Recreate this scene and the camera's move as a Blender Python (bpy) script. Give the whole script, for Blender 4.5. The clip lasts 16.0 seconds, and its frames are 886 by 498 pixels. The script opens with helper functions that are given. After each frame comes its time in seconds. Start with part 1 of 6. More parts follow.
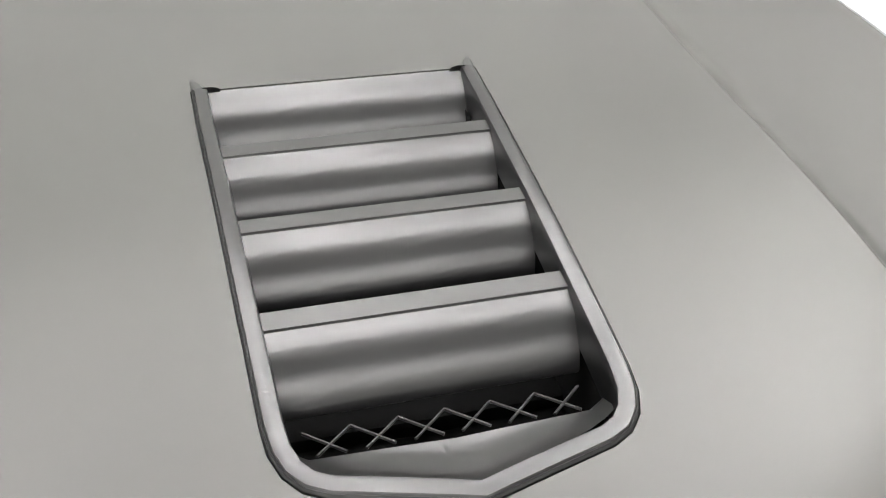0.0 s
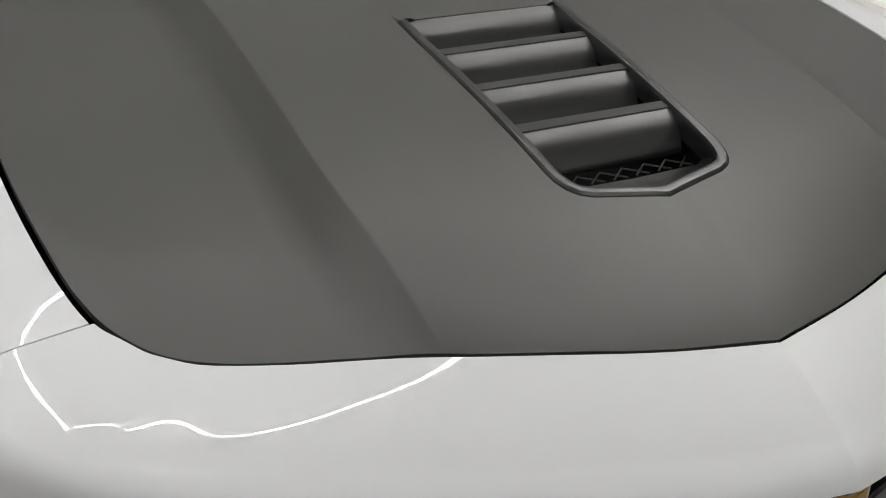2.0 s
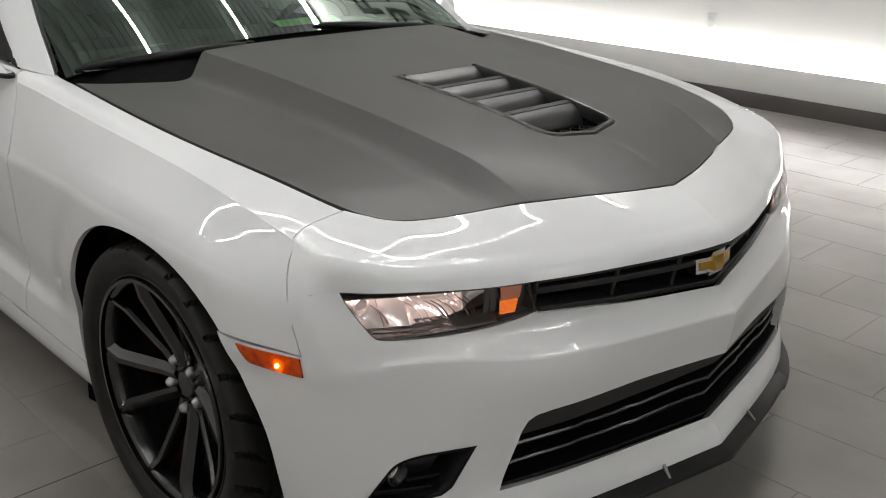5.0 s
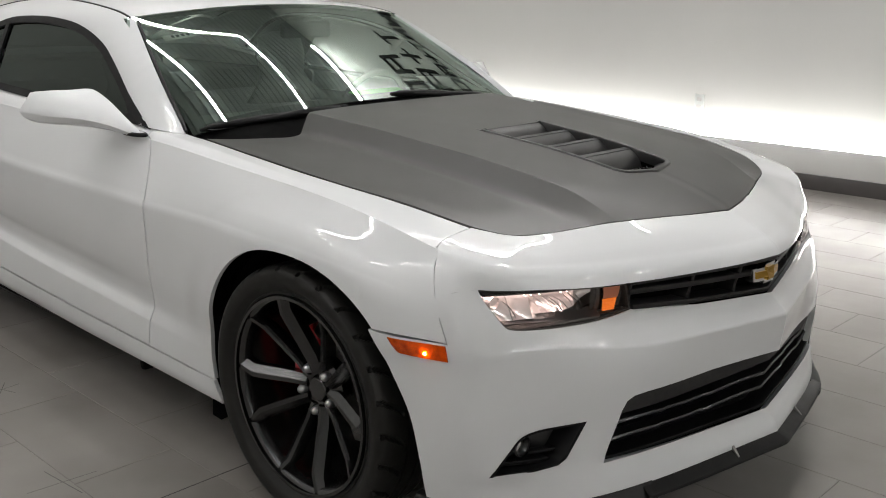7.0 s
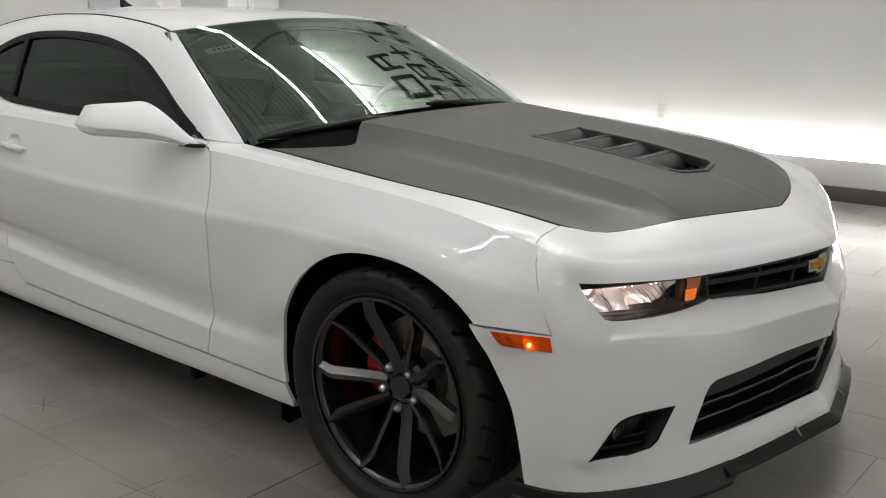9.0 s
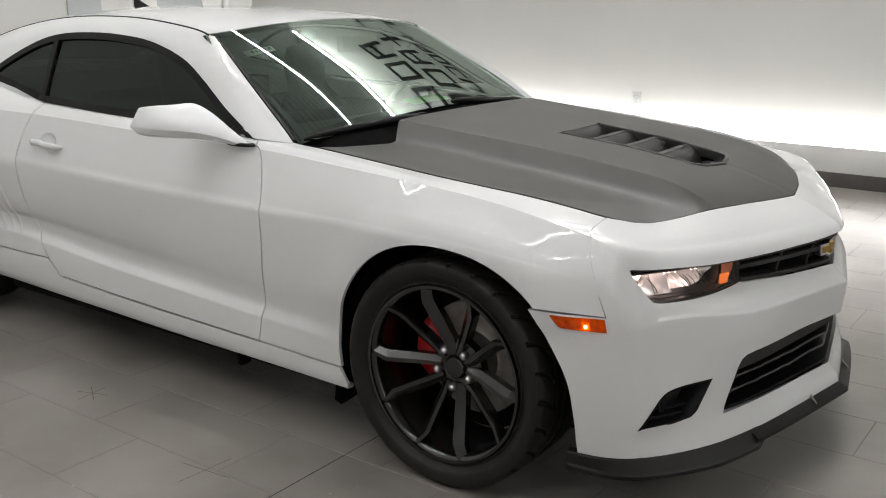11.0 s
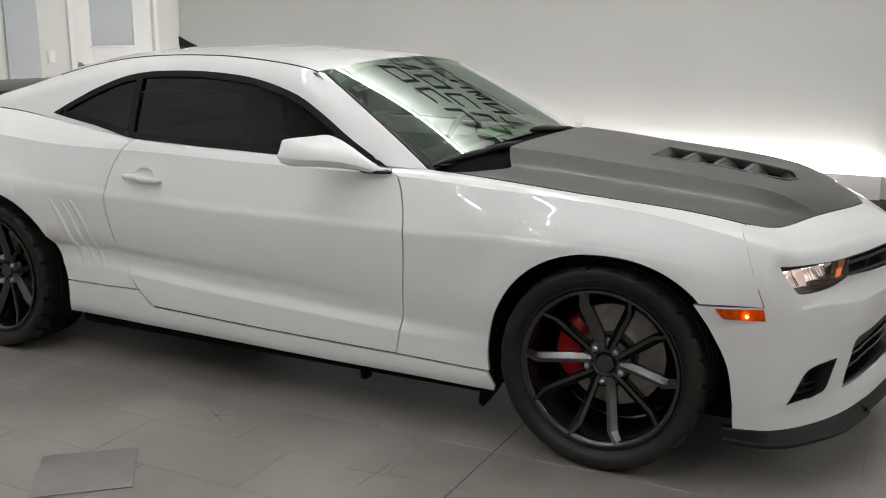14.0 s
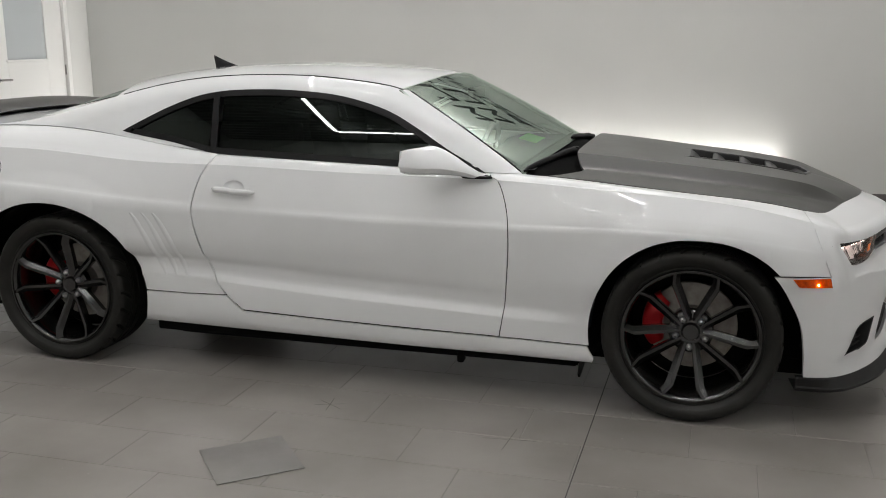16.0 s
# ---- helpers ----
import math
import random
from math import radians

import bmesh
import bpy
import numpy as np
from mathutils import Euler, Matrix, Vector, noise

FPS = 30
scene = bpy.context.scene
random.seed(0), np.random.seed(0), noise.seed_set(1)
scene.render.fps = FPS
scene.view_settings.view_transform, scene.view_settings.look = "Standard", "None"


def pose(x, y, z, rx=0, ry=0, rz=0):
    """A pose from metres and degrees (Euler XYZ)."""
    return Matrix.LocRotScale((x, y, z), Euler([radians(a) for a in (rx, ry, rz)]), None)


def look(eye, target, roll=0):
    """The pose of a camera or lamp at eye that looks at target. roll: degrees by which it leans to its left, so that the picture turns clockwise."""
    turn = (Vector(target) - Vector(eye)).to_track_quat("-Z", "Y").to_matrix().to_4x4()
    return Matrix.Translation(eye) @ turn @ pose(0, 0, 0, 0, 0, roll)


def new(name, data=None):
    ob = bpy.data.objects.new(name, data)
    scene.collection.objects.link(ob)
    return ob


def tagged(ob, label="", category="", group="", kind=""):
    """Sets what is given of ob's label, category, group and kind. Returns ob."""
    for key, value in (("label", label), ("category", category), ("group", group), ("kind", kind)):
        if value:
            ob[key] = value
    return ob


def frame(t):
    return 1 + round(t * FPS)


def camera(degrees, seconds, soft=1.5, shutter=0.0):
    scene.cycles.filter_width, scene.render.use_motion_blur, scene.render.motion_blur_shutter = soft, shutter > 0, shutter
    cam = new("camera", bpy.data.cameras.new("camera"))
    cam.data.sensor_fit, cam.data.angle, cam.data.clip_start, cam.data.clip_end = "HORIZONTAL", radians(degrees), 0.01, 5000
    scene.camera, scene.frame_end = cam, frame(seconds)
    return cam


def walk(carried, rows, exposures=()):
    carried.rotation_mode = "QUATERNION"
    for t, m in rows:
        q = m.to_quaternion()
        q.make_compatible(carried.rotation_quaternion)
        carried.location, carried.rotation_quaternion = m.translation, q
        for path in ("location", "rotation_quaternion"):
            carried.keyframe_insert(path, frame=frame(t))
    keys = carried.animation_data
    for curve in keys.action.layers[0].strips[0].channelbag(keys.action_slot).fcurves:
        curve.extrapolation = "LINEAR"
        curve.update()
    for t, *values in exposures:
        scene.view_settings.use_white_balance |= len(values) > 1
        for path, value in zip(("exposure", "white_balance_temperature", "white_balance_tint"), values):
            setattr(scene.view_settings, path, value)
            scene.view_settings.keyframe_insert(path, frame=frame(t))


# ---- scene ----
cam = camera(49.2, 16.0, soft=1.0)
PATH = [
    (0, (0.875, -0.151, 1.346), (-0.746, 0.314, 0.27), 1.2),
    (0.5, (0.951, -0.242, 1.376), (-0.643, 0.297, 0.295), 1.2),
    (1, (1.094, -0.372, 1.423), (-0.477, 0.218, 0.335), 1.4),
    (1.5, (1.206, -0.529, 1.424), (-0.347, 0.133, 0.352), 2.2),
    (2, (1.307, -0.719, 1.433), (-0.234, 0.028, 0.399), 2.0),
    (2.5, (1.406, -0.938, 1.454), (-0.072, -0.033, 0.455), 3.1),
    (3, (1.544, -1.112, 1.455), (0.089, -0.113, 0.514), 3.1),
    (3.5, (1.595, -1.293, 1.434), (0.182, -0.193, 0.542), 2.3),
    (5.8, (1.904, -2.033, 1.402), (0.566, -0.687, 0.771), 1.0),
    (6, (1.916, -2.098, 1.413), (0.564, -0.758, 0.799), 0.7),
    (6.5, (1.902, -2.243, 1.413), (0.553, -0.88, 0.847), 0.5),
    (7, (1.872, -2.311, 1.352), (0.529, -0.92, 0.839), 0.3),
    (7.5, (1.819, -2.351, 1.329), (0.485, -0.939, 0.848), 0.2),
    (8, (1.71, -2.436, 1.313), (0.409, -0.992, 0.844), 0.3),
    (8.5, (1.661, -2.558, 1.323), (0.401, -1.078, 0.851), 0.2),
    (11, (1.541, -3.005, 1.415), (0.4, -1.445, 0.899), -0.1),
    (11.5, (1.478, -3.099, 1.433), (0.375, -1.515, 0.909), -0.2),
    (12, (1.444, -3.212, 1.432), (0.371, -1.606, 0.915), -0.3),
    (12.5, (1.39, -3.37, 1.439), (0.355, -1.734, 0.936), -0.2),
    (13, (1.227, -3.49, 1.415), (0.243, -1.816, 0.938), 0.1),
    (13.5, (1.048, -3.583, 1.402), (0.105, -1.88, 0.946), 0.1),
    (14, (0.898, -3.786, 1.424), (0.014, -2.047, 0.98), -0.1),
    (14.5, (0.771, -4.025, 1.448), (-0.05, -2.253, 1.018), -0.3),
    (15, (0.568, -4.191, 1.443), (-0.172, -2.382, 1.02), -0.3),
    (15.5, (0.336, -4.36, 1.47), (-0.314, -2.518, 1.039), -0.3),
    (16, (0.087, -4.605, 1.496), (-0.46, -2.731, 1.061), -0.3),
]
walk(cam, [(t, look(eye, target, roll)) for t, eye, target, roll in PATH],
     exposures=[(0.0, 1.66), (0.6, 1.62), (1.0, 1.32), (1.5, 0.44), (2.0, -0.06), (2.5, -0.12), (3.0, -0.05), (3.5, -0.05), (6.0, 0.11), (7.0, 0.14), (8.5, 0.11), (11.0, 0.22), (12.5, 0.26), (14.0, 0.2), (16.0, 0.14)])

# ---- light and exposure ----
world = bpy.data.worlds.new("world")
scene.world = world
world.use_nodes = True
world.node_tree.nodes["Background"].inputs[0].default_value = (0.5, 0.53, 0.56, 1)
world.node_tree.nodes["Background"].inputs[1].default_value = 0.02
LED_POWER = 61.0
COVE_POWER = 29.0


# ---- materials ----
def principled(name, color, rough=0.5, metal=0.0, **more):
    m = bpy.data.materials.new(name)
    m.use_nodes = True
    b = m.node_tree.nodes["Principled BSDF"]
    b.inputs["Base Color"].default_value = (*color, 1)
    b.inputs["Roughness"].default_value = rough
    b.inputs["Metallic"].default_value = metal
    for key, value in more.items():
        b.inputs[key.replace("_", " ")].default_value = value
    return m


def varied(m, color_a, color_b, scale, rough_a=None, rough_b=None, bump=0.0, bump_scale=200.0, detail=6.0, per_object=0.0, placed=False):
    """Two-scale noise for colour, roughness and a fine bump."""
    nt = m.node_tree
    b = nt.nodes["Principled BSDF"]
    # placed: the pattern runs on from piece to piece over the whole surface
    where = nt.nodes.new("ShaderNodeNewGeometry").outputs["Position"] if placed else nt.nodes.new("ShaderNodeTexCoord").outputs["Object"]
    n = nt.nodes.new("ShaderNodeTexNoise")
    n.inputs["Scale"].default_value, n.inputs["Detail"].default_value = scale, detail
    nt.links.new(where, n.inputs["Vector"])
    ramp = nt.nodes.new("ShaderNodeMapRange")
    ramp.inputs["From Min"].default_value, ramp.inputs["From Max"].default_value = 0.3, 0.7
    nt.links.new(n.outputs["Fac"], ramp.inputs["Value"])
    mix = nt.nodes.new("ShaderNodeMix")
    mix.data_type = "RGBA"
    mix.inputs[6].default_value, mix.inputs[7].default_value = (*color_a, 1), (*color_b, 1)
    nt.links.new(ramp.outputs["Result"], mix.inputs[0])
    out = mix.outputs[2]
    if per_object:
        info = nt.nodes.new("ShaderNodeObjectInfo")
        r = nt.nodes.new("ShaderNodeMapRange")
        r.inputs["To Min"].default_value, r.inputs["To Max"].default_value = 1 - per_object, 1 + per_object
        nt.links.new(info.outputs["Random"], r.inputs["Value"])
        h = nt.nodes.new("ShaderNodeHueSaturation")
        nt.links.new(r.outputs["Result"], h.inputs["Value"])
        nt.links.new(out, h.inputs["Color"])
        out = h.outputs["Color"]
    nt.links.new(out, b.inputs["Base Color"])
    if rough_a is not None:
        r = nt.nodes.new("ShaderNodeMapRange")
        r.inputs["To Min"].default_value, r.inputs["To Max"].default_value = rough_a, rough_b
        n2 = nt.nodes.new("ShaderNodeTexNoise")
        n2.inputs["Scale"].default_value, n2.inputs["Detail"].default_value = scale * 3.1, detail
        nt.links.new(where, n2.inputs["Vector"])
        nt.links.new(n2.outputs["Fac"], r.inputs["Value"])
        nt.links.new(r.outputs["Result"], b.inputs["Roughness"])
    if bump:
        n3 = nt.nodes.new("ShaderNodeTexNoise")
        n3.inputs["Scale"].default_value, n3.inputs["Detail"].default_value = bump_scale, 3
        nt.links.new(where, n3.inputs["Vector"])
        bp = nt.nodes.new("ShaderNodeBump")
        bp.inputs["Strength"].default_value, bp.inputs["Distance"].default_value = bump, 0.002
        nt.links.new(n3.outputs["Fac"], bp.inputs["Height"])
        nt.links.new(bp.outputs["Normal"], b.inputs["Normal"])
    return m


def glow(name, color, strength):
    m = bpy.data.materials.new(name)
    m.use_nodes = True
    nt = m.node_tree
    nt.nodes.clear()
    e = nt.nodes.new("ShaderNodeEmission")
    e.inputs[0].default_value, e.inputs[1].default_value = (*color, 1), strength
    o = nt.nodes.new("ShaderNodeOutputMaterial")
    nt.links.new(e.outputs[0], o.inputs[0])
    return m


def thin_glass(name, tint, ior=1.52, rough=0.0, gloss=(0.8, 0.8, 0.8)):
    """A thin pane: tinted see-through, with the gloss of glass."""
    m = bpy.data.materials.new(name)
    m.use_nodes = True
    nt = m.node_tree
    nt.nodes.clear()
    t = nt.nodes.new("ShaderNodeBsdfTransparent")
    t.inputs[0].default_value = (*tint, 1)
    g = nt.nodes.new("ShaderNodeBsdfGlossy")
    g.inputs["Roughness"].default_value = rough
    g.inputs[0].default_value = (*gloss, 1)
    f = nt.nodes.new("ShaderNodeFresnel")
    f.inputs["IOR"].default_value = ior
    mix = nt.nodes.new("ShaderNodeMixShader")
    o = nt.nodes.new("ShaderNodeOutputMaterial")
    nt.links.new(f.outputs[0], mix.inputs[0])
    nt.links.new(t.outputs[0], mix.inputs[1])
    nt.links.new(g.outputs[0], mix.inputs[2])
    nt.links.new(mix.outputs[0], o.inputs[0])
    return m


WHITE = principled("white_paint", (0.705, 0.718, 0.724), 0.45, Specular_IOR_Level=0.08, Coat_Weight=1.0, Coat_Roughness=0.0, Coat_IOR=1.5)
varied(WHITE, (0.698, 0.711, 0.717), (0.713, 0.726, 0.732), 1.3)
MATTE = principled("matte_black_wrap", (0.036, 0.037, 0.035), 0.37, Specular_IOR_Level=0.55)
varied(MATTE, (0.0450, 0.0446, 0.0415), (0.0530, 0.0526, 0.0488), 2.2, 0.355, 0.42, bump=0.02, bump_scale=1500)
SATIN = principled("satin_black_plastic", (0.012, 0.012, 0.0125), 0.24, Specular_IOR_Level=0.85)
varied(SATIN, (0.004, 0.004, 0.0041), (0.006, 0.006, 0.0062), 9, 0.27, 0.32)
LOUVRE = principled("semi_matte_louvre", (0.022, 0.022, 0.0222), 0.3, Specular_IOR_Level=0.85)
varied(LOUVRE, (0.012, 0.012, 0.0122), (0.016, 0.016, 0.0162), 7, 0.28, 0.33)
BLACK = principled("black_plastic", (0.004, 0.004, 0.004), 0.45, Specular_IOR_Level=0.18)
varied(BLACK, (0.0035, 0.0035, 0.004), (0.006, 0.006, 0.0065), 12, 0.38, 0.55, bump=0.08, bump_scale=700)
DARK = principled("dark_lining", (0.003, 0.003, 0.003), 0.95, Specular_IOR_Level=0.15)
COWL = principled("dull_black_cowl", (0.004, 0.004, 0.004), 0.8, Specular_IOR_Level=0.03)
varied(COWL, (0.003, 0.003, 0.003), (0.006, 0.006, 0.006), 30, bump=0.1, bump_scale=400)
RUBBER = principled("tyre_rubber", (0.025, 0.0245, 0.022), 0.5, Specular_IOR_Level=0.28)
varied(RUBBER, (0.0097, 0.0096, 0.0085), (0.0158, 0.0155, 0.0135), 14, 0.42, 0.58, bump=0.12, bump_scale=420)
WHEEL = principled("black_wheel_paint", (0.004, 0.004, 0.004), 0.2, Specular_IOR_Level=0.9)
varied(WHEEL, (0.0035, 0.0035, 0.0035), (0.005, 0.005, 0.0048), 6, 0.18, 0.23)
STEEL = principled("brake_steel", (0.34, 0.32, 0.29), 0.42, 0.8)
varied(STEEL, (0.28, 0.26, 0.23), (0.42, 0.40, 0.37), 30, 0.35, 0.5)
CHROME = principled("chrome", (0.92, 0.92, 0.92), 0.10, 1.0)
REFLECTOR = principled("lamp_reflector", (0.97, 0.91, 0.89), 0.10, 0.6, Coat_Weight=0.5)
NUT = principled("lug_nut_steel", (0.52, 0.52, 0.52), 0.34, 1.0)
RED = principled("red_caliper_paint", (0.74, 0.018, 0.026), 0.28, Coat_Weight=0.6)
GOLD = principled("gold_badge", (0.55, 0.33, 0.06), 0.28, 0.85)
AMBER_LIT = principled("lit_amber_lens", (0.80, 0.20, 0.03), 0.16, Coat_Weight=1.0, Emission_Color=(1.0, 0.26, 0.03, 1), Emission_Strength=0.45)
varied(AMBER_LIT, (0.55, 0.09, 0.008), (0.95, 0.36, 0.07), 220)
# same lens away from the bulb: the weaker light is put into its colour
AMBER_DIM = principled("dim_amber_lens", (0.62, 0.27, 0.17), 0.18, Coat_Weight=1.0, Emission_Color=(1.0, 0.26, 0.05, 1), Emission_Strength=0.06)
# a faint glow of its own stands for the bulb's light on the reflector
AMBER_BACK = principled("amber_reflector", (0.80, 0.24, 0.025), 0.35, Emission_Color=(1.0, 0.30, 0.02, 1), Emission_Strength=0.06)
varied(AMBER_BACK, (0.55, 0.12, 0.010), (0.95, 0.36, 0.045), 60)
AMBER_GLASS = thin_glass("amber_clear_lens", (0.98, 0.50, 0.05), 1.5)
SMOKE = principled("smoked_chrome", (0.11, 0.104, 0.10), 0.12, 0.6)
# for an added bar, hidden in the headlamp, that brightens its reflector
FILL_GLOW = glow("running_light_glow", (1.0, 0.76, 0.69), 8.5)
LAMP_GREY = principled("grey_lamp_trim", (0.085, 0.082, 0.079), 0.22)
BULB = glow("amber_bulb", (1.0, 0.50, 0.10), 55.0)
LAMP_GLASS = thin_glass("lamp_lens", (0.93, 0.93, 0.93), 1.45)
WINDSHIELD = thin_glass("windshield_glass", (0.68, 0.77, 0.69), 3.6, gloss=(0.84, 0.98, 0.88))
TINT = thin_glass("tinted_glass", (0.03, 0.036, 0.033), 1.5, gloss=(0.62, 0.70, 0.65))
FOG_GLASS = thin_glass("fog_glass", (0.5, 0.5, 0.5), 1.5)
CABIN = principled("dark_cabin_trim", (0.02, 0.02, 0.021), 0.6)
varied(CABIN, (0.017, 0.017, 0.018), (0.027, 0.027, 0.028), 20, bump=0.1, bump_scale=300)
PAPER = principled("white_paper", (0.75, 0.78, 0.76), 0.7)
GREEN = principled("green_sheet", (0.12, 0.90, 0.04), 0.6)
INK = principled("dark_ink", (0.10, 0.12, 0.11), 0.7)

SATIN_WIRE = principled("satin_wire", (0.014, 0.014, 0.014), 0.3, 0.2)
GRILLE_BLACK = varied(principled("grille_plastic", (0.012, 0.012, 0.012), 0.4, Specular_IOR_Level=0.5), (0.009, 0.009, 0.009), (0.015, 0.015, 0.015), 25, 0.34, 0.46, bump=0.04, bump_scale=700)
PANEL_BLACK = varied(principled("textured_panel", (0.022, 0.022, 0.022), 0.55, Specular_IOR_Level=0.35), (0.019, 0.019, 0.019), (0.026, 0.026, 0.025), 60, 0.5, 0.62, bump=0.05, bump_scale=900)
BRACKET = principled("bare_bracket", (0.35, 0.34, 0.33), 0.35, 1.0)
SPLIT_MAT = principled("satin_splitter", (0.028, 0.028, 0.028), 0.42, Specular_IOR_Level=0.25)
varied(SPLIT_MAT, (0.008, 0.008, 0.008), (0.012, 0.012, 0.0115), 14, 0.36, 0.5, bump=0.06, bump_scale=900)
CUP = WHITE
GAPMAT = principled("panel_gap", (0.02, 0.02, 0.02), 0.8)
ANTENNA = principled("grey_antenna", (0.012, 0.0125, 0.013), 0.3)
STICKER = principled("pale_sticker", (0.86, 0.90, 0.87), 0.6)

WALL = principled("grey_white_wall_paint", (0.60, 0.605, 0.585), 0.62)
varied(WALL, (0.59, 0.595, 0.575), (0.615, 0.62, 0.60), 0.9, 0.55, 0.68, bump=0.06, bump_scale=260)
WALL_DIM = principled("mid_grey_wall_paint", (0.58, 0.58, 0.565), 0.62)
varied(WALL_DIM, (0.57, 0.57, 0.555), (0.60, 0.60, 0.585), 0.9, bump=0.06, bump_scale=260)
DOORPAINT = principled("white_door_paint", (0.70, 0.70, 0.68), 0.4)
varied(DOORPAINT, (0.69, 0.69, 0.67), (0.715, 0.715, 0.695), 2.0, bump=0.03, bump_scale=300)
BASE = principled("dark_vinyl_base", (0.075, 0.068, 0.066), 0.35)
varied(BASE, (0.066, 0.06, 0.058), (0.088, 0.08, 0.078), 5, 0.28, 0.42)
CEILING = principled("ribbed_metal", (0.31, 0.33, 0.325), 0.5)
varied(CEILING, (0.29, 0.31, 0.305), (0.335, 0.355, 0.35), 1.5)
TILE = principled("grey_porcelain_tile", (0.17, 0.163, 0.158), 0.3)
varied(TILE, (0.152, 0.140, 0.127), (0.262, 0.246, 0.230), 1.5, 0.24, 0.42, bump=0.05, bump_scale=90, per_object=0.035, placed=True, detail=8.0)
GROUT = principled("dark_grout", (0.045, 0.043, 0.042), 0.8)
varied(GROUT, (0.06, 0.056, 0.053), (0.23, 0.217, 0.205), 0.55, detail=3.0, placed=True)
SCRATCH = principled("faint_scratch", (0.085, 0.08, 0.075), 0.6)
JOINT = principled("dark_joint", (0.035, 0.033, 0.032), 0.85)
PLATE = principled("worn_floor_plate", (0.175, 0.166, 0.158), 0.4)
varied(PLATE, (0.16, 0.152, 0.145), (0.19, 0.181, 0.172), 7, 0.34, 0.5, bump=0.05)
DUST = principled("pale_scuff", (0.34, 0.325, 0.31), 0.7)
STEELD = principled("brushed_door_steel", (0.30, 0.29, 0.28), 0.35, 1.0)
PANEL2 = principled("pale_grey_panel", (0.50, 0.50, 0.49), 0.5)
SIGN = principled("dark_sign_face", (0.006, 0.007, 0.0065), 0.6)
FROST = principled("frosted_pane", (0.42, 0.45, 0.46), 0.35)
LED = glow("led_tube_glow", (1.0, 0.972, 0.962), LED_POWER)
COVE = glow("cove_glow", (1.0, 0.97, 0.94), COVE_POWER)


# ---- mesh helpers ----
def mesh_object(name, verts, faces, mat, parent=None, label="", normals=None, angle=35, flat=False):
    me = bpy.data.meshes.new(name)
    me.from_pydata([tuple(map(float, v)) for v in verts], [], [tuple(f) for f in faces])
    me.materials.append(mat)
    me.validate()
    me.update()
    if not flat:
        me.shade_smooth()
        if normals is not None and len(normals) == len(me.vertices):
            me.normals_split_custom_set_from_vertices([tuple(map(float, n)) for n in normals])
        else:
            me.set_sharp_from_angle(angle=radians(angle))
    ob = new(name, me)
    ob.parent = parent
    if label:
        tagged(ob, label)
    return ob


def part(name, bm, mat, parent=None, label="", angle=35):
    bmesh.ops.recalc_face_normals(bm, faces=bm.faces)
    me = bpy.data.meshes.new(name)
    bm.to_mesh(me)
    bm.free()
    me.materials.append(mat)
    me.shade_smooth()
    me.set_sharp_from_angle(angle=radians(angle))
    ob = new(name, me)
    ob.parent = parent
    if label:
        tagged(ob, label)
    return ob


def box_bm(bm, lo, hi, bevel=0.0, segments=2):
    """Adds a bevelled box to bm."""
    t = bmesh.new()
    bmesh.ops.create_cube(t, size=1)
    c, s = (Vector(lo) + Vector(hi)) / 2, Vector(hi) - Vector(lo)
    bmesh.ops.transform(t, verts=t.verts, matrix=Matrix.Translation(c) @ Matrix.Diagonal((*s, 1)))
    if bevel:
        bmesh.ops.bevel(t, geom=t.edges[:], offset=bevel, segments=segments, affect="EDGES", profile=0.5)
    me = bpy.data.meshes.new("temp")
    t.to_mesh(me)
    t.free()
    bm.from_mesh(me)
    bpy.data.meshes.remove(me)
    return bm


def box(name, lo, hi, mat, parent=None, label="", bevel=0.002):
    return part(name, box_bm(bmesh.new(), lo, hi, bevel), mat, parent, label)


from mathutils.geometry import delaunay_2d_cdt as delaunay


def nat(xs, ys):
    """A natural cubic spline, straight beyond its ends."""
    x, y = np.array(xs, float), np.array(ys, float)
    if x[0] > x[-1]:
        x, y = x[::-1], y[::-1]
    n, h = len(x), np.diff(x)
    a, b = np.eye(n), np.zeros(n)
    for i in range(1, n - 1):
        a[i, i - 1 : i + 2] = h[i - 1], 2 * (h[i - 1] + h[i]), h[i]
        b[i] = 6 * ((y[i + 1] - y[i]) / h[i] - (y[i] - y[i - 1]) / h[i - 1])
    m = np.linalg.solve(a, b)
    s0 = (y[1] - y[0]) / h[0] - h[0] * m[1] / 6
    s1 = (y[-1] - y[-2]) / h[-1] + h[-1] * m[-2] / 6

    def f(q):
        q = np.asarray(q, float)
        c = np.clip(q, x[0], x[-1])
        i = np.clip(np.searchsorted(x, c) - 1, 0, n - 2)
        u, v, w = x[i + 1] - c, c - x[i], h[i]
        r = (m[i] * u**3 + m[i + 1] * v**3) / (6 * w) + (y[i] / w - m[i] * w / 6) * u + (y[i + 1] / w - m[i + 1] * w / 6) * v
        return r + s0 * np.minimum(q - x[0], 0) + s1 * np.maximum(q - x[-1], 0)

    return f


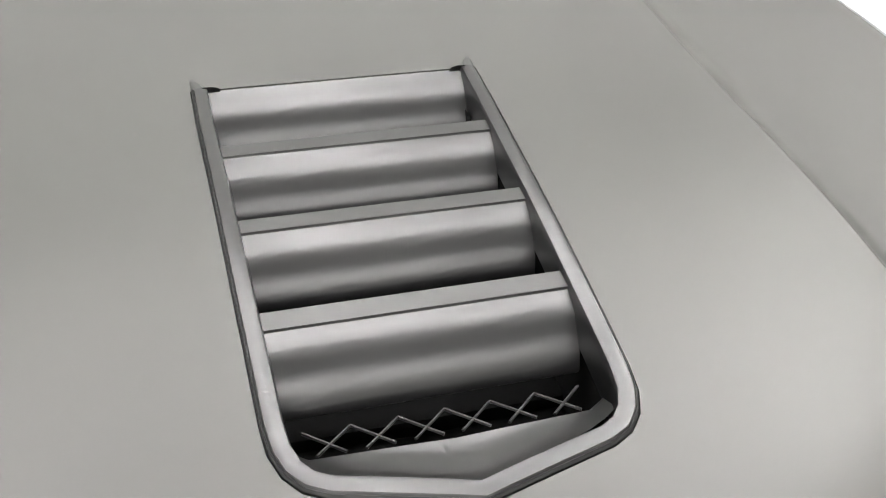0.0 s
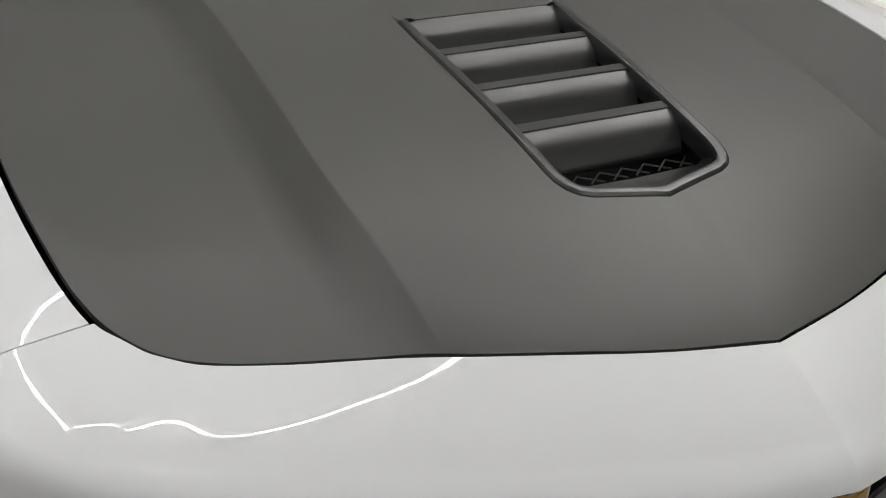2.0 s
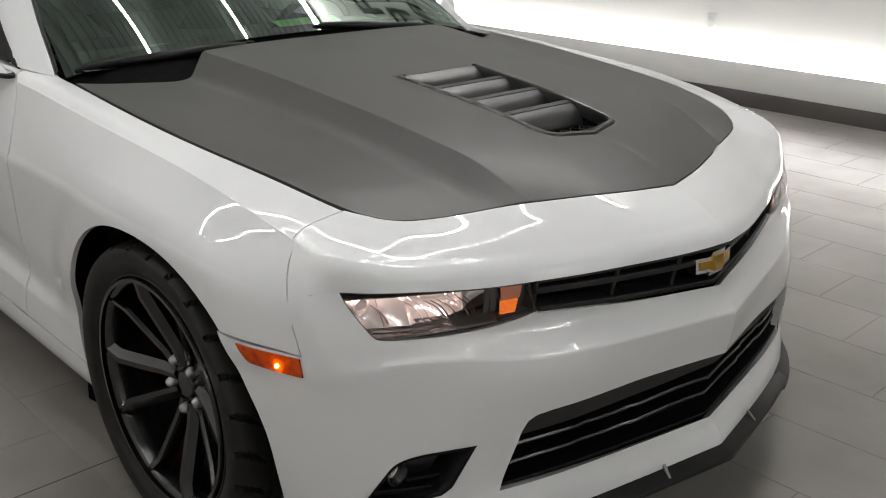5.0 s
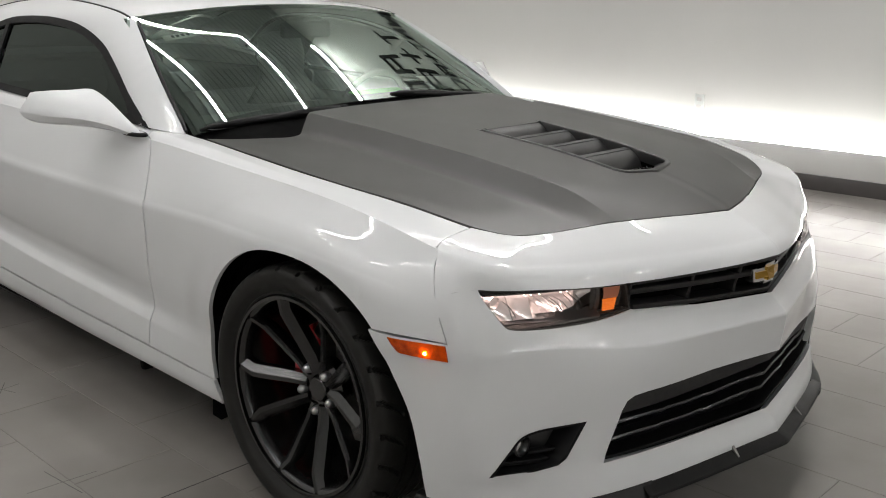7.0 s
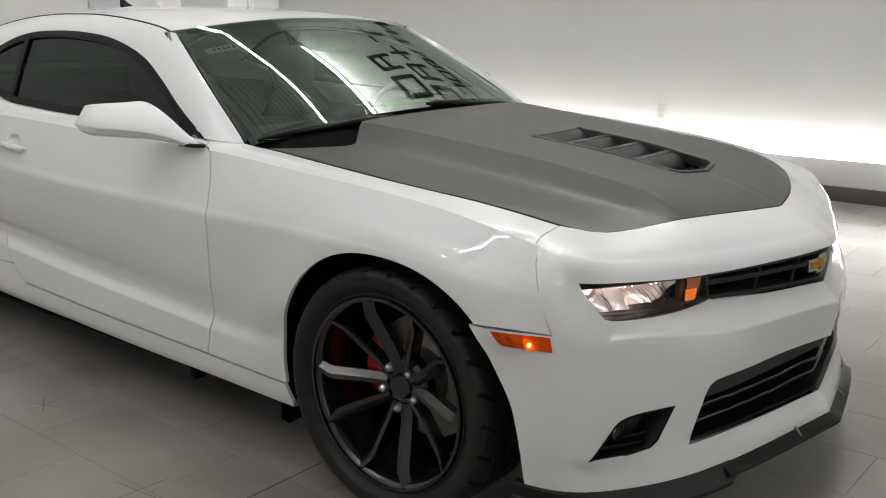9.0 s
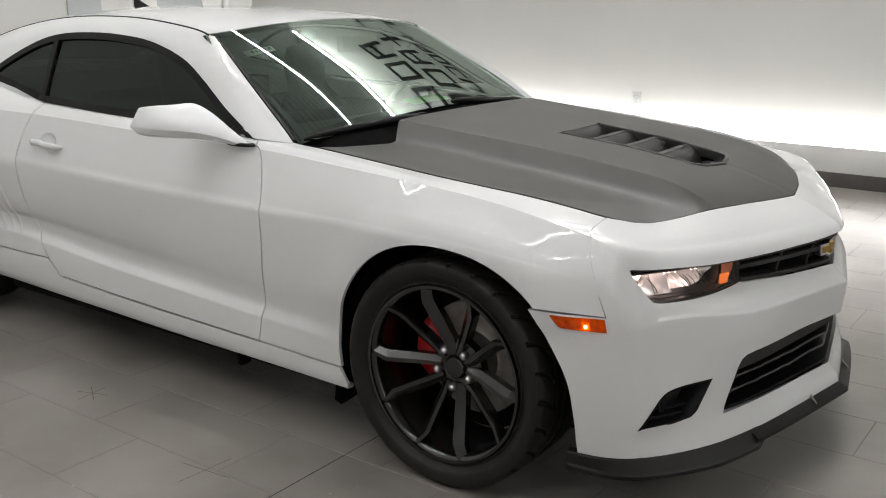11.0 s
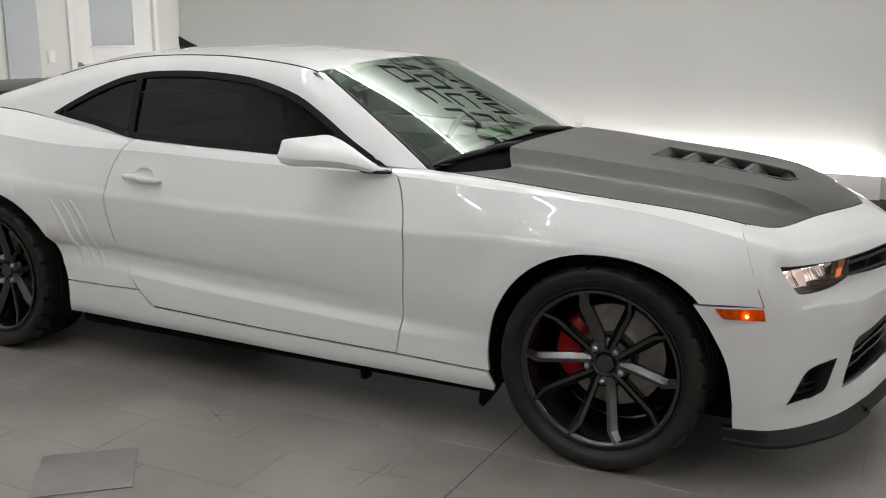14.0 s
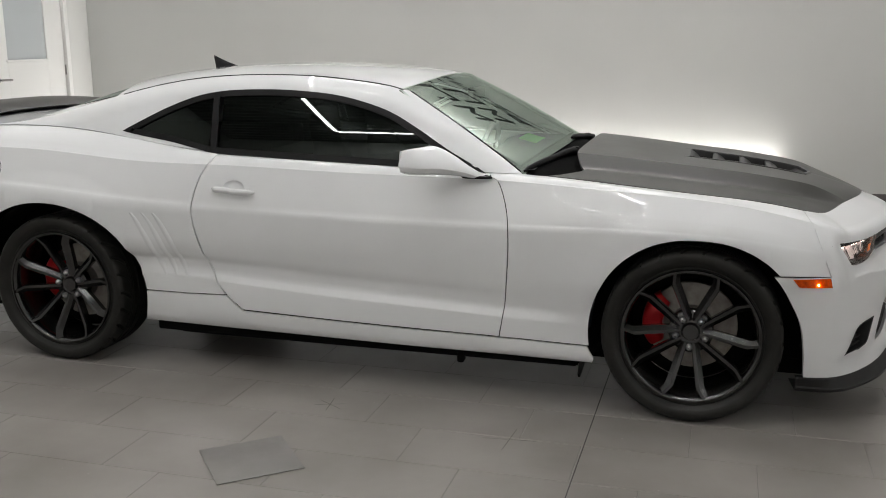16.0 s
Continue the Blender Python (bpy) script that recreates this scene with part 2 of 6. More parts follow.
def mono_rows(t, knots, rows):
    """Monotone cubic through rows (one array a knot) at t; all arrays of one length."""
    k = np.array(knots, float)
    p = np.stack(rows)
    h = np.diff(k)[:, None]
    d = np.diff(p, axis=0) / h
    m = np.zeros_like(p)
    m[0], m[-1] = d[0], d[-1]
    same = d[:-1] * d[1:] > 0
    w1, w2 = 2 * h[1:] + h[:-1], h[1:] + 2 * h[:-1]
    with np.errstate(divide="ignore", invalid="ignore"):
        hm = (w1 + w2) / (w1 / d[:-1] + w2 / d[1:])
    m[1:-1] = np.where(same, hm, 0)
    t = np.asarray(t, float)
    i = np.clip(np.searchsorted(k, t) - 1, 0, len(k) - 2)
    j = np.arange(len(t))
    hh = np.diff(k)[i]
    u = (t - k[i]) / hh
    return ((1 + 2 * u) * (1 - u) ** 2 * p[i, j] + u * (1 - u) ** 2 * hh * m[i, j] + u * u * (3 - 2 * u) * p[i + 1, j] + u * u * (u - 1) * hh * m[i + 1, j])


def smooth(pts, n=8):
    """A Catmull-Rom line through the points."""
    p = np.array(pts, float)
    q = np.vstack([2 * p[0] - p[1], p, 2 * p[-1] - p[-2]])
    out = []
    for i in range(1, len(q) - 2):
        a, b, c, d = q[i - 1 : i + 3]
        for u in np.linspace(0, 1, n, endpoint=False):
            out.append(0.5 * (2 * b + (c - a) * u + (2 * a - 5 * b + 4 * c - d) * u * u + (3 * b - a - 3 * c + d) * u**3))
    out.append(p[-1])
    return np.array(out)


def inside(p, poly):
    x, y = p[:, 0], p[:, 1]
    a, b = poly, np.roll(poly, -1, 0)
    hit = np.zeros(len(p), int)
    for (x0, y0), (x1, y1) in zip(a, b):
        if y0 != y1:
            hit += ((y0 > y) != (y1 > y)) & (x < (x1 - x0) * (y - y0) / (y1 - y0) + x0)
    return hit % 2 == 1


def near_line(p, poly):
    """The distance from points to a closed line."""
    best = np.full(len(p), 1e9)
    for a, b in zip(poly, np.roll(poly, -1, 0)):
        d = b - a
        t = np.clip(((p - a) @ d) / max(d @ d, 1e-12), 0, 1)
        best = np.minimum(best, np.hypot(*(p - a - t[:, None] * d).T))
    return best


def area(poly):
    return 0.5 * np.sum(poly[:, 0] * np.roll(poly[:, 1], -1) - np.roll(poly[:, 0], -1) * poly[:, 1])


def inset(poly, d):
    """A closed line moved inwards by d."""
    if not d:
        return poly
    s = 1 if area(poly) > 0 else -1
    e = np.roll(poly, -1, 0) - poly
    n = np.stack([-e[:, 1], e[:, 0]], 1) * s
    n /= np.maximum(np.linalg.norm(n, axis=1, keepdims=True), 1e-9)
    m = n + np.roll(n, 1, 0)
    m /= np.maximum(np.linalg.norm(m, axis=1, keepdims=True), 1e-9)
    c = np.maximum((m * n).sum(1, keepdims=True), 0.5)
    return poly + d * m / c


def resample(poly, step):
    out = []
    for a, b in zip(poly, np.roll(poly, -1, 0)):
        k = max(1, int(np.ceil(np.linalg.norm(b - a) / step)))
        if np.linalg.norm(b - a) < 1e-6:
            continue
        out += [a + (b - a) * i / k for i in range(k)]
    return np.array(out)


class Skin:
    """Gathers trimmed pieces of smooth surfaces into one mesh with true normals and turned-in edges."""

    def __init__(self):
        self.v, self.n, self.f = [], [], []

    def add(self, outline, lift, out, holes=(), step=0.025, lip=0.012, scale=(1, 1), side=-1, gap=0.0, offset=0.0, extra=None):
        sc = np.array(scale, float)
        poly = resample(inset(np.array(outline, float) * sc, gap), step)
        rings = [poly] + [resample(inset(np.array(h, float) * sc, -gap), step) for h in holes]
        lo, hi = poly.min(0), poly.max(0)
        gx, gy = np.meshgrid(np.arange(lo[0], hi[0], step), np.arange(lo[1], hi[1], step * 0.87))
        gx = gx + (np.arange(gy.shape[0]) % 2)[:, None] * step / 2
        grid = np.stack([gx.ravel(), gy.ravel()], 1)
        keep = inside(grid, poly)
        for r in rings:
            keep &= near_line(grid, r) > 0.45 * step
        for r in rings[1:]:
            keep &= ~inside(grid, r)
        pts, edges, k = [], [], 0
        for r in rings:
            pts.append(r)
            edges += [(k + i, k + (i + 1) % len(r)) for i in range(len(r))]
            k += len(r)
        grid = grid[keep]
        if extra is not None:
            ex = np.array(extra, float) * sc
            ex = ex[inside(ex, poly) & (near_line(ex, poly) > 0.004)]
            for r in rings[1:]:
                ex = ex[~inside(ex, r)]
            near = np.array([np.min(np.hypot(*(ex - g).T)) for g in grid])
            grid = np.vstack([grid[near > 0.6 * step], ex])
        pts = np.vstack(pts + [grid])
        res = delaunay([Vector(map(float, p)) for p in pts], edges, [], 0, 1e-6)
        p2 = np.array([tuple(v) for v in res[0]])
        tri = np.array([f for f in res[2] if len(f) == 3])
        mid = p2[tri].mean(1)
        ok = inside(mid, poly)
        for r in rings[1:]:
            ok &= ~inside(mid, r)
        tri = tri[ok]
        used = np.unique(tri)
        re = np.full(len(p2), -1)
        re[used] = np.arange(len(used))
        tri, uv = re[tri], p2[used] / sc
        e = 1e-3
        p = lift(uv[:, 0], uv[:, 1])
        du = (lift(uv[:, 0] + e / sc[0], uv[:, 1]) - lift(uv[:, 0] - e / sc[0], uv[:, 1]))
        dv = (lift(uv[:, 0], uv[:, 1] + e / sc[1]) - lift(uv[:, 0], uv[:, 1] - e / sc[1]))
        n = np.cross(du, dv)
        n /= np.maximum(np.linalg.norm(n, axis=1, keepdims=True), 1e-12)
        if (n @ np.array(out)).sum() < 0:
            n = -n
        if offset:
            p = p + n * offset
        fn = np.cross(p[tri[:, 1]] - p[tri[:, 0]], p[tri[:, 2]] - p[tri[:, 0]])
        flip = (fn * n[tri[:, 0]]).sum(1) < 0
        tri[flip] = tri[flip][:, ::-1]
        count = {}
        for t in tri:
            for a, b in ((t[0], t[1]), (t[1], t[2]), (t[2], t[0])):
                count[(a, b)] = 1
        rim = [(a, b) for a, b in count if (b, a) not in count]
        m = np.array([1, side, 1])
        flipped = side < 0
        base = len(self.v)
        self.v += list(p * m)
        self.n += list(n * m)
        self.f += [(base + t[2], base + t[1], base + t[0]) if flipped else tuple(base + i for i in t) for t in tri]
        if lip:
            for a, b in rim:
                k = len(self.v)
                q = np.array([p[a], p[b], p[b] - n[b] * lip, p[a] - n[a] * lip])
                w = np.cross(p[b] - p[a], n[a])
                w /= max(np.linalg.norm(w), 1e-9)
                self.v += list(q * m)
                self.n += [w * m] * 4
                self.f.append((k, k + 1, k + 2, k + 3) if flipped else (k + 3, k + 2, k + 1, k))
        return self

    def build(self, name, mat, parent=None, label=""):
        return mesh_object(name, self.v, self.f, mat, parent, label, normals=self.n)


def loft_lift(curves, knots=None, us=None):
    """A surface through 3D curves, each given by its points at steps us (even ones in 0..1 if none); v runs over the knots."""
    fs = []
    for c in curves:
        c = np.array(c, float)
        u = np.linspace(0, 1, len(c)) if us is None else us
        fs.append([nat(u, c[:, k]) for k in range(3)])
    kn = list(range(len(curves))) if knots is None else knots

    def lift(u, v):
        u, v = np.asarray(u, float), np.asarray(v, float)
        if len(fs) == 2:
            w = (v - kn[0]) / (kn[1] - kn[0])
            return np.stack([fs[0][k](u) * (1 - w) + fs[1][k](u) * w for k in range(3)], 1)
        basis = np.stack([nat(kn, row)(v) for row in np.eye(len(kn))])
        return np.stack([(basis * np.stack([f[k](u) for f in fs])).sum(0) for k in range(3)], 1)

    return lift


RECT = [(0, 0), (1, 0), (1, 1), (0, 1)]


def tube(name, pts, radius, mat, parent=None, label="", n=8, squash=1.0, radii=None):
    """A round bar along a line."""
    p = np.array(pts, float)
    v, f = [], []
    for i, c in enumerate(p):
        d = p[min(i + 1, len(p) - 1)] - p[max(i - 1, 0)]
        d /= max(np.linalg.norm(d), 1e-9)
        a = np.cross(d, (0, 0, 1) if abs(d[2]) < 0.9 else (1, 0, 0))
        a /= np.linalg.norm(a)
        b = np.cross(a, d)
        r = radii[i] if radii is not None else radius
        for k in range(n):
            w = 2 * math.pi * k / n
            v.append(c + r * (a * math.cos(w) + b * math.sin(w) * squash))
    for i in range(len(p) - 1):
        for k in range(n):
            f.append((i * n + k, i * n + (k + 1) % n, (i + 1) * n + (k + 1) % n, (i + 1) * n + k))
    f += [tuple(range(n))[::-1], tuple(range((len(p) - 1) * n, len(p) * n))]
    return mesh_object(name, v, f, mat, parent, label, angle=50)


def strip(name, lines, mat, parent=None, label="", closed=False, angle=40):
    """A sheet through lines of equally many points."""
    n = len(lines[0])
    v = [p for line in lines for p in line]
    f = []
    for i in range(len(lines) - 1 + (1 if closed else 0)):
        j = (i + 1) % len(lines)
        for k in range(n - 1):
            f.append((i * n + k, i * n + k + 1, j * n + k + 1, j * n + k))
    if closed:
        f += [tuple(i * n for i in range(len(lines))), tuple(i * n + n - 1 for i in range(len(lines)))[::-1]]
    bm = bmesh.new()
    vs = [bm.verts.new(tuple(map(float, p))) for p in v]
    for q in f:
        try:
            bm.faces.new([vs[i] for i in q])
        except ValueError:
            pass
    return part(name, bm, mat, parent, label, angle)


# ---- the car: surfaces (x ahead of the front axle, y out from the middle, z up) ----
# hood
HOOD_C = nat([-0.75, -0.52, -0.3, -0.083, 0.05, 0.17, 0.283, 0.45, 0.55, 0.62, 0.69, 0.76],
             [1.006, 0.996, 0.978, 0.954, 0.940, 0.927, 0.911, 0.880, 0.854, 0.833, 0.806, 0.77])
HOOD_DROP = nat([-0.75, -0.4, 0.0, 0.3, 0.5, 0.7], [0.064, 0.066, 0.062, 0.056, 0.046, 0.03])
CREASE_Y = nat([-0.75, -0.5, -0.2, 0.1, 0.4, 0.62], [0.440, 0.434, 0.412, 0.401, 0.388, 0.350])
DOME = nat([-0.8, -0.5, 0.0, 0.35, 0.46, 0.53, 0.575, 0.61, 0.8], [0.034, 0.034, 0.034, 0.0335, 0.0255, 0.0095, 0.0015, 0.0, 0.0])


HOOD_EDGE = [(0.688, 0.0), (0.664, 0.12), (0.633, 0.22), (0.597, 0.32), (0.560, 0.41), (0.528, 0.49), (0.497, 0.565), (0.464, 0.625), (0.426, 0.664),
             (0.376, 0.692), (0.29, 0.716), (0.08, 0.749), (-0.2, 0.767), (-0.42, 0.769), (-0.595, 0.763)]
FRONT_X = nat([p[1] for p in HOOD_EDGE[:10]] + [0.76], [p[0] for p in HOOD_EDGE[:10]] + [0.20])
ROLL = nat([0, 0.2, 0.4, 0.56, 0.65, 0.72, 0.8], [0.004, 0.014, 0.027, 0.027, 0.020, 0.006, 0.0])


def hood(x, y):
    x, y = np.asarray(x, float), np.abs(np.asarray(y, float))
    u = np.clip((y - CREASE_Y(x)) / 0.068, 0, 1)
    d = np.clip(DOME(x), 0, 1)
    z = HOOD_C(x) - HOOD_DROP(x) * (y / 0.75) ** 2.2
    f = np.where(u < 0.55, u * 1.29, 1 - 0.29 * (np.clip(1 - u, 0, 0.45) / 0.45) ** 2)
    z = z + 0.33 * d * (np.minimum(y, CREASE_Y(x)) / 0.4) ** 2 * (1 - f)
    z = z - 1.08 * d * f * (1 - np.clip((y - 0.50) / 0.26, 0, 1) ** 1.4)
    z = z - np.clip(ROLL(y), 0, 1) * np.clip((x - FRONT_X(np.minimum(y, 0.75)) + 0.17) / 0.17, 0, 1.3) ** 2
    z = z - 0.06 * np.clip(0.02 - y, 0, 1) * np.clip((x - 0.3) / 0.3, 0, 1)
    return np.stack([x, y, z], 1)


HOOD_REAR = [(-0.595, 0.762), (-0.552, 0.70), (-0.512, 0.61), (-0.484, 0.545), (-0.488, 0.505), (-0.510, 0.468), (-0.525, 0.43), (-0.530, 0.36), (-0.53, 0.2), (-0.53, 0.0)]



# feature lines of the flank: knots x, then y and z
def line(xs, ys, zs):
    return nat(xs, ys), nat(xs, zs)


LX = [0.55, 0.40, 0.2, -0.1, -0.4, -0.7, -1.1, -1.6, -2.05, -2.45, -2.85, -3.3, -3.75]
FLANK = [
    line(LX, [0.60, 0.700, 0.735, 0.762, 0.770, 0.760, 0.778, 0.782, 0.776, 0.762, 0.74, 0.72, 0.70],
         [0.826, 0.833, 0.858, 0.892, 0.918, 0.938, 0.955, 0.969, 0.985, 1.03, 1.075, 1.075, 1.055]),
    line(LX, [0.752, 0.780, 0.800, 0.813, 0.812, 0.806, 0.806, 0.808, 0.806, 0.81, 0.81, 0.80, 0.76],
         [0.786, 0.8150, 0.8500, 0.888, 0.916, 0.934, 0.946, 0.959, 0.973, 1.0, 1.045, 1.052, 1.035]),
    line(LX, [0.808, 0.8250, 0.8390, 0.850, 0.845, 0.836, 0.833, 0.834, 0.834, 0.862, 0.885, 0.87, 0.82],
         [0.768, 0.8040, 0.8465, 0.8815, 0.8985, 0.915, 0.922, 0.930, 0.940, 0.95, 0.985, 0.99, 0.97]),
    line(LX, [0.848, 0.890, 0.922, 0.933, 0.9225, 0.9105, 0.903, 0.898, 0.890, 0.928, 0.955, 0.935, 0.87],
         [0.66, 0.69, 0.72, 0.735, 0.73, 0.722, 0.72, 0.725, 0.735, 0.76, 0.80, 0.81, 0.79]),
    line(LX, [0.856, 0.898, 0.93, 0.935, 0.918, 0.903, 0.893, 0.888, 0.882, 0.912, 0.945, 0.93, 0.87],
         [0.54, 0.54, 0.54, 0.54, 0.53, 0.52, 0.525, 0.54, 0.55, 0.56, 0.57, 0.57, 0.57]),
    line(LX, [0.845, 0.885, 0.905, 0.904, 0.902, 0.887, 0.872, 0.865, 0.861, 0.879, 0.91, 0.90, 0.85],
         [0.36, 0.36, 0.36, 0.36, 0.355, 0.36, 0.375, 0.395, 0.42, 0.43, 0.43, 0.43, 0.45]),
    line(LX, [0.845, 0.880, 0.90, 0.905, 0.906, 0.905, 0.900, 0.893, 0.885, 0.885, 0.90, 0.89, 0.84],
         [0.285, 0.285, 0.285, 0.28, 0.275, 0.28, 0.283, 0.29, 0.30, 0.305, 0.31, 0.33, 0.36]),
    line(LX, [0.845, 0.870, 0.89, 0.895, 0.897, 0.895, 0.890, 0.880, 0.870, 0.862, 0.87, 0.86, 0.82],
         [0.205, 0.205, 0.205, 0.205, 0.205, 0.208, 0.208, 0.211, 0.213, 0.215, 0.22, 0.25, 0.28]),
    line(LX, [0.80, 0.82, 0.84, 0.845, 0.845, 0.843, 0.838, 0.83, 0.82, 0.815, 0.82, 0.81, 0.78],
         [0.19, 0.19, 0.19, 0.19, 0.19, 0.192, 0.192, 0.195, 0.197, 0.20, 0.20, 0.23, 0.26]),
]
EDGE_Y = nat([p[0] for p in HOOD_EDGE[7:]][::-1], [p[1] for p in HOOD_EDGE[7:]][::-1])
_o = FLANK[0]


def rim_y(x):
    w = np.clip((np.asarray(x, float) + 0.72) / 0.14, 0, 1)
    return _o[0](x) * (1 - w) + (EDGE_Y(np.clip(x, -0.595, 0.46)) + 0.003) * w


def rim_z(x):
    x = np.asarray(x, float)
    w = np.clip((x + 0.72) / 0.14, 0, 1)
    q = np.clip(x, -0.595, 0.46)
    return _o[1](x) * (1 - w) + (hood(np.atleast_1d(q), np.atleast_1d(EDGE_Y(q)))[:, 2].reshape(q.shape) - 0.001) * w


FLANK[0] = (rim_y, rim_z)
# the lower crease: a soft valley, a narrow shelf that faces up, then an upright sill
_c, _l = FLANK[5], FLANK[6]
FLANK[5] = (lambda x: 0.12 * _c[0](x) + 0.88 * _l[0](x), lambda x: _c[1](x) + 0.004)
FLANK.insert(6, (lambda x: 0.10 * _c[0](x) + 0.90 * _l[0](x), lambda x: _c[1](x) - 0.008))
FLANK.insert(5, (lambda x: _c[0](x) + 0.0015, lambda x: _c[1](x) + 0.050))
FLANK.insert(5, (lambda x: _c[0](x) + 0.0048, lambda x: _c[1](x) + 0.088))
# from the hard shoulder ridge down to the widest line runs one smooth bow
_a, _b, _m = FLANK[1], FLANK[2], FLANK[3]


def bow(t, k):
    def f(x):
        x = np.asarray(x, float)
        w = np.clip((x + 0.75) / 0.45, 0, 1)
        w = w * w * (3 - 2 * w)
        b, m = np.array([_b[0](x), _b[1](x)]), np.array([_m[0](x), _m[1](x)])
        c = m - b
        p = []
        for d in (np.radians(1 + 8 * w), np.radians(-4 - 13 * w)):
            p.append(np.array([c[0] * np.cos(d) - c[1] * np.sin(d), c[0] * np.sin(d) + c[1] * np.cos(d)]))
        q1, q2 = b + 0.38 * p[0], m - 0.36 * p[1]
        return ((1 - t) ** 3 * b + 3 * t * (1 - t) ** 2 * q1 + 3 * t * t * (1 - t) * q2 + t ** 3 * m)[k]
    return f


for t in (0.82, 0.64, 0.46, 0.28, 0.12, 0.02):
    FLANK.insert(3, (bow(t, 0), bow(t, 1)))
FLANK.insert(2, (lambda x: _a[0](x) * 0.06 + _b[0](x) * 0.94, lambda x: _a[1](x) * 0.06 + _b[1](x) * 0.94))
TOP_V = len(FLANK) - 1
CREASE_V = 14.0
crease_pts = [(x, CREASE_V + d) for x in np.arange(-2.05, -0.30, 0.03) for d in (-0.6, -0.22, -0.06, 0.06, 0.3)]
ridge_pts = [(x, v) for x in np.arange(-2.04, 0.395, 0.02) for v in (1.7, 2.0, 2.5, 3.0, 3.5, 4.0)]
ARCH_F, ARCH_R = (0.012, 0.34, 0.405, 0.392), (-2.868, 0.345, 0.462, 0.403)


def flank(x, v):
    x, v = np.asarray(x, float), np.asarray(v, float)
    k = range(len(FLANK))
    y = mono_rows(v, k, [f[0](x) for f in FLANK])
    z = mono_rows(v, k, [f[1](x) for f in FLANK])
    for cx, cz, a, b in (ARCH_F, ARCH_R):
        r = np.hypot((x - cx) / a, (z - cz) / b)
        w = np.clip((r - 1.10) / 0.30, 0, 1)
        y = y + 0.014 * (1 - w * w * (3 - 2 * w)) * np.clip((v - 3.0) / 4.5, 0, 1) * np.clip((z - 0.30) / 0.22, 0, 1)
    return np.stack([x, y, z], 1)


def v_at(x, z):
    """The flank's v at a height."""
    vs = np.linspace(0.0, TOP_V, 400)
    zz = flank(np.full(400, float(x)), vs)[:, 2]
    return float(np.interp(-z, -zz, vs))


def on_flank(pts):
    return [(x, v_at(x, z)) for x, z in pts]


def arc(spec, a0, a1, n=26):
    cx, cz, a, b = spec
    w = np.radians(np.linspace(a0, a1, n))
    return [(cx + a * math.cos(t), cz + b * math.sin(t)) for t in w]


def arch_angle(spec, z):
    return math.degrees(math.asin((z - spec[1]) / spec[3]))


FSC = (1, 0.045)

# door and panel seams in (x, z)
SEAM_DOOR_F = smooth([(-0.815, 0.929), (-0.775, 0.905), (-0.735, 0.80), (-0.722, 0.68), (-0.73, 0.50), (-0.742, 0.38), (-0.757, 0.281)])
SEAM_DOOR_R = smooth([(-2.085, 0.945), (-2.125, 0.87), (-2.150, 0.75), (-2.132, 0.62), (-2.073, 0.47), (-2.005, 0.366), (-1.925, 0.300)])
SILL = [(-0.757, 0.281), (-1.1, 0.284), (-1.5, 0.290), (-1.925, 0.300)]

# the nose: rows of height, x at y = 0, .25, .5, .65, .8, then x, y at two more columns round the corner
NOSE_S = [0.0, 0.25, 0.5, 0.65, 0.80, 0.90, 1.0, 1.1]
NOSE = []


def nose_row(z, x0, x1, x2, x3, x4, x5, y5, y6):
    NOSE.append((z, nat(NOSE_S, [x0, x1, x2, x3, x4, x5, 0.38, 0.28]), nat(NOSE_S, [0, 0.25, 0.5, 0.65, 0.80, y5, y6, y6 + 0.02])))


nose_row(0.20, 0.880, 0.826, 0.752, 0.680, 0.565, 0.480, 0.850, 0.868)
nose_row(0.25, 0.871, 0.816, 0.743, 0.674, 0.563, 0.485, 0.856, 0.877)
nose_row(0.30, 0.835, 0.786, 0.728, 0.671, 0.578, 0.500, 0.858, 0.886)
nose_row(0.40, 0.850, 0.798, 0.738, 0.669, 0.580, 0.507, 0.863, 0.896)
nose_row(0.48, 0.861, 0.802, 0.741, 0.667, 0.577, 0.507, 0.866, 0.901)
nose_row(0.556, 0.869, 0.803, 0.725, 0.653, 0.570, 0.504, 0.868, 0.904)
nose_row(0.568, 0.861, 0.795, 0.716, 0.645, 0.566, 0.503, 0.868, 0.904)
nose_row(0.625, 0.815, 0.757, 0.678, 0.626, 0.556, 0.497, 0.867, 0.903)
nose_row(0.71, 0.836, 0.772, 0.684, 0.618, 0.525, 0.480, 0.840, 0.872)
nose_row(0.76, 0.836, 0.772, 0.684, 0.618, 0.512, 0.468, 0.832, 0.860)


def nose(s, z):
    s, z = np.abs(np.asarray(s, float)), np.asarray(z, float)
    zs = [r[0] for r in NOSE]
    # the fold climbs towards the lamps
    rise = 0.030 * step01((s - 0.42) / 0.32)
    z2 = np.clip(z - rise * np.clip(np.minimum((z - 0.49) / 0.09, (0.635 - z) / 0.05), 0, 1), zs[0], zs[-1])
    x = mono_rows(z2, zs, [r[1](s) for r in NOSE])
    y = mono_rows(z2, zs, [r[2](s) for r in NOSE])
    w = step01((s - 0.80) / 0.105) * step01((z - 0.53) / 0.07)
    y = y * (1 - w) + flank_y(x, z) * w
    return np.stack([x, y, z], 1)


def step01(t):
    t = np.clip(t, 0, 1)
    return t * t * (3 - 2 * t)


FY_X, FY_Z = np.linspace(0.34, 0.58, 13), np.linspace(0.50, 0.80, 31)
FY = np.array([[flank(np.array([x]), np.array([v_at(x, z)]))[0, 1] for z in FY_Z] for x in FY_X])


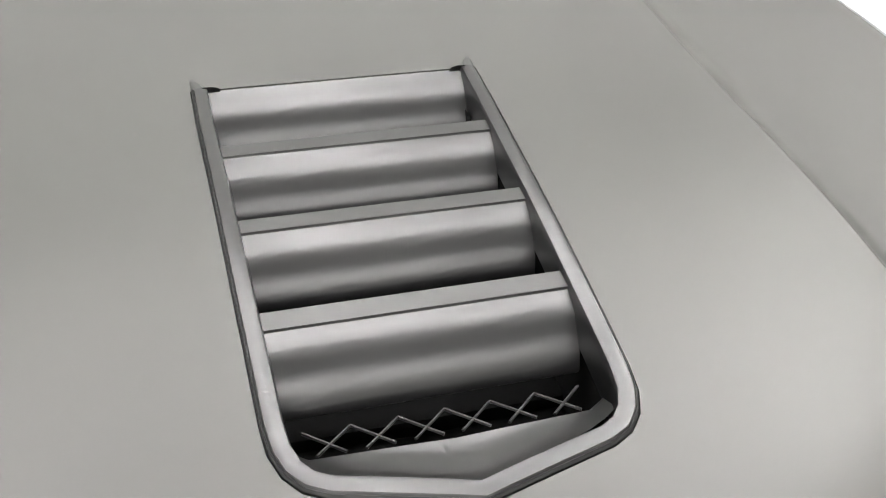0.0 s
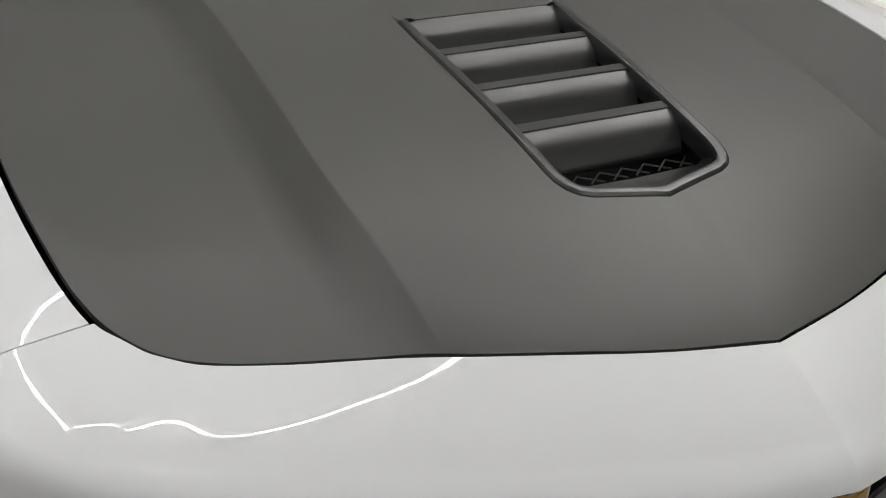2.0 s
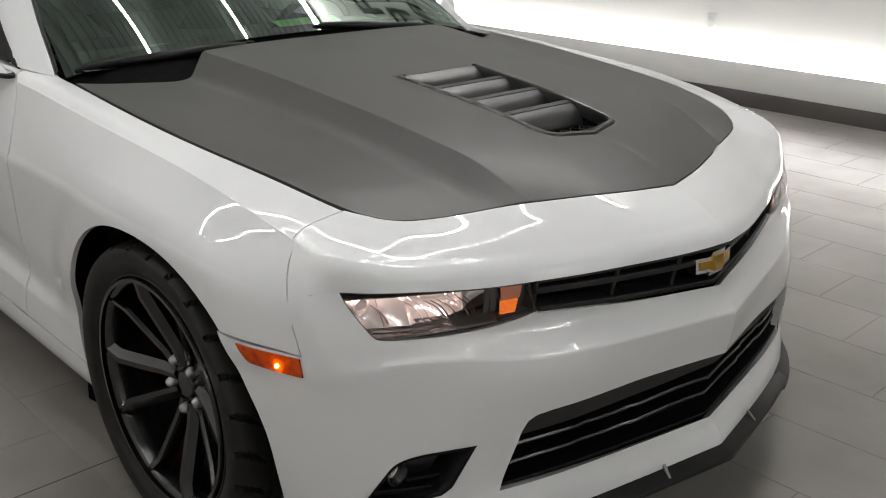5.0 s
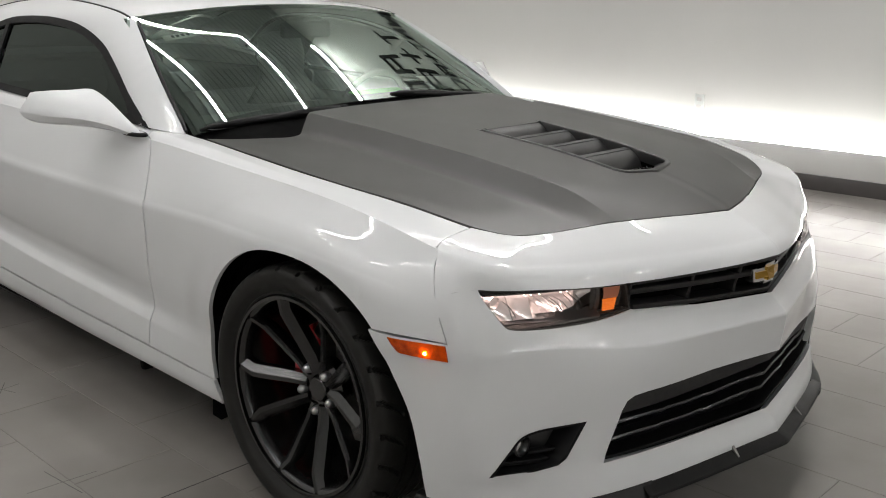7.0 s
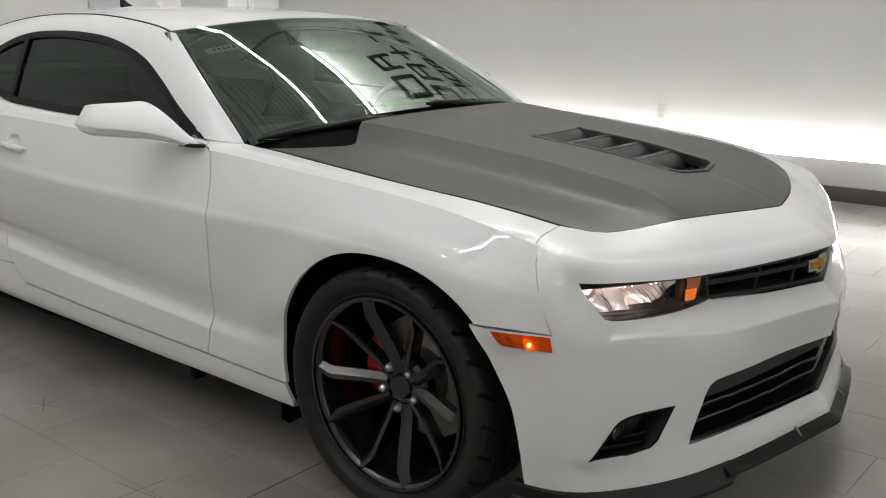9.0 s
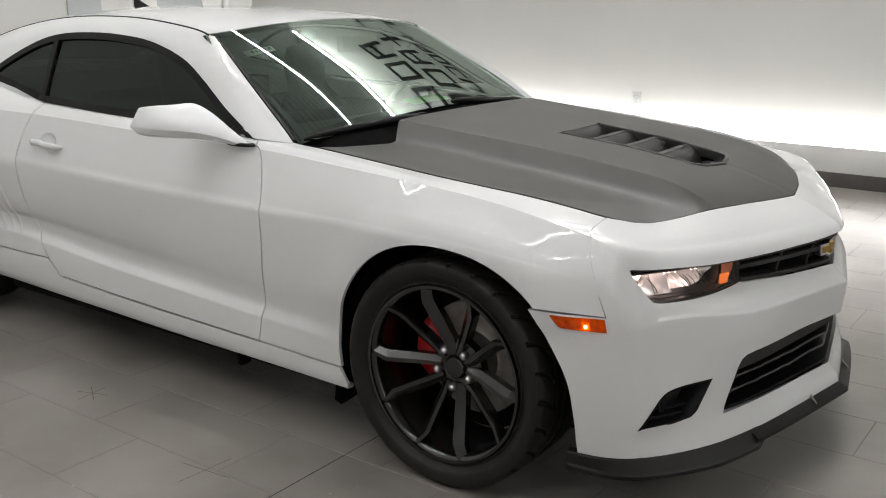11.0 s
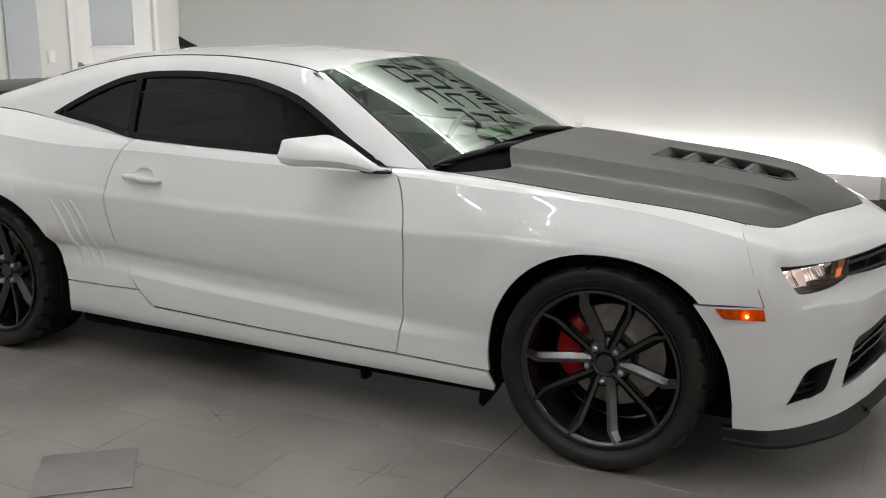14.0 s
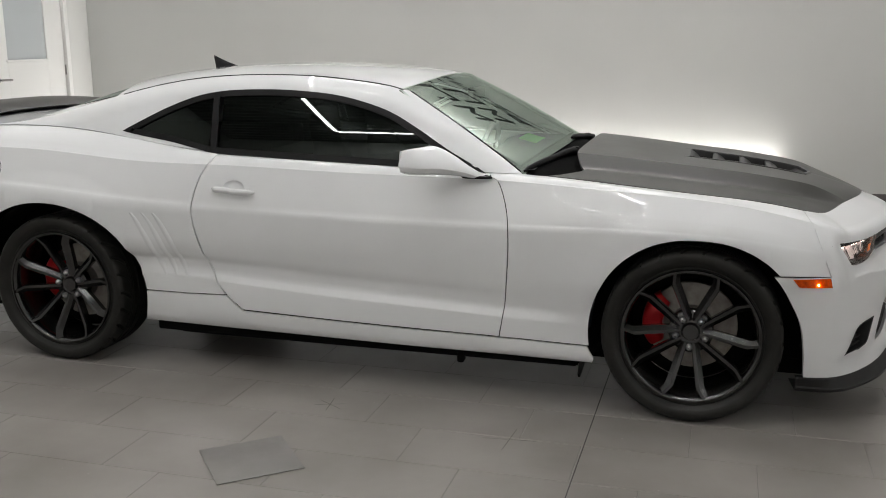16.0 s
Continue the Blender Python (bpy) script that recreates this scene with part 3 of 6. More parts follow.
def flank_y(x, z):
    """The flank's y near the front corner, by x and height."""
    a = np.clip((x - FY_X[0]) / (FY_X[1] - FY_X[0]), 0, 11.999)
    b = np.clip((z - FY_Z[0]) / (FY_Z[1] - FY_Z[0]), 0, 29.999)
    i, j = a.astype(int), b.astype(int)
    a, b = a - i, b - j
    return (FY[i, j] * (1 - a) + FY[i + 1, j] * a) * (1 - b) + (FY[i, j + 1] * (1 - a) + FY[i + 1, j + 1] * a) * b


def car_part(name, skin, mat, label="", parent=None):
    return skin.build(name, mat, parent or CAR, label)


CAR = tagged(new("car"), "white two-door sports coupe with matte black hood on grey tiles", "car")

# vent outline in the hood (half, x and y)
VENT = [(-0.060, 0.0), (-0.060, 0.1415), (0.0, 0.1405), (0.10, 0.1365), (0.22, 0.1325), (0.32, 0.1290), (0.380, 0.1270), (0.402, 0.1245), (0.418, 0.1185), (0.429, 0.109), (0.436, 0.095), (0.459, 0.0)]
vent_full = VENT + [(x, -y) for x, y in VENT[-2:0:-1]]
edge = smooth(HOOD_EDGE, 5)
rear = smooth(HOOD_REAR, 5)
half = np.vstack([edge, rear[1:]])
hood_full = np.vstack([half, (half * (1, -1))[-2:0:-1]])


def hood_full_lift(x, y):
    p = hood(x, y)
    p[:, 1] = y
    return p


vent_hole = inset(np.array(vent_full), -0.0052)
vent_hole[:, 0] = np.maximum(vent_hole[:, 0], -0.060)
cx_ = np.arange(-0.52, 0.60, 0.011)
crease = np.array([(x, sy * (float(CREASE_Y(x)) + d)) for x in cx_ for sy in (-1, 1) for d in (-0.010, -0.002, 0.002, 0.012, 0.026, 0.040, 0.052)])
sk = Skin()
sk.add(hood_full, hood_full_lift, (0, 0, 1), holes=[vent_hole], step=0.02, lip=0.014, gap=0.003, side=1, extra=crease)
car_part("hood", sk, MATTE, "matte black hood with a raised centre and fine creases")

# front bumper cover: nose top band and the lower face, both halves in one piece
LIP3 = [(0.836, 0, 0.712), (0.812, 0.125, 0.709), (0.772, 0.25, 0.706), (0.734, 0.36, 0.704), (0.690, 0.47, 0.703), (0.650, 0.575, 0.706), (0.600, 0.68, 0.713)]
LIP_S = [(0.745, 0.717), (0.775, 0.7197), (0.802, 0.722), (0.834, 0.722), (0.866, 0.721)]
RIDGE = [(0.553, 0.739, 0.7560), (0.539, 0.767, 0.7635), (0.522, 0.789, 0.7715), (0.502, 0.8055, 0.7795), (0.480, 0.818, 0.7875)]
EDGE2 = [(0.688, 0.0), (0.662, 0.127), (0.629, 0.232), (0.595, 0.325), (0.560, 0.410), (0.526, 0.495), (0.492, 0.575), (0.472, 0.612), (0.461, 0.627), (0.450, 0.642), (0.437, 0.654), (0.424, 0.665)]
BAND_K = [0.0, 0.10, 0.22, 0.34, 0.46, 0.58, 0.70, 0.82, 0.96, 1.2, 1.5, 1.8, 2.1, 2.4]
SEAM_Z = [(0.455, 0.711), (0.432, 0.765), (0.414, 0.802)]
SEAM_V = [v_at(x, z) for x, z in SEAM_Z] + [1.0, 0.0]
SEAM_X = [p[0] for p in SEAM_Z] + [0.404, 0.395]


def folded(l, r, e, crown=0.005, brow=0.80, sheet=0.045):
    """Points from the lip l up to the ridge r, round it and over the top sheet to e."""
    a = l + (r - l) * (1 - brow)
    d = np.linalg.norm(e - r)
    b = r + (e - r) * min(0.6, sheet / d)
    out = []
    for k in BAND_K:
        if k <= 0.1:
            out.append(l + (a - l) * k / 0.1)
        elif k <= 0.96:
            t = (k - 0.1) / 0.86
            out.append((1 - t) ** 2 * a + 2 * t * (1 - t) * r + t * t * b)
        else:
            t = (k - 0.96) / 1.44
            out.append(b + (e - b) * t + np.array((0.3, 0, 1.0)) * crown * 4 * t * (1 - t) * (1 - 0.5 * t))
    return out


def band_rows():
    """Curves from the lip above the grille over the brow to the hood's front edge."""
    cols = []
    for i, (ex, ey) in enumerate(EDGE2):
        e = hood(np.array([ex]), np.array([ey]))[0]
        if i < 7:
            l = np.array(LIP3[i])
            r = e * 0.09 + l * 0.91
            r[2] = (0.738, 0.735, 0.7328, 0.7325, 0.7340, 0.7390, 0.7470)[i]
            cols.append(folded(l, r, e, 0.005, 0.58, 0.030))
        else:
            l = nose(np.array([LIP_S[i - 7][0]]), np.array([LIP_S[i - 7][1]]))[0]
            w = (i - 6) / 5
            cols.append(folded(l, np.array(RIDGE[i - 7]), e, 0.005 * (1 - w) + 0.002 * w, 0.58, 0.028))
    vv = np.linspace(SEAM_V[0], 0.0, 240)
    xx = np.interp(-vv, -np.array(SEAM_V), SEAM_X)
    run = np.concatenate([[0], np.cumsum(np.linalg.norm(np.diff(flank(xx, vv), axis=0), axis=1))])
    crest = float(np.interp(-2.8, -vv, run))
    vs = np.interp(np.interp(BAND_K, [0, 0.6, 2.4], [0, crest, run[-1]]), run, vv)
    xs = np.interp(-vs, -np.array(SEAM_V), SEAM_X)
    for back in (0.0, 0.05):
        cols.append([flank(np.array([x - back]), np.array([v]))[0] for x, v in zip(xs, vs)])
    return [[tuple(c[k]) for c in cols] for k in range(len(BAND_K))]


BAND = band_rows()
band_u = np.concatenate([[0], np.cumsum(np.linalg.norm(np.diff(np.array(BAND), axis=1), axis=2).mean(0))])
band_u /= band_u[-2]
BAND_LIFT = loft_lift(BAND, BAND_K, band_u)
GRILLE_LOW = [(0.0, 0.607), (0.25, 0.618), (0.445, 0.632)]
LAMP_LOW = smooth([(0.452, 0.636), (0.50, 0.6265), (0.56, 0.622), (0.64, 0.622), (0.71, 0.626), (0.748, 0.631), (0.762, 0.640), (0.780, 0.673), (0.796, 0.706), (0.802, 0.722)], 5)
ARCH_S = [(0.957, 0.205), (0.968, 0.30), (0.985, 0.42), (1.02, 0.51), (1.055, 0.57), (1.085, 0.6055)]
S_A, S_B, S_C = 0.905, 0.918, 0.930
BUMPER = [(0.0, 0.233), (0.25, 0.226), (0.45, 0.216), (0.62, 0.207), (0.8, 0.203), (0.957, 0.205)] + list(smooth(ARCH_S)) + [(0.96, 0.6070), (S_A, 0.6050), (S_B, 0.66), (S_C, 0.711), (0.90, 0.717), (0.85, 0.722)] + list(LAMP_LOW[::-1]) + GRILLE_LOW[::-1]
LOWER_G = [(0.0, 0.457), (0.25, 0.457), (0.46, 0.450), (0.495, 0.446), (0.513, 0.436), (0.525, 0.414), (0.562, 0.286), (0.3, 0.288), (0.0, 0.289)]
FOG = smooth([(0.614, 0.400), (0.66, 0.3985), (0.71, 0.395), (0.745, 0.382), (0.768, 0.351), (0.808, 0.290)], 4)
FOG = np.vstack([FOG, [(0.72, 0.297), (0.672, 0.305), (0.655, 0.318)]])


def both(poly):
    """A half outline from y = 0 to y = 0 made whole."""
    p = np.array(poly, float)
    return np.vstack([p, (p * (-1, 1))[-2:0:-1]])


def nose_full(s, z):
    p = nose(s, z)
    p[:, 1] *= np.where(np.asarray(s) < 0, -1, 1)
    return p


fog2 = np.array(FOG) * (-1, 1)
fold_pts = [(q, h + 0.030 * float(step01((abs(q) - 0.42) / 0.32))) for q in np.arange(-0.75, 0.751, 0.0125) for h in (0.541, 0.550, 0.554, 0.558, 0.562, 0.567, 0.573, 0.582)]
fold_pts += [(q, h) for q in (-0.003, 0.003) for h in np.arange(0.240, 0.605, 0.012) if h < 0.28 or h > 0.465]
sk = Skin()
sk.add(both(BUMPER), nose_full, (1, 0, 0), holes=[both(LOWER_G), FOG, fog2], step=0.02, lip=0.022, side=1, extra=fold_pts)
for sd in (1, -1):
    sk.add([(0, 0), (1, 0), (1, 2.4), (0, 2.4)], BAND_LIFT, (1, 0, 1), step=0.015, lip=0.02, scale=(1.0, 0.075), side=sd)
for sd in (1, -1):
    sk.add([(0.975, 0), (1.03, 0), (1.03, 2.36), (0.975, 2.36)], BAND_LIFT, (1, 0, 1), step=0.012, lip=0, scale=(1.0, 0.075), side=sd, offset=-0.004)
car_part("front_bumper", sk, WHITE, "glossy white front bumper cover")

# fenders, doors, rockers, quarters
a0 = arch_angle(ARCH_F, 0.603)
FENDER = [(0.395, 0.0), (0.1, 0.0), (-0.3, 0.0), (-0.80, 0.0), (-0.82, 1.0)] + on_flank(SEAM_DOOR_F) + on_flank([(-0.6, 0.279), (-0.395, 0.275)])
FENDER += on_flank(arc(ARCH_F, 180 - arch_angle(ARCH_F, 0.275), a0, 40))
FENDER += on_flank([(0.40, 0.604), (0.496, 0.603), (0.475, 0.66), (0.455, 0.711), (0.432, 0.765), (0.414, 0.802)]) + [(0.404, 1.0)]
DOOR = [(-0.805, 0.0), (-0.82, 1.0)] + on_flank(SEAM_DOOR_F) + on_flank(SILL[1:-1]) + on_flank(SEAM_DOOR_R[::-1]) + [(-2.062, 1.0), (-2.05, 0.0)]
a1, a2 = arch_angle(ARCH_R, 0.36), 180 - arch_angle(ARCH_R, 0.33)
QUARTER = [(-2.05, 0.0), (-2.062, 1.0)] + on_flank(SEAM_DOOR_R[:-8]) + on_flank([(-2.03, 0.362), (-2.2, 0.357)])
QUARTER += on_flank(arc(ARCH_R, a1, a2, 40)) + on_flank([(-3.55, 0.36), (-3.72, 0.42), (-3.74, 0.6), (-3.74, 0.8), (-3.74, 0.95)]) + [(-3.74, 0.0), (-3.3, 0.0), (-2.6, 0.0)]
ROCKER = on_flank([(-0.398, 0.272), (-0.757, 0.278), (-1.1, 0.281), (-1.5, 0.287), (-1.925, 0.297), (-2.005, 0.362), (-2.03, 0.3615), (-2.2, 0.3564), (-2.405, 0.3575)])
ROCKER += on_flank(arc(ARCH_R, arch_angle(ARCH_R, 0.3565), arch_angle(ARCH_R, 0.217), 6)) + [(-2.37, TOP_V - 0.1), (-1.4, TOP_V - 0.1), (-0.39, TOP_V - 0.1)] + on_flank([(-0.37, 0.22)])

CUP_RING = [(-1.955 + 0.050 * math.cos(w), 0.845 + 0.030 * math.sin(w)) for w in np.linspace(0, 2 * math.pi, 29)[:-1]]
DOORS = {}
for sd in (-1, 1):
    k = Skin().add(FENDER, flank, (0, 1, 0.3), scale=FSC, side=sd, gap=0.002, step=0.016, extra=crease_pts + ridge_pts)
    car_part("fender", k, WHITE)
    k = Skin().add(DOOR, flank, (0, 1, 0.1), holes=[on_flank(CUP_RING)], scale=FSC, side=sd, gap=0.0025, step=0.03, lip=0.008, extra=crease_pts + ridge_pts)
    DOORS[sd] = car_part("door", k, WHITE, "closed glossy white car door")
    k = Skin().add(QUARTER, flank, (0, 1, 0.1), scale=FSC, side=sd, gap=0.0015, step=0.025)
    car_part("quarter_panel", k, WHITE)
    k = Skin().add(ROCKER, flank, (0, 1, 0), scale=FSC, side=sd, step=0.025)
    car_part("rocker_panel", k, WHITE)


# greenhouse
def side_y(x, z):
    x, z = np.asarray(x, float), np.asarray(z, float)
    h = z - 0.95
    return 0.802 - 0.40 * h - 0.22 * h * h * (h > 0) - 0.05 * np.clip((-2.45 - x) / 0.8, 0, 1)


PILLAR_X = nat([0.93, 1.0, 1.1, 1.2, 1.262], [-0.685, -0.785, -0.945, -1.12, -1.235])  # windshield edge by height


def upper(x, z):
    x, z = np.asarray(x, float), np.asarray(z, float)
    d = np.clip(1 - (PILLAR_X(z) - x) / 0.15, 0, 1.2)
    y = side_y(x, z) - 0.038 * d**2 * np.clip((1.36 - z) / 0.4, 0.15, 1)
    top = ROOF_E(x)
    y = y - 0.032 * np.clip((z - (top - 0.07)) / 0.07, 0, 1.3) ** 2
    return np.stack([x, y, z], 1)


ROOF_C = nat([-1.10, -1.18, -1.38, -1.65, -1.92, -2.17, -2.36, -2.66, -2.91, -3.12, -3.34], [1.285, 1.304, 1.331, 1.347, 1.354, 1.351, 1.339, 1.301, 1.243, 1.175, 1.095])
ROOF_E = nat([-1.18, -1.24, -1.42, -1.66, -1.88, -2.1, -2.4, -2.6, -2.8, -3.0, -3.2, -3.4], [1.235, 1.258, 1.293, 1.315, 1.320, 1.314, 1.277, 1.232, 1.178, 1.125, 1.09, 1.07])


def roof(x, y):
    x, y = np.asarray(x, float), np.asarray(y, float)
    e = upper_top(x)
    z = ROOF_C(x) - (ROOF_C(x) - ROOF_E(x)) * (np.abs(y) / e) ** 2.3
    return np.stack([x, y, z], 1)


def upper_top(x):
    x = np.asarray(x, float)
    z = ROOF_E(x)
    return upper(x, z)[:, 1] if x.ndim else float(upper(np.array([x]), np.array([z]))[0, 1])


def header(y):
    return -1.19 - 0.075 * (abs(y) / 0.64) ** 2.4


HEADER = [(header(y), y) for y in np.linspace(-0.64, 0.64, 25)]
roof_side = [(x, float(upper_top(np.array([x]))[0]) - 0.004) for x in np.linspace(-1.262, -2.66, 30)]
roof_poly = [(x, -y) for x, y in roof_side[::-1]] + [(header(y), y) for y in np.linspace(-0.6, 0.6, 21)] + roof_side
roof_poly = [(x, -y) for x, y in roof_side][::-1] + HEADER[1:-1] + roof_side + [(-2.68, 0.4), (-2.69, 0.0), (-2.68, -0.4)]
car_part("roof", Skin().add(roof_poly, roof, (0, 0, 1), step=0.04, lip=0.012, side=1), WHITE, "white painted steel roof")

DLO_TOP = smooth([(-2.560, 1.068), (-2.46, 1.118), (-2.34, 1.175), (-2.21, 1.222), (-2.08, 1.246), (-1.92, 1.254), (-1.74, 1.252), (-1.52, 1.232), (-1.31, 1.180), (-1.16, 1.110), (-1.01, 1.025), (-0.845, 0.943)], 6)
DLO_LOW = [(-0.87, 0.949), (-1.23, 0.959), (-1.74, 0.974), (-2.06, 0.986), (-2.12, 0.993), (-2.29, 1.028), (-2.52, 1.062)]
dlo = np.vstack([DLO_TOP, DLO_LOW])
up_front = [(float(PILLAR_X(z)), z) for z in np.linspace(1.258, 0.937, 16)]
p0 = lambda x: (x, float(FLANK[0][1](x)))
UPPER = [(x, float(ROOF_E(x))) for x in np.linspace(-3.38, -1.25, 46)] + up_front + [p0(x) for x in np.linspace(-0.72, -3.38, 50)]
for sd in (-1, 1):
    k = Skin().add(UPPER, upper, (0, 1, 0.2), holes=[dlo], step=0.03, lip=0.02, side=sd)
    car_part("roof_pillar", k, WHITE, "white windshield pillar and cant rail in one pressing")
    # dark seal round the side windows
    seal_in = inset(inset(dlo, 0.022), 0.0)
    k = Skin().add(inset(dlo, -0.003), upper, (0, 1, 0.2), holes=[seal_in], step=0.02, lip=0.01, side=sd, offset=0.002)
    car_part("window_seal", k, BLACK)
    # b-pillar bar and the two panes
    front = [p for p in inset(dlo, 0.015)]
    fr, rr = [], []
    pane = np.array(front)
    fr = pane[pane[:, 0] > -2.085]
    rr = pane[pane[:, 0] <= -2.085]
    k = Skin().add(fr, upper, (0, 1, 0.2), step=0.05, lip=0.004, side=sd, offset=-0.006)
    k.build("window_pane", TINT, DOORS[sd], "dark tinted door glass")
    rr2 = np.vstack([rr])
    k = Skin().add(rr2, upper, (0, 1, 0.2), step=0.05, lip=0.004, side=sd, offset=-0.006)
    car_part("quarter_window", k, TINT, "dark tinted quarter glass")
    k = Skin().add([(-2.068, 0.983), (-2.098, 0.99), (-2.128, 1.238), (-2.098, 1.243)], upper, (0, 1, 0.2), step=0.03, lip=0.01, side=sd, offset=0.003)
    car_part("b_pillar_trim", k, BLACK)

# windshield, cowl, rear window, deck
WS_LOW = [(-0.60, 0.0, 1.0), (-0.605, 0.2, 0.997), (-0.625, 0.4, 0.985), (-0.655, 0.58, 0.962), (-0.692, 0.742, 0.930)]
WS_TOP = [(header(y), y, float(roof(np.array([header(y)]), np.array([y]))[0, 2])) for y in (0.0, 0.17, 0.34, 0.51, 0.635)]
WS_MID = [tuple((np.array(a) + np.array(b)) / 2 + np.array((0.005, 0, 0.010)) * (1 - 0.7 * (i / 4) ** 2)) for i, (a, b) in enumerate(zip(WS_LOW, WS_TOP))]


def mirror_row(row):
    return [(x, -y, z) for x, y, z in row[:0:-1]] + list(row)


WS_LIFT = loft_lift([mirror_row(WS_LOW), mirror_row(WS_MID), mirror_row(WS_TOP)], [0, 0.5, 1])
k = Skin().add(RECT, WS_LIFT, (1, 0, 1), step=0.05, lip=0, scale=(1.4, 0.7), side=1)
WSHIELD = car_part("windshield", k, WINDSHIELD, "large raked windshield glass with a light green tint")
k = Skin().add(RECT, WS_LIFT, (1, 0, 1), holes=[[(0.036, 0.05), (0.986, 0.05), (0.986, 0.955), (0.030, 0.955)]], step=0.04, lip=0, scale=(1.4, 0.7), side=1, offset=-0.004)
k.build("black_border", BLACK, WSHIELD, "black painted border of the windshield")

for sd in (-1, 1):
    lines = []
    for z in np.linspace(0.945, 1.255, 14):
        x = float(PILLAR_X(z))
        y = float(upper(np.array([x]), np.array([z]))[0, 1])
        lines.append([(x + 0.004, sd * (y - 0.002), z + 0.002), (x + 0.006, sd * (y - 0.010), z + 0.002), (x - 0.02, sd * (y - 0.024), z - 0.02)])
    if sd < 0:
        strip("pillar_seal", lines, BLACK, CAR)
    lines = [[(x, sd * (float(upper_top(np.array([x]))[0]) + d), float(ROOF_E(x)) + h) for d, h in ((0.004, -0.006), (0.002, 0.0015), (-0.006, 0.002), (-0.008, -0.004))] for x in np.linspace(-1.25, -2.62, 30)]
    strip("roof_ditch_trim", lines, BLACK, CAR)

cowl = [mirror_row([(x + 0.03, y, float(hood(np.array([x]), np.array([y]))[0, 2]) - d) for x, y, d in ((-0.55, 0, 0.03), (-0.55, 0.2, 0.03), (-0.53, 0.4, 0.060), (-0.47, 0.55, 0.036), (-0.58, 0.745, 0.030))]),
        mirror_row([(x + 0.03, y, z - 0.022) for x, y, z in WS_LOW]), mirror_row([(x - 0.05, y, z + 0.012) for x, y, z in WS_LOW])]
k = Skin().add([(0, 0), (1, 0), (1, 2), (0, 2)], loft_lift(cowl), (0, 0, 1), step=0.05, lip=0, scale=(1.4, 0.1), side=1)
car_part("cowl_panel", k, COWL, "black plastic cowl under the windshield")

rg_top = [(-2.685, y, float(roof(np.array([-2.685]), np.array([y]))[0, 2])) for y in (-0.52, -0.27, 0, 0.27, 0.52)]
rg_top = [(x, y, z - 0.004 - 0.03 * abs(y)) for x, y, z in rg_top]
rg_low = [(-3.33, y, 1.06 - 0.02 * (y / 0.5) ** 2) for y in (-0.52, -0.27, 0, 0.27, 0.52)]
rg_mid = [tuple((np.array(a) + np.array(b)) / 2 + np.array((0, 0, 0.018))) for a, b in zip(rg_top, rg_low)]
k = Skin().add(RECT, loft_lift([rg_top, rg_mid, rg_low], [0, 0.5, 1]), (-0.3, 0, 1), step=0.06, lip=0, scale=(1.0, 0.7), side=1)
car_part("rear_window", k, TINT, "dark tinted rear window")
for sd in (-1, 1):
    rows = []
    for i, t in enumerate(np.linspace(0, 1, 10)):
        x = -2.66 - 0.72 * t
        y1 = float(upper_top(np.array([x]))[0])
        z1 = float(ROOF_E(x))
        zi = float(np.interp(t, [0, 0.5, 0.93, 1], [rg_top[0][2], rg_mid[0][2], rg_low[0][2], 1.07]))
        rows.append([(x, sd * (0.52 + (y1 - 0.52) * w), zi + (z1 - zi) * w**2 if zi > z1 else zi + (z1 - zi) * w) for w in np.linspace(0, 1, 6)])
    strip("rear_pillar", rows, WHITE, CAR)
deck = [[(-3.32, y, 1.088 - 0.02 * (abs(y) / 0.7) ** 2) for y in np.linspace(-0.71, 0.71, 9)], [(-3.55, y, 1.085 - 0.03 * (abs(y) / 0.7) ** 2) for y in np.linspace(-0.71, 0.71, 9)],
        [(-3.80, y, 1.075 - 0.03 * (abs(y) / 0.7) ** 2) for y in np.linspace(-0.70, 0.70, 9)], [(-3.84, y, 1.04 - 0.03 * (abs(y) / 0.7) ** 2) for y in np.linspace(-0.69, 0.69, 9)]]
k = Skin().add([(0, 0), (1, 0), (1, 3), (0, 3)], loft_lift(deck), (0, 0, 1), step=0.05, lip=0.01, scale=(1.4, 0.15), side=1)
car_part("trunk_lid", k, WHITE)
tail = [[(-3.735, sy * float(FLANK[i][0](-3.74)), float(FLANK[i][1](-3.74))) for i in (0, 3, 6, 7, 9, 11, 12)] for sy in (-1,)]
rows = []
for w in np.linspace(-1, 1, 21):
    c = 0.17 * (1 - abs(w) ** 3)
    rows.append([(-3.735 - c * b, w * float(FLANK[i][0](-3.74)), float(FLANK[i][1](-3.74))) for i, b in ((0, 0.55), (3, 0.75), (6, 0.85), (7, 1.0), (9, 1.0), (11, 0.8), (12, 0.6))])
strip("rear_bumper", rows, WHITE, CAR, "plain white rear bumper cover")
spoiler = []
for y in np.linspace(-0.74, 0.74, 25):
    e = abs(y) / 0.74
    zt = 1.150 - 0.045 * e**3
    x0 = -3.60 + 0.16 * e**2.5
    spoiler.append([(x0, y, zt - 0.045), (x0 - 0.05, y, zt - 0.012), (x0 - 0.20, y, zt), (x0 - 0.215, y, zt - 0.012), (x0 - 0.20, y, zt - 0.045 - 0.02 * e), (x0 - 0.10, y, zt - 0.07)])
v, f, n = [p for r in spoiler for p in r], [], 6
for i in range(24):
    f += [(i * n + k, i * n + (k + 1) % n, (i + 1) * n + (k + 1) % n, (i + 1) * n + k) for k in range(n)]
f += [tuple(range(n)), tuple(range(24 * n, 25 * n))]
bm = bmesh.new()
vs = [bm.verts.new(p) for p in v]
for q in f:
    bm.faces.new([vs[i] for i in q])
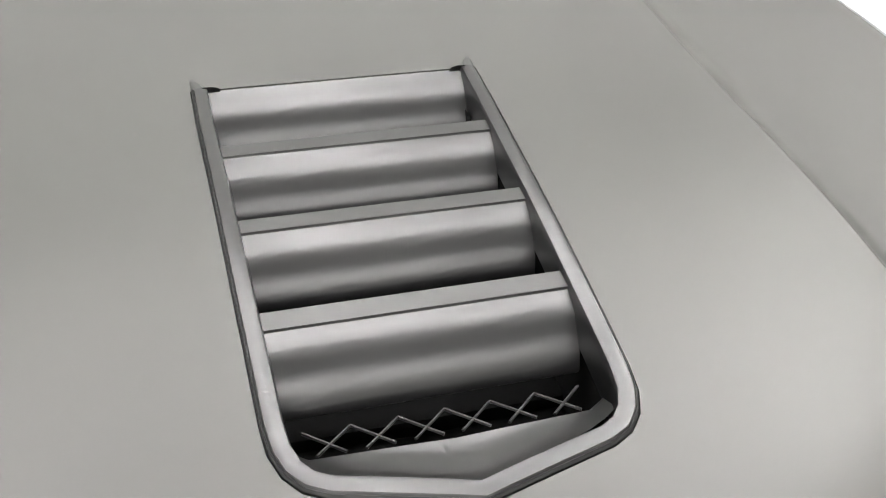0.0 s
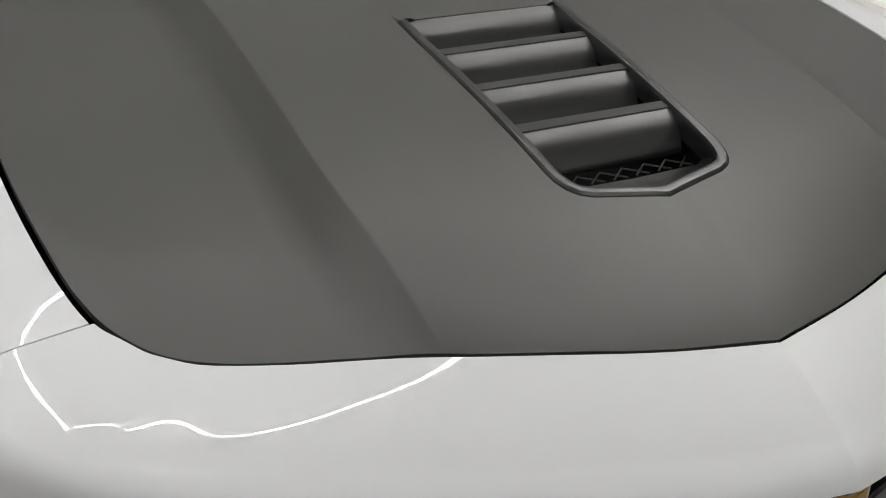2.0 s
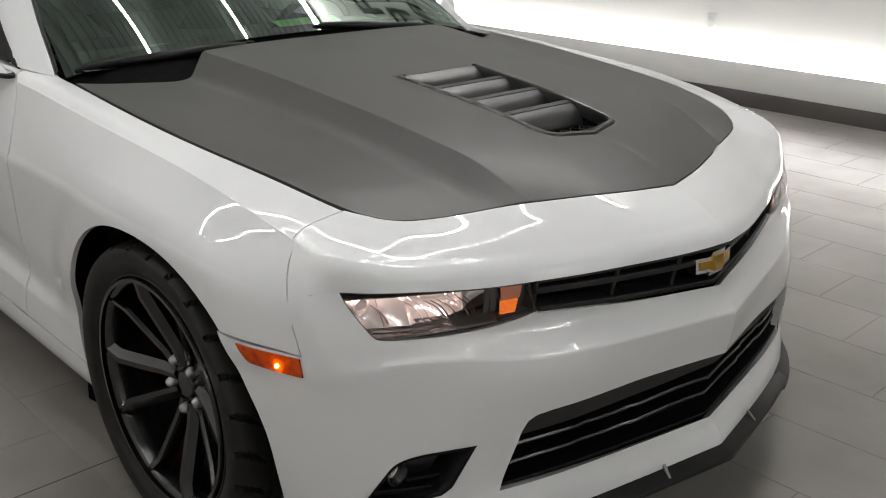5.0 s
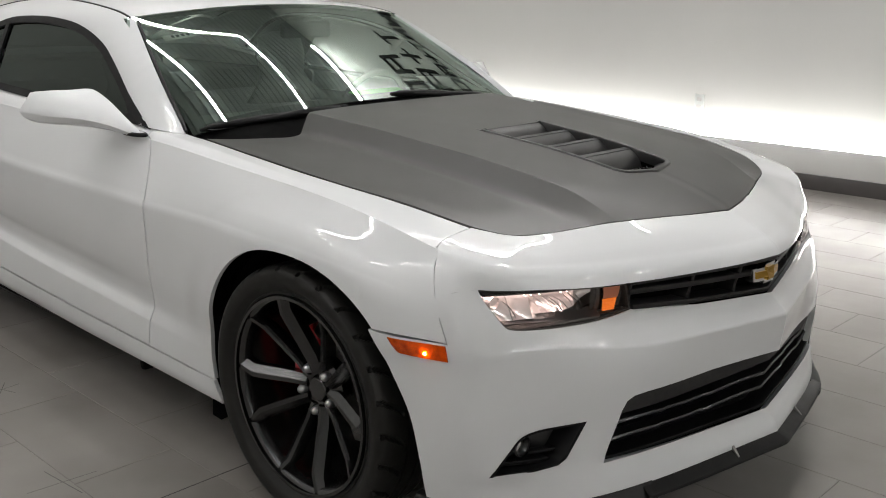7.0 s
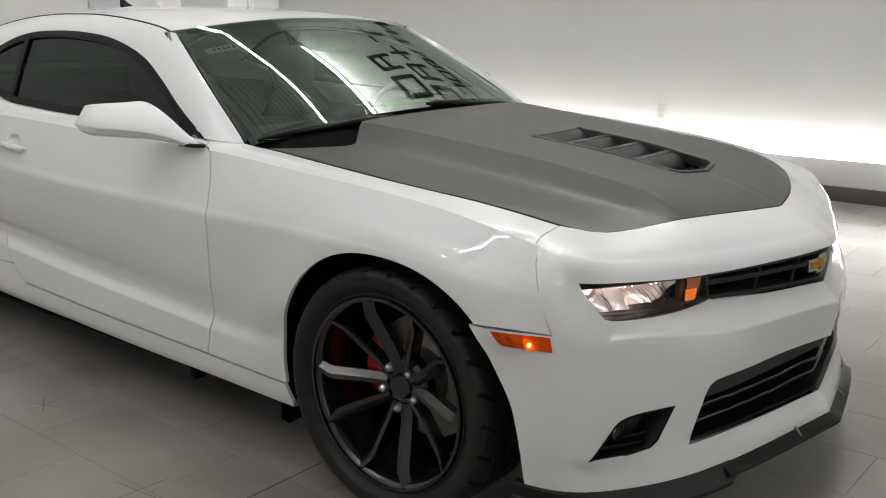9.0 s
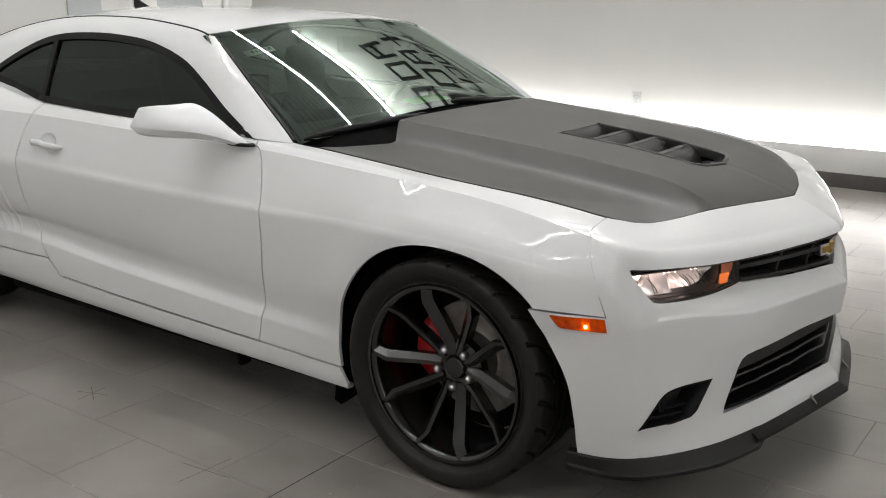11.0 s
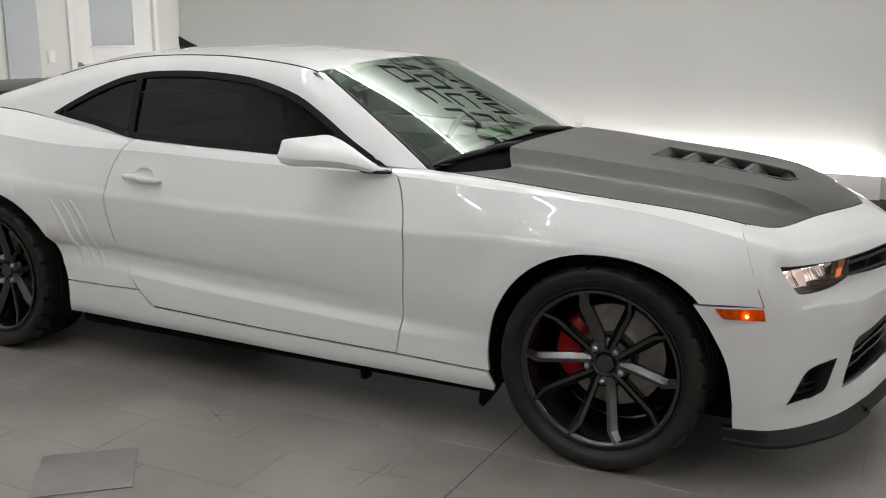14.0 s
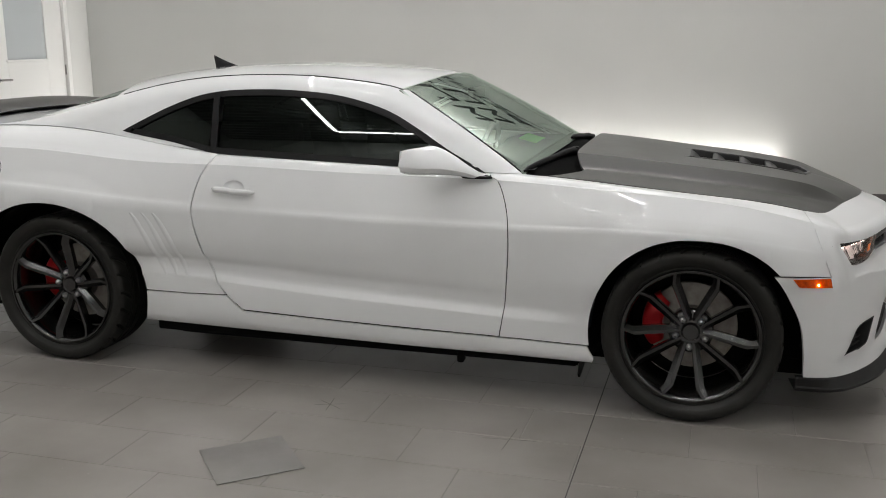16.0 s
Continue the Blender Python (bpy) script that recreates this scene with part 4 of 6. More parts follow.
part("spoiler", bm, MATTE, CAR, "matte black rear spoiler")

# dark inner structure, seen only through gaps and arches, and low boxes that shade the floor
for nm, lo, hi in (
    ("chassis", (-3.7, -0.6, 0.19), (0.55, 0.6, 0.7)),
    ("inner_sill", (-2.32, -0.81, 0.2), (-0.48, 0.81, 0.88)),
    # the next four hang low to block light and darken the floor below
    ("underbody", (-2.4, -0.825, 0.158), (-0.44, 0.825, 0.215)),
    ("floor_pan", (-2.34, -0.73, 0.120), (-0.46, 0.73, 0.21)),
    ("front_subframe", (-0.44, -0.58, 0.12), (0.62, 0.58, 0.25)),
    ("rear_subframe", (-3.65, -0.58, 0.13), (-2.36, 0.58, 0.25)),
    ("jack_point", (-0.955, -0.84, 0.13), (-0.925, -0.79, 0.195)),
    ("engine_bay", (-0.62, -0.72, 0.7), (0.3, 0.72, 0.8)),
    ("rear_panel", (-3.7, -0.76, 0.5), (-3.4, 0.76, 1.0)),
    ("boot_floor", (-3.4, -0.7, 0.78), (-2.32, 0.7, 0.98)),
):
    box(nm, lo, hi, DARK, CAR, bevel=0.01)
for sd in (-1, 1):
    for spec in (ARCH_F, ARCH_R):
        rows = []
        for w in np.radians(np.linspace(-12, 200, 30)):
            c, s = math.cos(w), math.sin(w)
            rows.append([(spec[0] + spec[2] * 1.01 * c, sd * 0.915, spec[1] + spec[3] * 1.01 * s), (spec[0] + spec[2] * 1.03 * c, sd * 0.86, spec[1] + spec[3] * 1.03 * s), (spec[0] + spec[2] * 1.04 * c, sd * 0.61, spec[1] + spec[3] * 1.04 * s)])
        k = 1 if spec is ARCH_F else 3
        strip("wheel_liner", [r[1:] for r in rows], DARK, CAR)


# ---- wheels ----
def lathe(profile, n, wobble=None):
    """Rings about the y axis; profile rows of (radius, y)."""
    v, f = [], []
    m = len(profile)
    for i in range(n):
        w = 2 * math.pi * i / n
        for j, (r, y) in enumerate(profile):
            rr = r if wobble is None else r + wobble(w, j)
            v.append((rr * math.cos(w), y, rr * math.sin(w)))
    for i in range(n):
        k = (i + 1) % n
        for j in range(m - 1):
            f.append((i * m + j, i * m + j + 1, k * m + j + 1, k * m + j))
    return v, f


TREAD = [(0.262, -0.246), (0.267, -0.256), (0.272, -0.264), (0.277, -0.2645), (0.279, -0.262), (0.284, -0.266), (0.297, -0.2735), (0.300, -0.2765), (0.325, -0.282), (0.340, -0.278), (0.3475, -0.266), (0.3505, -0.250), (0.3515, -0.225), (0.352, -0.205), (0.352, -0.200), (0.345, -0.199), (0.345, -0.189), (0.352, -0.188),
         (0.3525, -0.165), (0.3525, -0.160), (0.345, -0.159), (0.345, -0.147), (0.3525, -0.146), (0.3525, -0.110), (0.345, -0.109), (0.345, -0.097), (0.352, -0.096), (0.351, -0.03), (0.348, -0.012), (0.335, 0.0), (0.30, 0.004), (0.262, -0.01)]
SHOULDER = smooth(TREAD[9:14], 5)
TREAD = TREAD[:9] + [tuple(p) for p in SHOULDER] + TREAD[14:]
TREAD = [(0.262 + (r - 0.262) * 0.925, y) for r, y in TREAD]
SIPES = 26


def sipe(w, j):
    """Slanted grooves over the outer shoulder of the tread."""
    k = j - 10
    if not 0 <= k < len(SHOULDER) - 2:
        return 0.0
    p = (w * SIPES / (2 * math.pi) + 0.0016 * k * k) % 1.0
    if p > 0.13:
        return 0.0
    return -0.011 * min(1.0, 0.35 + 0.25 * k)


def spoke_verts(a, sgn):
    """One of the two arms of a spoke pair that stands at angle a."""
    rows = []
    for r, off, wide, y, deep in ((0.042, 0.021, 0.0150, 0.010, 0.040), (0.085, 0.0305, 0.0160, 0.002, 0.041), (0.120, 0.0385, 0.0170, -0.010, 0.042), (0.204, 0.0575, 0.0180, -0.038, 0.040), (0.211, 0.0605, 0.0182, -0.041, 0.040), (0.250, 0.0900, 0.0180, -0.053, 0.036)):
        t0, t1, tc = sgn * (off - wide), sgn * (off + wide), sgn * off
        ring = [(r, t0, y + 0.0075), (r, tc - sgn * wide * 0.80, y), (r, tc - sgn * wide * 0.05, y), (r, t1, y + 0.0135), (r, t1 - sgn * 0.002, y + deep), (r, t0 + sgn * 0.002, y + deep)]
        rows.append([(p * math.cos(a) - q * math.sin(a), yy, p * math.sin(a) + q * math.cos(a)) for p, q, yy in ring])
    return rows


def make_wheel(cx, cy, cz, parent, base_angle, caliper_angle, turn=0.0):
    """A wheel whose outer face looks to -y; y is counted from the lug face."""
    def at(v):
        return [(cx + x, cy + y, cz + z) for x, y, z in v]

    prof = [(0.258, -0.062), (0.266, -0.062), (0.268, -0.057), (0.262, -0.052), (0.255, -0.05), (0.249, -0.04), (0.246, -0.015), (0.243, 0.06), (0.236, 0.12), (0.243, 0.17), (0.262, 0.18)]
    v, f = lathe(prof, 96)
    rim = mesh_object("wheel", at(v), f, WHEEL, parent, "black multi-spoke alloy wheel with a low-profile tyre", angle=50)
    tread = [(r, y + 0.208) for r, y in TREAD]
    v, f = lathe(tread, 504, sipe)
    v = [(x, y, max(z, -cz)) for x, y, z in v]
    mesh_object("tyre", at(v), f, RUBBER, rim, "black low-profile tyre with grooved tread", angle=45)
    # hub and centre cap
    v, f = lathe([(0.0, 0.012), (0.030, 0.012), (0.0335, 0.016), (0.036, 0.024)], 32)
    mesh_object("centre_cap", at(v), f, WHEEL, rim, angle=40)
    v, f = lathe([(0.036, 0.022), (0.044, 0.018), (0.072, 0.020), (0.086, 0.030), (0.088, 0.06)], 48)
    mesh_object("hub", at(v), f, WHEEL, rim, angle=40)
    for i in range(5):
        a = radians(base_angle + 72 * i)
        for sgn in (1, -1):
            rows = spoke_verts(a, sgn)
            m = 6
            sv = [p for r in rows for p in r]
            sf = [(k * m + j, k * m + (j + 1) % m, (k + 1) * m + (j + 1) % m, (k + 1) * m + j) for k in range(len(rows) - 1) for j in range(m)]
            bm = bmesh.new()
            vs = [bm.verts.new(p) for p in at(sv)]
            for q in sf:
                bm.faces.new([vs[j] for j in q])
            part("spoke", bm, WHEEL, rim, angle=14)
        # lug nut: a hex with a domed end
        nv, nf = [], []
        for y, r in ((0.012, 0.0125), (-0.010, 0.0125), (-0.018, 0.0115), (-0.024, 0.008), (-0.0262, 0.003)):
            for k in range(12):
                w = 2 * math.pi * k / 12
                rr = r * (1.0 if y < -0.012 else (1.06 if k % 2 == 0 else 1.0))
                nv.append((0.06 * math.cos(a) + rr * math.cos(w), y + 0.022, 0.06 * math.sin(a) + rr * math.sin(w)))
        nf = [(j * 12 + k, j * 12 + (k + 1) % 12, (j + 1) * 12 + (k + 1) % 12, (j + 1) * 12 + k) for j in range(4) for k in range(12)]
        bm = bmesh.new()
        vs = [bm.verts.new(p) for p in at(nv)]
        for q in nf:
            bm.faces.new([vs[j] for j in q])
        part("lug_nut", bm, NUT, rim, "bright steel lug nut", angle=40)
    # brake disc with a hat
    v, f = lathe([(0.045, 0.065), (0.082, 0.067), (0.086, 0.115), (0.100, 0.122), (0.176, 0.122), (0.178, 0.125), (0.178, 0.142), (0.10, 0.144)], 64)
    mesh_object("brake_disc", at(v), f, STEEL, rim, "worn steel brake disc", angle=35)
    v, f = lathe([(0.02, 0.150), (0.17, 0.155), (0.236, 0.160)], 48)
    mesh_object("backing_plate", at(v), f, DARK, rim)
    # four-piston caliper
    rows = []
    for w in np.radians(np.linspace(caliper_angle - 38, caliper_angle + 38, 15)):
        e = abs(math.degrees(w) - caliper_angle) / 38
        r0, r1 = 0.112 + 0.012 * e**4, 0.197 - 0.014 * e**3
        y0 = 0.080 + 0.014 * e**3
        bulge = 0.008 * math.exp(-(((e - 0.55) / 0.25) ** 2))
        ring = [(r0, 0.118), (r0 + 0.004, y0 + 0.006), (r0 + 0.016, y0 - bulge), (r1 - 0.018, y0 - bulge), (r1 - 0.004, y0 + 0.008), (r1, 0.118), (r1, 0.150)]
        rows.append([(cx + r * math.cos(w), cy + y, cz + r * math.sin(w)) for r, y in ring])
    strip("brake_caliper", rows, RED, rim, "glossy red brake caliper", angle=45)
    return rim


WHEEL_Y = -0.857
FRONT = make_wheel(0.0, WHEEL_Y, 0.345, CAR, 50.8, 172)
REAR = make_wheel(-2.852, WHEEL_Y, 0.345, CAR, 26.0, 172)
for src, ang in ((FRONT, 0), (REAR, 0)):
    m = Matrix.Diagonal((1, -1, 1, 1))
    def mirrored(ob, parent):
        me = ob.data.copy()
        me.transform(m)
        me.flip_normals()
        o = new(ob.name.split(".")[0], me)
        o.parent = parent
        for key in ob.keys():
            o[key] = ob[key]
        return o
    w = mirrored(src, CAR)
    for c in src.children:
        mirrored(c, w)

# mud flaps behind the front wheels
for sd in (-1, 1):
    rows = []
    for y, z0 in ((0.72, 0.15), (0.80, 0.135), (0.87, 0.128), (0.893, 0.15)):
        rows.append([(-0.385, sd * y, 0.46), (-0.400, sd * y, 0.36), (-0.412, sd * y, 0.24), (-0.425, sd * y, z0), (-0.433, sd * y, z0), (-0.424, sd * y, 0.24), (-0.410, sd * y, 0.36), (-0.395, sd * y, 0.46)])
    strip("mud_flap", rows, BLACK, CAR, "thin black mud flap behind the wheel")


# ---- hood vent ----
def z_hood(x, y):
    return float(hood(np.array([x]), np.array([y]))[0, 2])


vent_line = np.array(vent_full)
dense = resample(vent_line, 0.012)
out_n = inset(dense, -1.0) - dense
out_n /= np.linalg.norm(out_n, axis=1, keepdims=True)
rear_edge = dense[:, 0] < -0.0595
corner = rear_edge & (np.abs(dense[:, 1]) > 0.128)
out_n[corner] = np.stack([np.zeros(corner.sum()), np.sign(dense[corner, 1])], 1)
flat = rear_edge & ~corner
ring_rows = []
for d, h in ((0.0074, -0.010), (0.0072, 0.0008), (0.0058, 0.0030), (0.0052, 0.0024), (0.0040, 0.0040), (-0.002, 0.0046), (-0.0078, 0.0030), (-0.0088, 0.0010), (-0.0094, -0.004), (-0.0110, -0.028)):
    q = dense + out_n * (d * np.where(flat, 0.1, 1.0))[:, None]
    ring_rows.append([(x, y, z_hood(x, y) + (h if not fl else min(h, -0.008))) for (x, y), fl in zip(q, flat)])
ring_rows = [r + [r[0]] for r in ring_rows]
VENTOB = strip("hood_vent", ring_rows, SATIN, CAR, "satin black hood vent with four louvres and a wire mesh", angle=24)
for sy in (-1, 1):
    rows = []
    for t in np.linspace(0, 1, 9):
        x = -0.086 + 0.027 * t
        w = 0.25 + 0.75 * t**0.7
        rows.append([(x, sy * (0.1415 + 0.006 * (1 - t) + d * w), z_hood(x, 0.1415) + max(hh * t, 0.0005 - 0.002 * (k in (0, 5)))) for k, (d, hh) in enumerate(((0.0072, 0.0), (0.0058, 0.0016), (0.0040, 0.0022), (-0.002, 0.0024), (-0.0078, 0.0016), (-0.0094, 0.0)))])
    strip("frame_tip", rows, SATIN, VENTOB, angle=24)
# dark pocket below the louvres
fl = [[(x, -0.128, z_hood(x, 0) - 0.026), (x, -0.124, z_hood(x, 0) - 0.12), (x, 0.0, z_hood(x, 0) - 0.125), (x, 0.124, z_hood(x, 0) - 0.12), (x, 0.128, z_hood(x, 0) - 0.026)] for x in np.linspace(-0.10, 0.46, 8)]
strip("pocket", fl, DARK, VENTOB)
strip("pocket_end", [[(0.425, y, z_hood(0.42, 0) - 0.03), (0.40, y, z_hood(0.40, 0) - 0.13)] for y in (-0.13, 0.13)], DARK, VENTOB)
# louvres: a flat lip, a fine step, then a blade that dives to the front and curls under
for x0, hw, lipw in ((-0.0612, 0.1365, 0.0), (0.040, 0.1295, 0.018), (0.158, 0.1255, 0.018), (0.272, 0.1215, 0.020)):
    rows = []
    for y in np.linspace(-hw, hw, 13):
        z = z_hood(x0, y) - (0.003 if lipw else 0.0006)
        s = -0.10
        line = [(x0 - 0.003, z - 0.010), (x0 - 0.0015, z - 0.002), (x0, z)]
        if lipw:
            line += [(x0 + lipw * 0.5, z + s * lipw * 0.5), (x0 + lipw, z + s * lipw), (x0 + lipw + 0.0006, z + s * lipw - 0.0022), (x0 + lipw + 0.0020, z + s * lipw - 0.0030)]
        x1 = x0 + lipw + 0.002
        z1 = z + s * lipw - 0.003
        for t in np.linspace(0.08, 1, 12):
            a0, a1, rad = 0.36, 0.36 + 0.86 * t, 0.0745
            line.append((x1 + rad * (math.sin(a1) - math.sin(a0)), z1 - rad * (math.cos(a0) - math.cos(a1))))
        xe, ze = line[-1]
        line += [(xe, ze - 0.003), (xe - 0.002, ze - 0.005), (xe - 0.006, ze - 0.004), (x1 + 0.020, z1 - 0.026), (x1 + 0.004, z1 - 0.011)]
        rows.append([(x, y * (1 - 0.9 * max(0.0, z - 0.004 - zz)), zz) for x, zz in line])
    strip("louvre", rows, LOUVRE, VENTOB, angle=24)
# front shelf and zigzag wire
rows = []
for y in np.linspace(-0.118, 0.118, 17):
    e = abs(y) / 0.118
    xf = 0.444 - 0.028 * e - 0.012 * e**6
    rows.append([(xf, y, z_hood(xf, y) - 0.008), (xf - 0.022, y, z_hood(xf, y) - 0.020), (0.392 - 0.004 * e, y, z_hood(0.388, y) - 0.028), (0.386, y, z_hood(0.388, y) - 0.06)])
strip("shelf", rows, SATIN, VENTOB)
nz = 6
for i in range(nz):
    yc = -0.105 + 0.21 * (i + 0.5) / nz
    w = 0.21 / nz
    for sy in (-1, 1):
        a = (0.361, yc - sy * w * 0.50, z_hood(0.361, 0) - 0.033)
        b = (0.386, yc + sy * w * 0.30, z_hood(0.386, 0) - 0.0285)
        tube("mesh_wire", [a, b], 0.0013, SATIN_WIRE, VENTOB, n=6)

# ---- headlamps ----
LAMP_TOP = [(0.802, 0.722), (0.74, 0.716), (0.68, 0.712), (0.575, 0.7045), (0.50, 0.702), (0.474, 0.7015)]
lamp_poly = np.vstack([LAMP_LOW, np.array(LAMP_TOP[1:])])


def nose_in(depth):
    def lift(s, z):
        p = nose(s, z)
        p[:, 0] -= depth
        p[:, 1] -= 0.25 * depth * np.clip((np.abs(s) - 0.6) / 0.2, 0, 1)
        return p
    return lift


def nose_at(q, z, d, sd):
    p = nose(np.array([q]), np.array([z]))[0]
    return (p[0] - d, sd * p[1], p[2])


for sd in (-1, 1):
    k = Skin().add(inset(lamp_poly, 0.001), nose_in(0.0), (1, 0.3, 0), step=0.02, lip=0.01, side=sd, offset=-0.003)
    lens = car_part("headlamp", k, LAMP_GLASS, "clear headlamp lens over chrome reflectors with an amber lamp")
    k = Skin().add(inset(lamp_poly, -0.012), nose_in(0.12), (1, 0.3, 0), step=0.03, lip=0, side=sd)
    k.build("housing", LAMP_GREY, lens, "dark grey lamp housing")
    ring = inset(lamp_poly, 0.0)
    k = Skin().add(ring, nose_in(0.004), (1, 0.3, 0), holes=[inset(lamp_poly, 0.0028)], step=0.02, lip=0.012, side=sd, offset=-0.003)
    k.build("bezel", LAMP_GREY, lens, "dark lamp surround")
    rows = [[(nose_at(q, z - 0.0035, 0.016, sd)), nose_at(q, z, 0.012, sd), nose_at(q, z + 0.0035, 0.016, sd), nose_at(q, z + 0.003, 0.034, sd)] for q, z in zip(np.linspace(0.46, 0.752, 24), smooth([(0, 0.637), (0, 0.634), (0, 0.634), (0, 0.637), (0, 0.642)], 6)[:24, 1])]
    strip("lower_trim", rows, SATIN, lens, "dark glossy lower lamp trim")
    # chrome reflector: an outer facet field, a deep middle bowl and a fluted inner field
    zones = ((0.556, 0.600, 0.014, 0.014, 0.0), (0.600, 0.694, 0.013, 0.042, 0.0), (0.694, 0.734, 0.013, 0.012, 0.06), (0.734, 0.792, 0.015, 0.016, -0.04))
    fv, ff = [], []
    for a, b, base, bowl, tilt in zones:
        n = 13 if b - a > 0.05 else 7
        o = len(fv)
        for j in range(9):
            h = j / 8
            for i in range(n):
                w = i / (n - 1)
                q = a + (b - a) * w
                z0 = 0.646 + max(0, q - 0.772) * 1.7 + max(0, 0.628 - q) * 0.62
                z = z0 + (0.7045 - z0) * h
                p = nose_at(q, z, 0.0, sd)
                d = base + bowl * (1 - (2 * w - 1) ** 2) * (1 - 0.75 * (2 * h - 0.9) ** 2) + tilt * (q - (a + b) / 2) + 0.12 * (z - 0.646)
                fv.append((p[0] - d, p[1] * 0.993, z))
        ff += [(o + j * n + i, o + j * n + i + 1, o + (j + 1) * n + i + 1, o + (j + 1) * n + i) for j in range(8) for i in range(n - 1)]
    mesh_object("reflector_panel", fv, ff, REFLECTOR, lens, "bright chrome reflector bowls", angle=25)
    # hidden glowing bar added under the lamp's upper edge to brighten the reflector, with a dark cap over it
    rows = [[nose_at(q, z, d, sd) for d, z in ((0.010, 0.7035), (0.022, 0.7035), (0.022, 0.7050), (0.010, 0.7050))] for q in np.linspace(0.60, 0.785, 16)]
    strip("running_light", rows, FILL_GLOW, lens, "lit running-light bar")
    rows = [[nose_at(q, z, d, sd) for d, z in ((0.006, 0.7045), (0.0065, 0.7065), (0.026, 0.7065))] for q in np.linspace(0.595, 0.790, 16)]
    strip("light_cap", rows, LAMP_GREY, lens)
    rows = []
    for s in np.linspace(0.53, 0.772, 30):
        rows.append([nose_at(s, 0.6275 + max(0, s - 0.755) * 1.6, 0.008, sd), nose_at(s, 0.632 + max(0, s - 0.755) * 1.4, 0.010, sd), nose_at(s, 0.6515, 0.030, sd)])
    strip("reflector_step", rows, SMOKE, lens, "dark smoked step below the reflector", angle=18)
    # chrome bowls
    for s0, z0, rr in ((0.770, 0.688, 0.0155),):
        c = nose(np.array([s0]), np.array([z0]))[0]
        v, f = [], []
        n = 28
        prof = [(1.0, 0.006), (0.95, 0.0), (0.8, -0.022), (0.55, -0.042), (0.3, -0.052), (0.12, -0.055), (0.12, -0.03), (0.0, -0.026)]
        for r, d in prof:
            for i in range(n):
                w = 2 * math.pi * i / n
                facet = 1 + 0.035 * (i % 2)
                v.append((c[0] - 0.016 + d, sd * (c[1] - 0.012 + rr * r * facet * math.cos(w) * 1.05), c[2] + rr * r * facet * math.sin(w) * 0.92))
        f = [(j * n + i, j * n + (i + 1) % n, (j + 1) * n + (i + 1) % n, (j + 1) * n + i) for j in range(len(prof) - 1) for i in range(n)]
        mesh_object("reflector", v, f, REFLECTOR, lens, "bright chrome reflector bowl", angle=20)
    # upright chrome facets
    for i, s0 in enumerate((0.775, 0.700)):
        p = nose(np.array([s0, s0 - 0.010]), np.array([0.70, 0.70]))
        q = nose(np.array([s0 - 0.018, s0 - 0.028]), np.array([0.652, 0.652]))
        d = 0.030 + 0.006 * (i % 3)
        vv = [(p[0][0] - d, sd * p[0][1], p[0][2]), (p[1][0] - d - 0.012, sd * p[1][1], p[1][2]), (q[1][0] - d - 0.012, sd * q[1][1], q[1][2]), (q[0][0] - d, sd * q[0][1], q[0][2])]
        vv += [(x - 0.01, y, z) for x, y, z in vv]
        mesh_object("reflector_rib", vv, [(0, 1, 2, 3), (7, 6, 5, 4), (0, 4, 5, 1), (1, 5, 6, 2), (2, 6, 7, 3), (3, 7, 4, 0)], CHROME, lens, flat=True)
    # slanted chrome bars stand for the bright streaks across the bowl
    for i, (s0, s1) in enumerate(((0.700, 0.664), (0.688, 0.652), (0.672, 0.640), (0.630, 0.592), (0.617, 0.584))):
        a, b = nose_at(s0, 0.7005, 0.013, sd), nose_at(s1, 0.650, 0.017, sd)
        m_ = nose_at((s0 + s1) / 2 - 0.006, 0.676, 0.019, sd)
        tube("reflector_rib", smooth([a, m_, b], 4), 0.0022, CHROME, lens, n=5, squash=0.5, radii=np.linspace(0.0030, 0.0016, 9))
    # dark bars in place of dark reflections in the bowl, and smoked cells beside the amber lamp
    for s0, s1, rr in ((0.744, 0.722, 0.0034), (0.664, 0.628, 0.0024), (0.655, 0.622, 0.0030), (0.645, 0.606, 0.0022), (0.609, 0.578, 0.0026), (0.598, 0.572, 0.0020)):
        a, b = nose_at(s0, 0.692, 0.0125, sd), nose_at(s1, 0.653, 0.0165, sd)
        m_ = nose_at((s0 + s1) / 2 - 0.005, 0.674, 0.0185, sd)
        tube("reflector_groove", smooth([a, m_, b], 4), rr, LAMP_GREY, lens, n=5, squash=0.5, radii=np.linspace(rr * 0.5, rr, 9))
    for q0, q1 in ((0.545, 0.556), (0.531, 0.542), (0.474, 0.487)):
        rows = [[nose_at(q, z, d, sd) for z, d in ((0.645, 0.030), (0.648, 0.017), (0.672, 0.015), (0.698, 0.017), (0.700, 0.030))] for q in np.linspace(q0, q1, 4)]
        strip("smoked_cell", rows, SMOKE, lens, angle=30)
    # amber turn lamp with ribs
    rows = []
    for t in np.linspace(0, 1, 25):
        b = 0.0020 * (int(round(t * 24)) % 2)
        line = []
        for z in np.linspace(0.640, 0.670, 11):
            h = (z - 0.640) / 0.0615
            q = 0.490 - 0.007 * h + t * (0.033 + 0.012 * h)
            p = nose(np.array([q]), np.array([z]))[0]
            line.append((p[0] - 0.012 - b - 0.0024 * (int(round((z - 0.640) / 0.003075)) % 2), sd * p[1], z))
        rows.append(line)
    strip("turn_lamp", rows, AMBER_LIT, lens, "lit amber turn signal lens", angle=8)
    # upper part of the same lens, painted dimmer than the part by the bulb
    rows = []
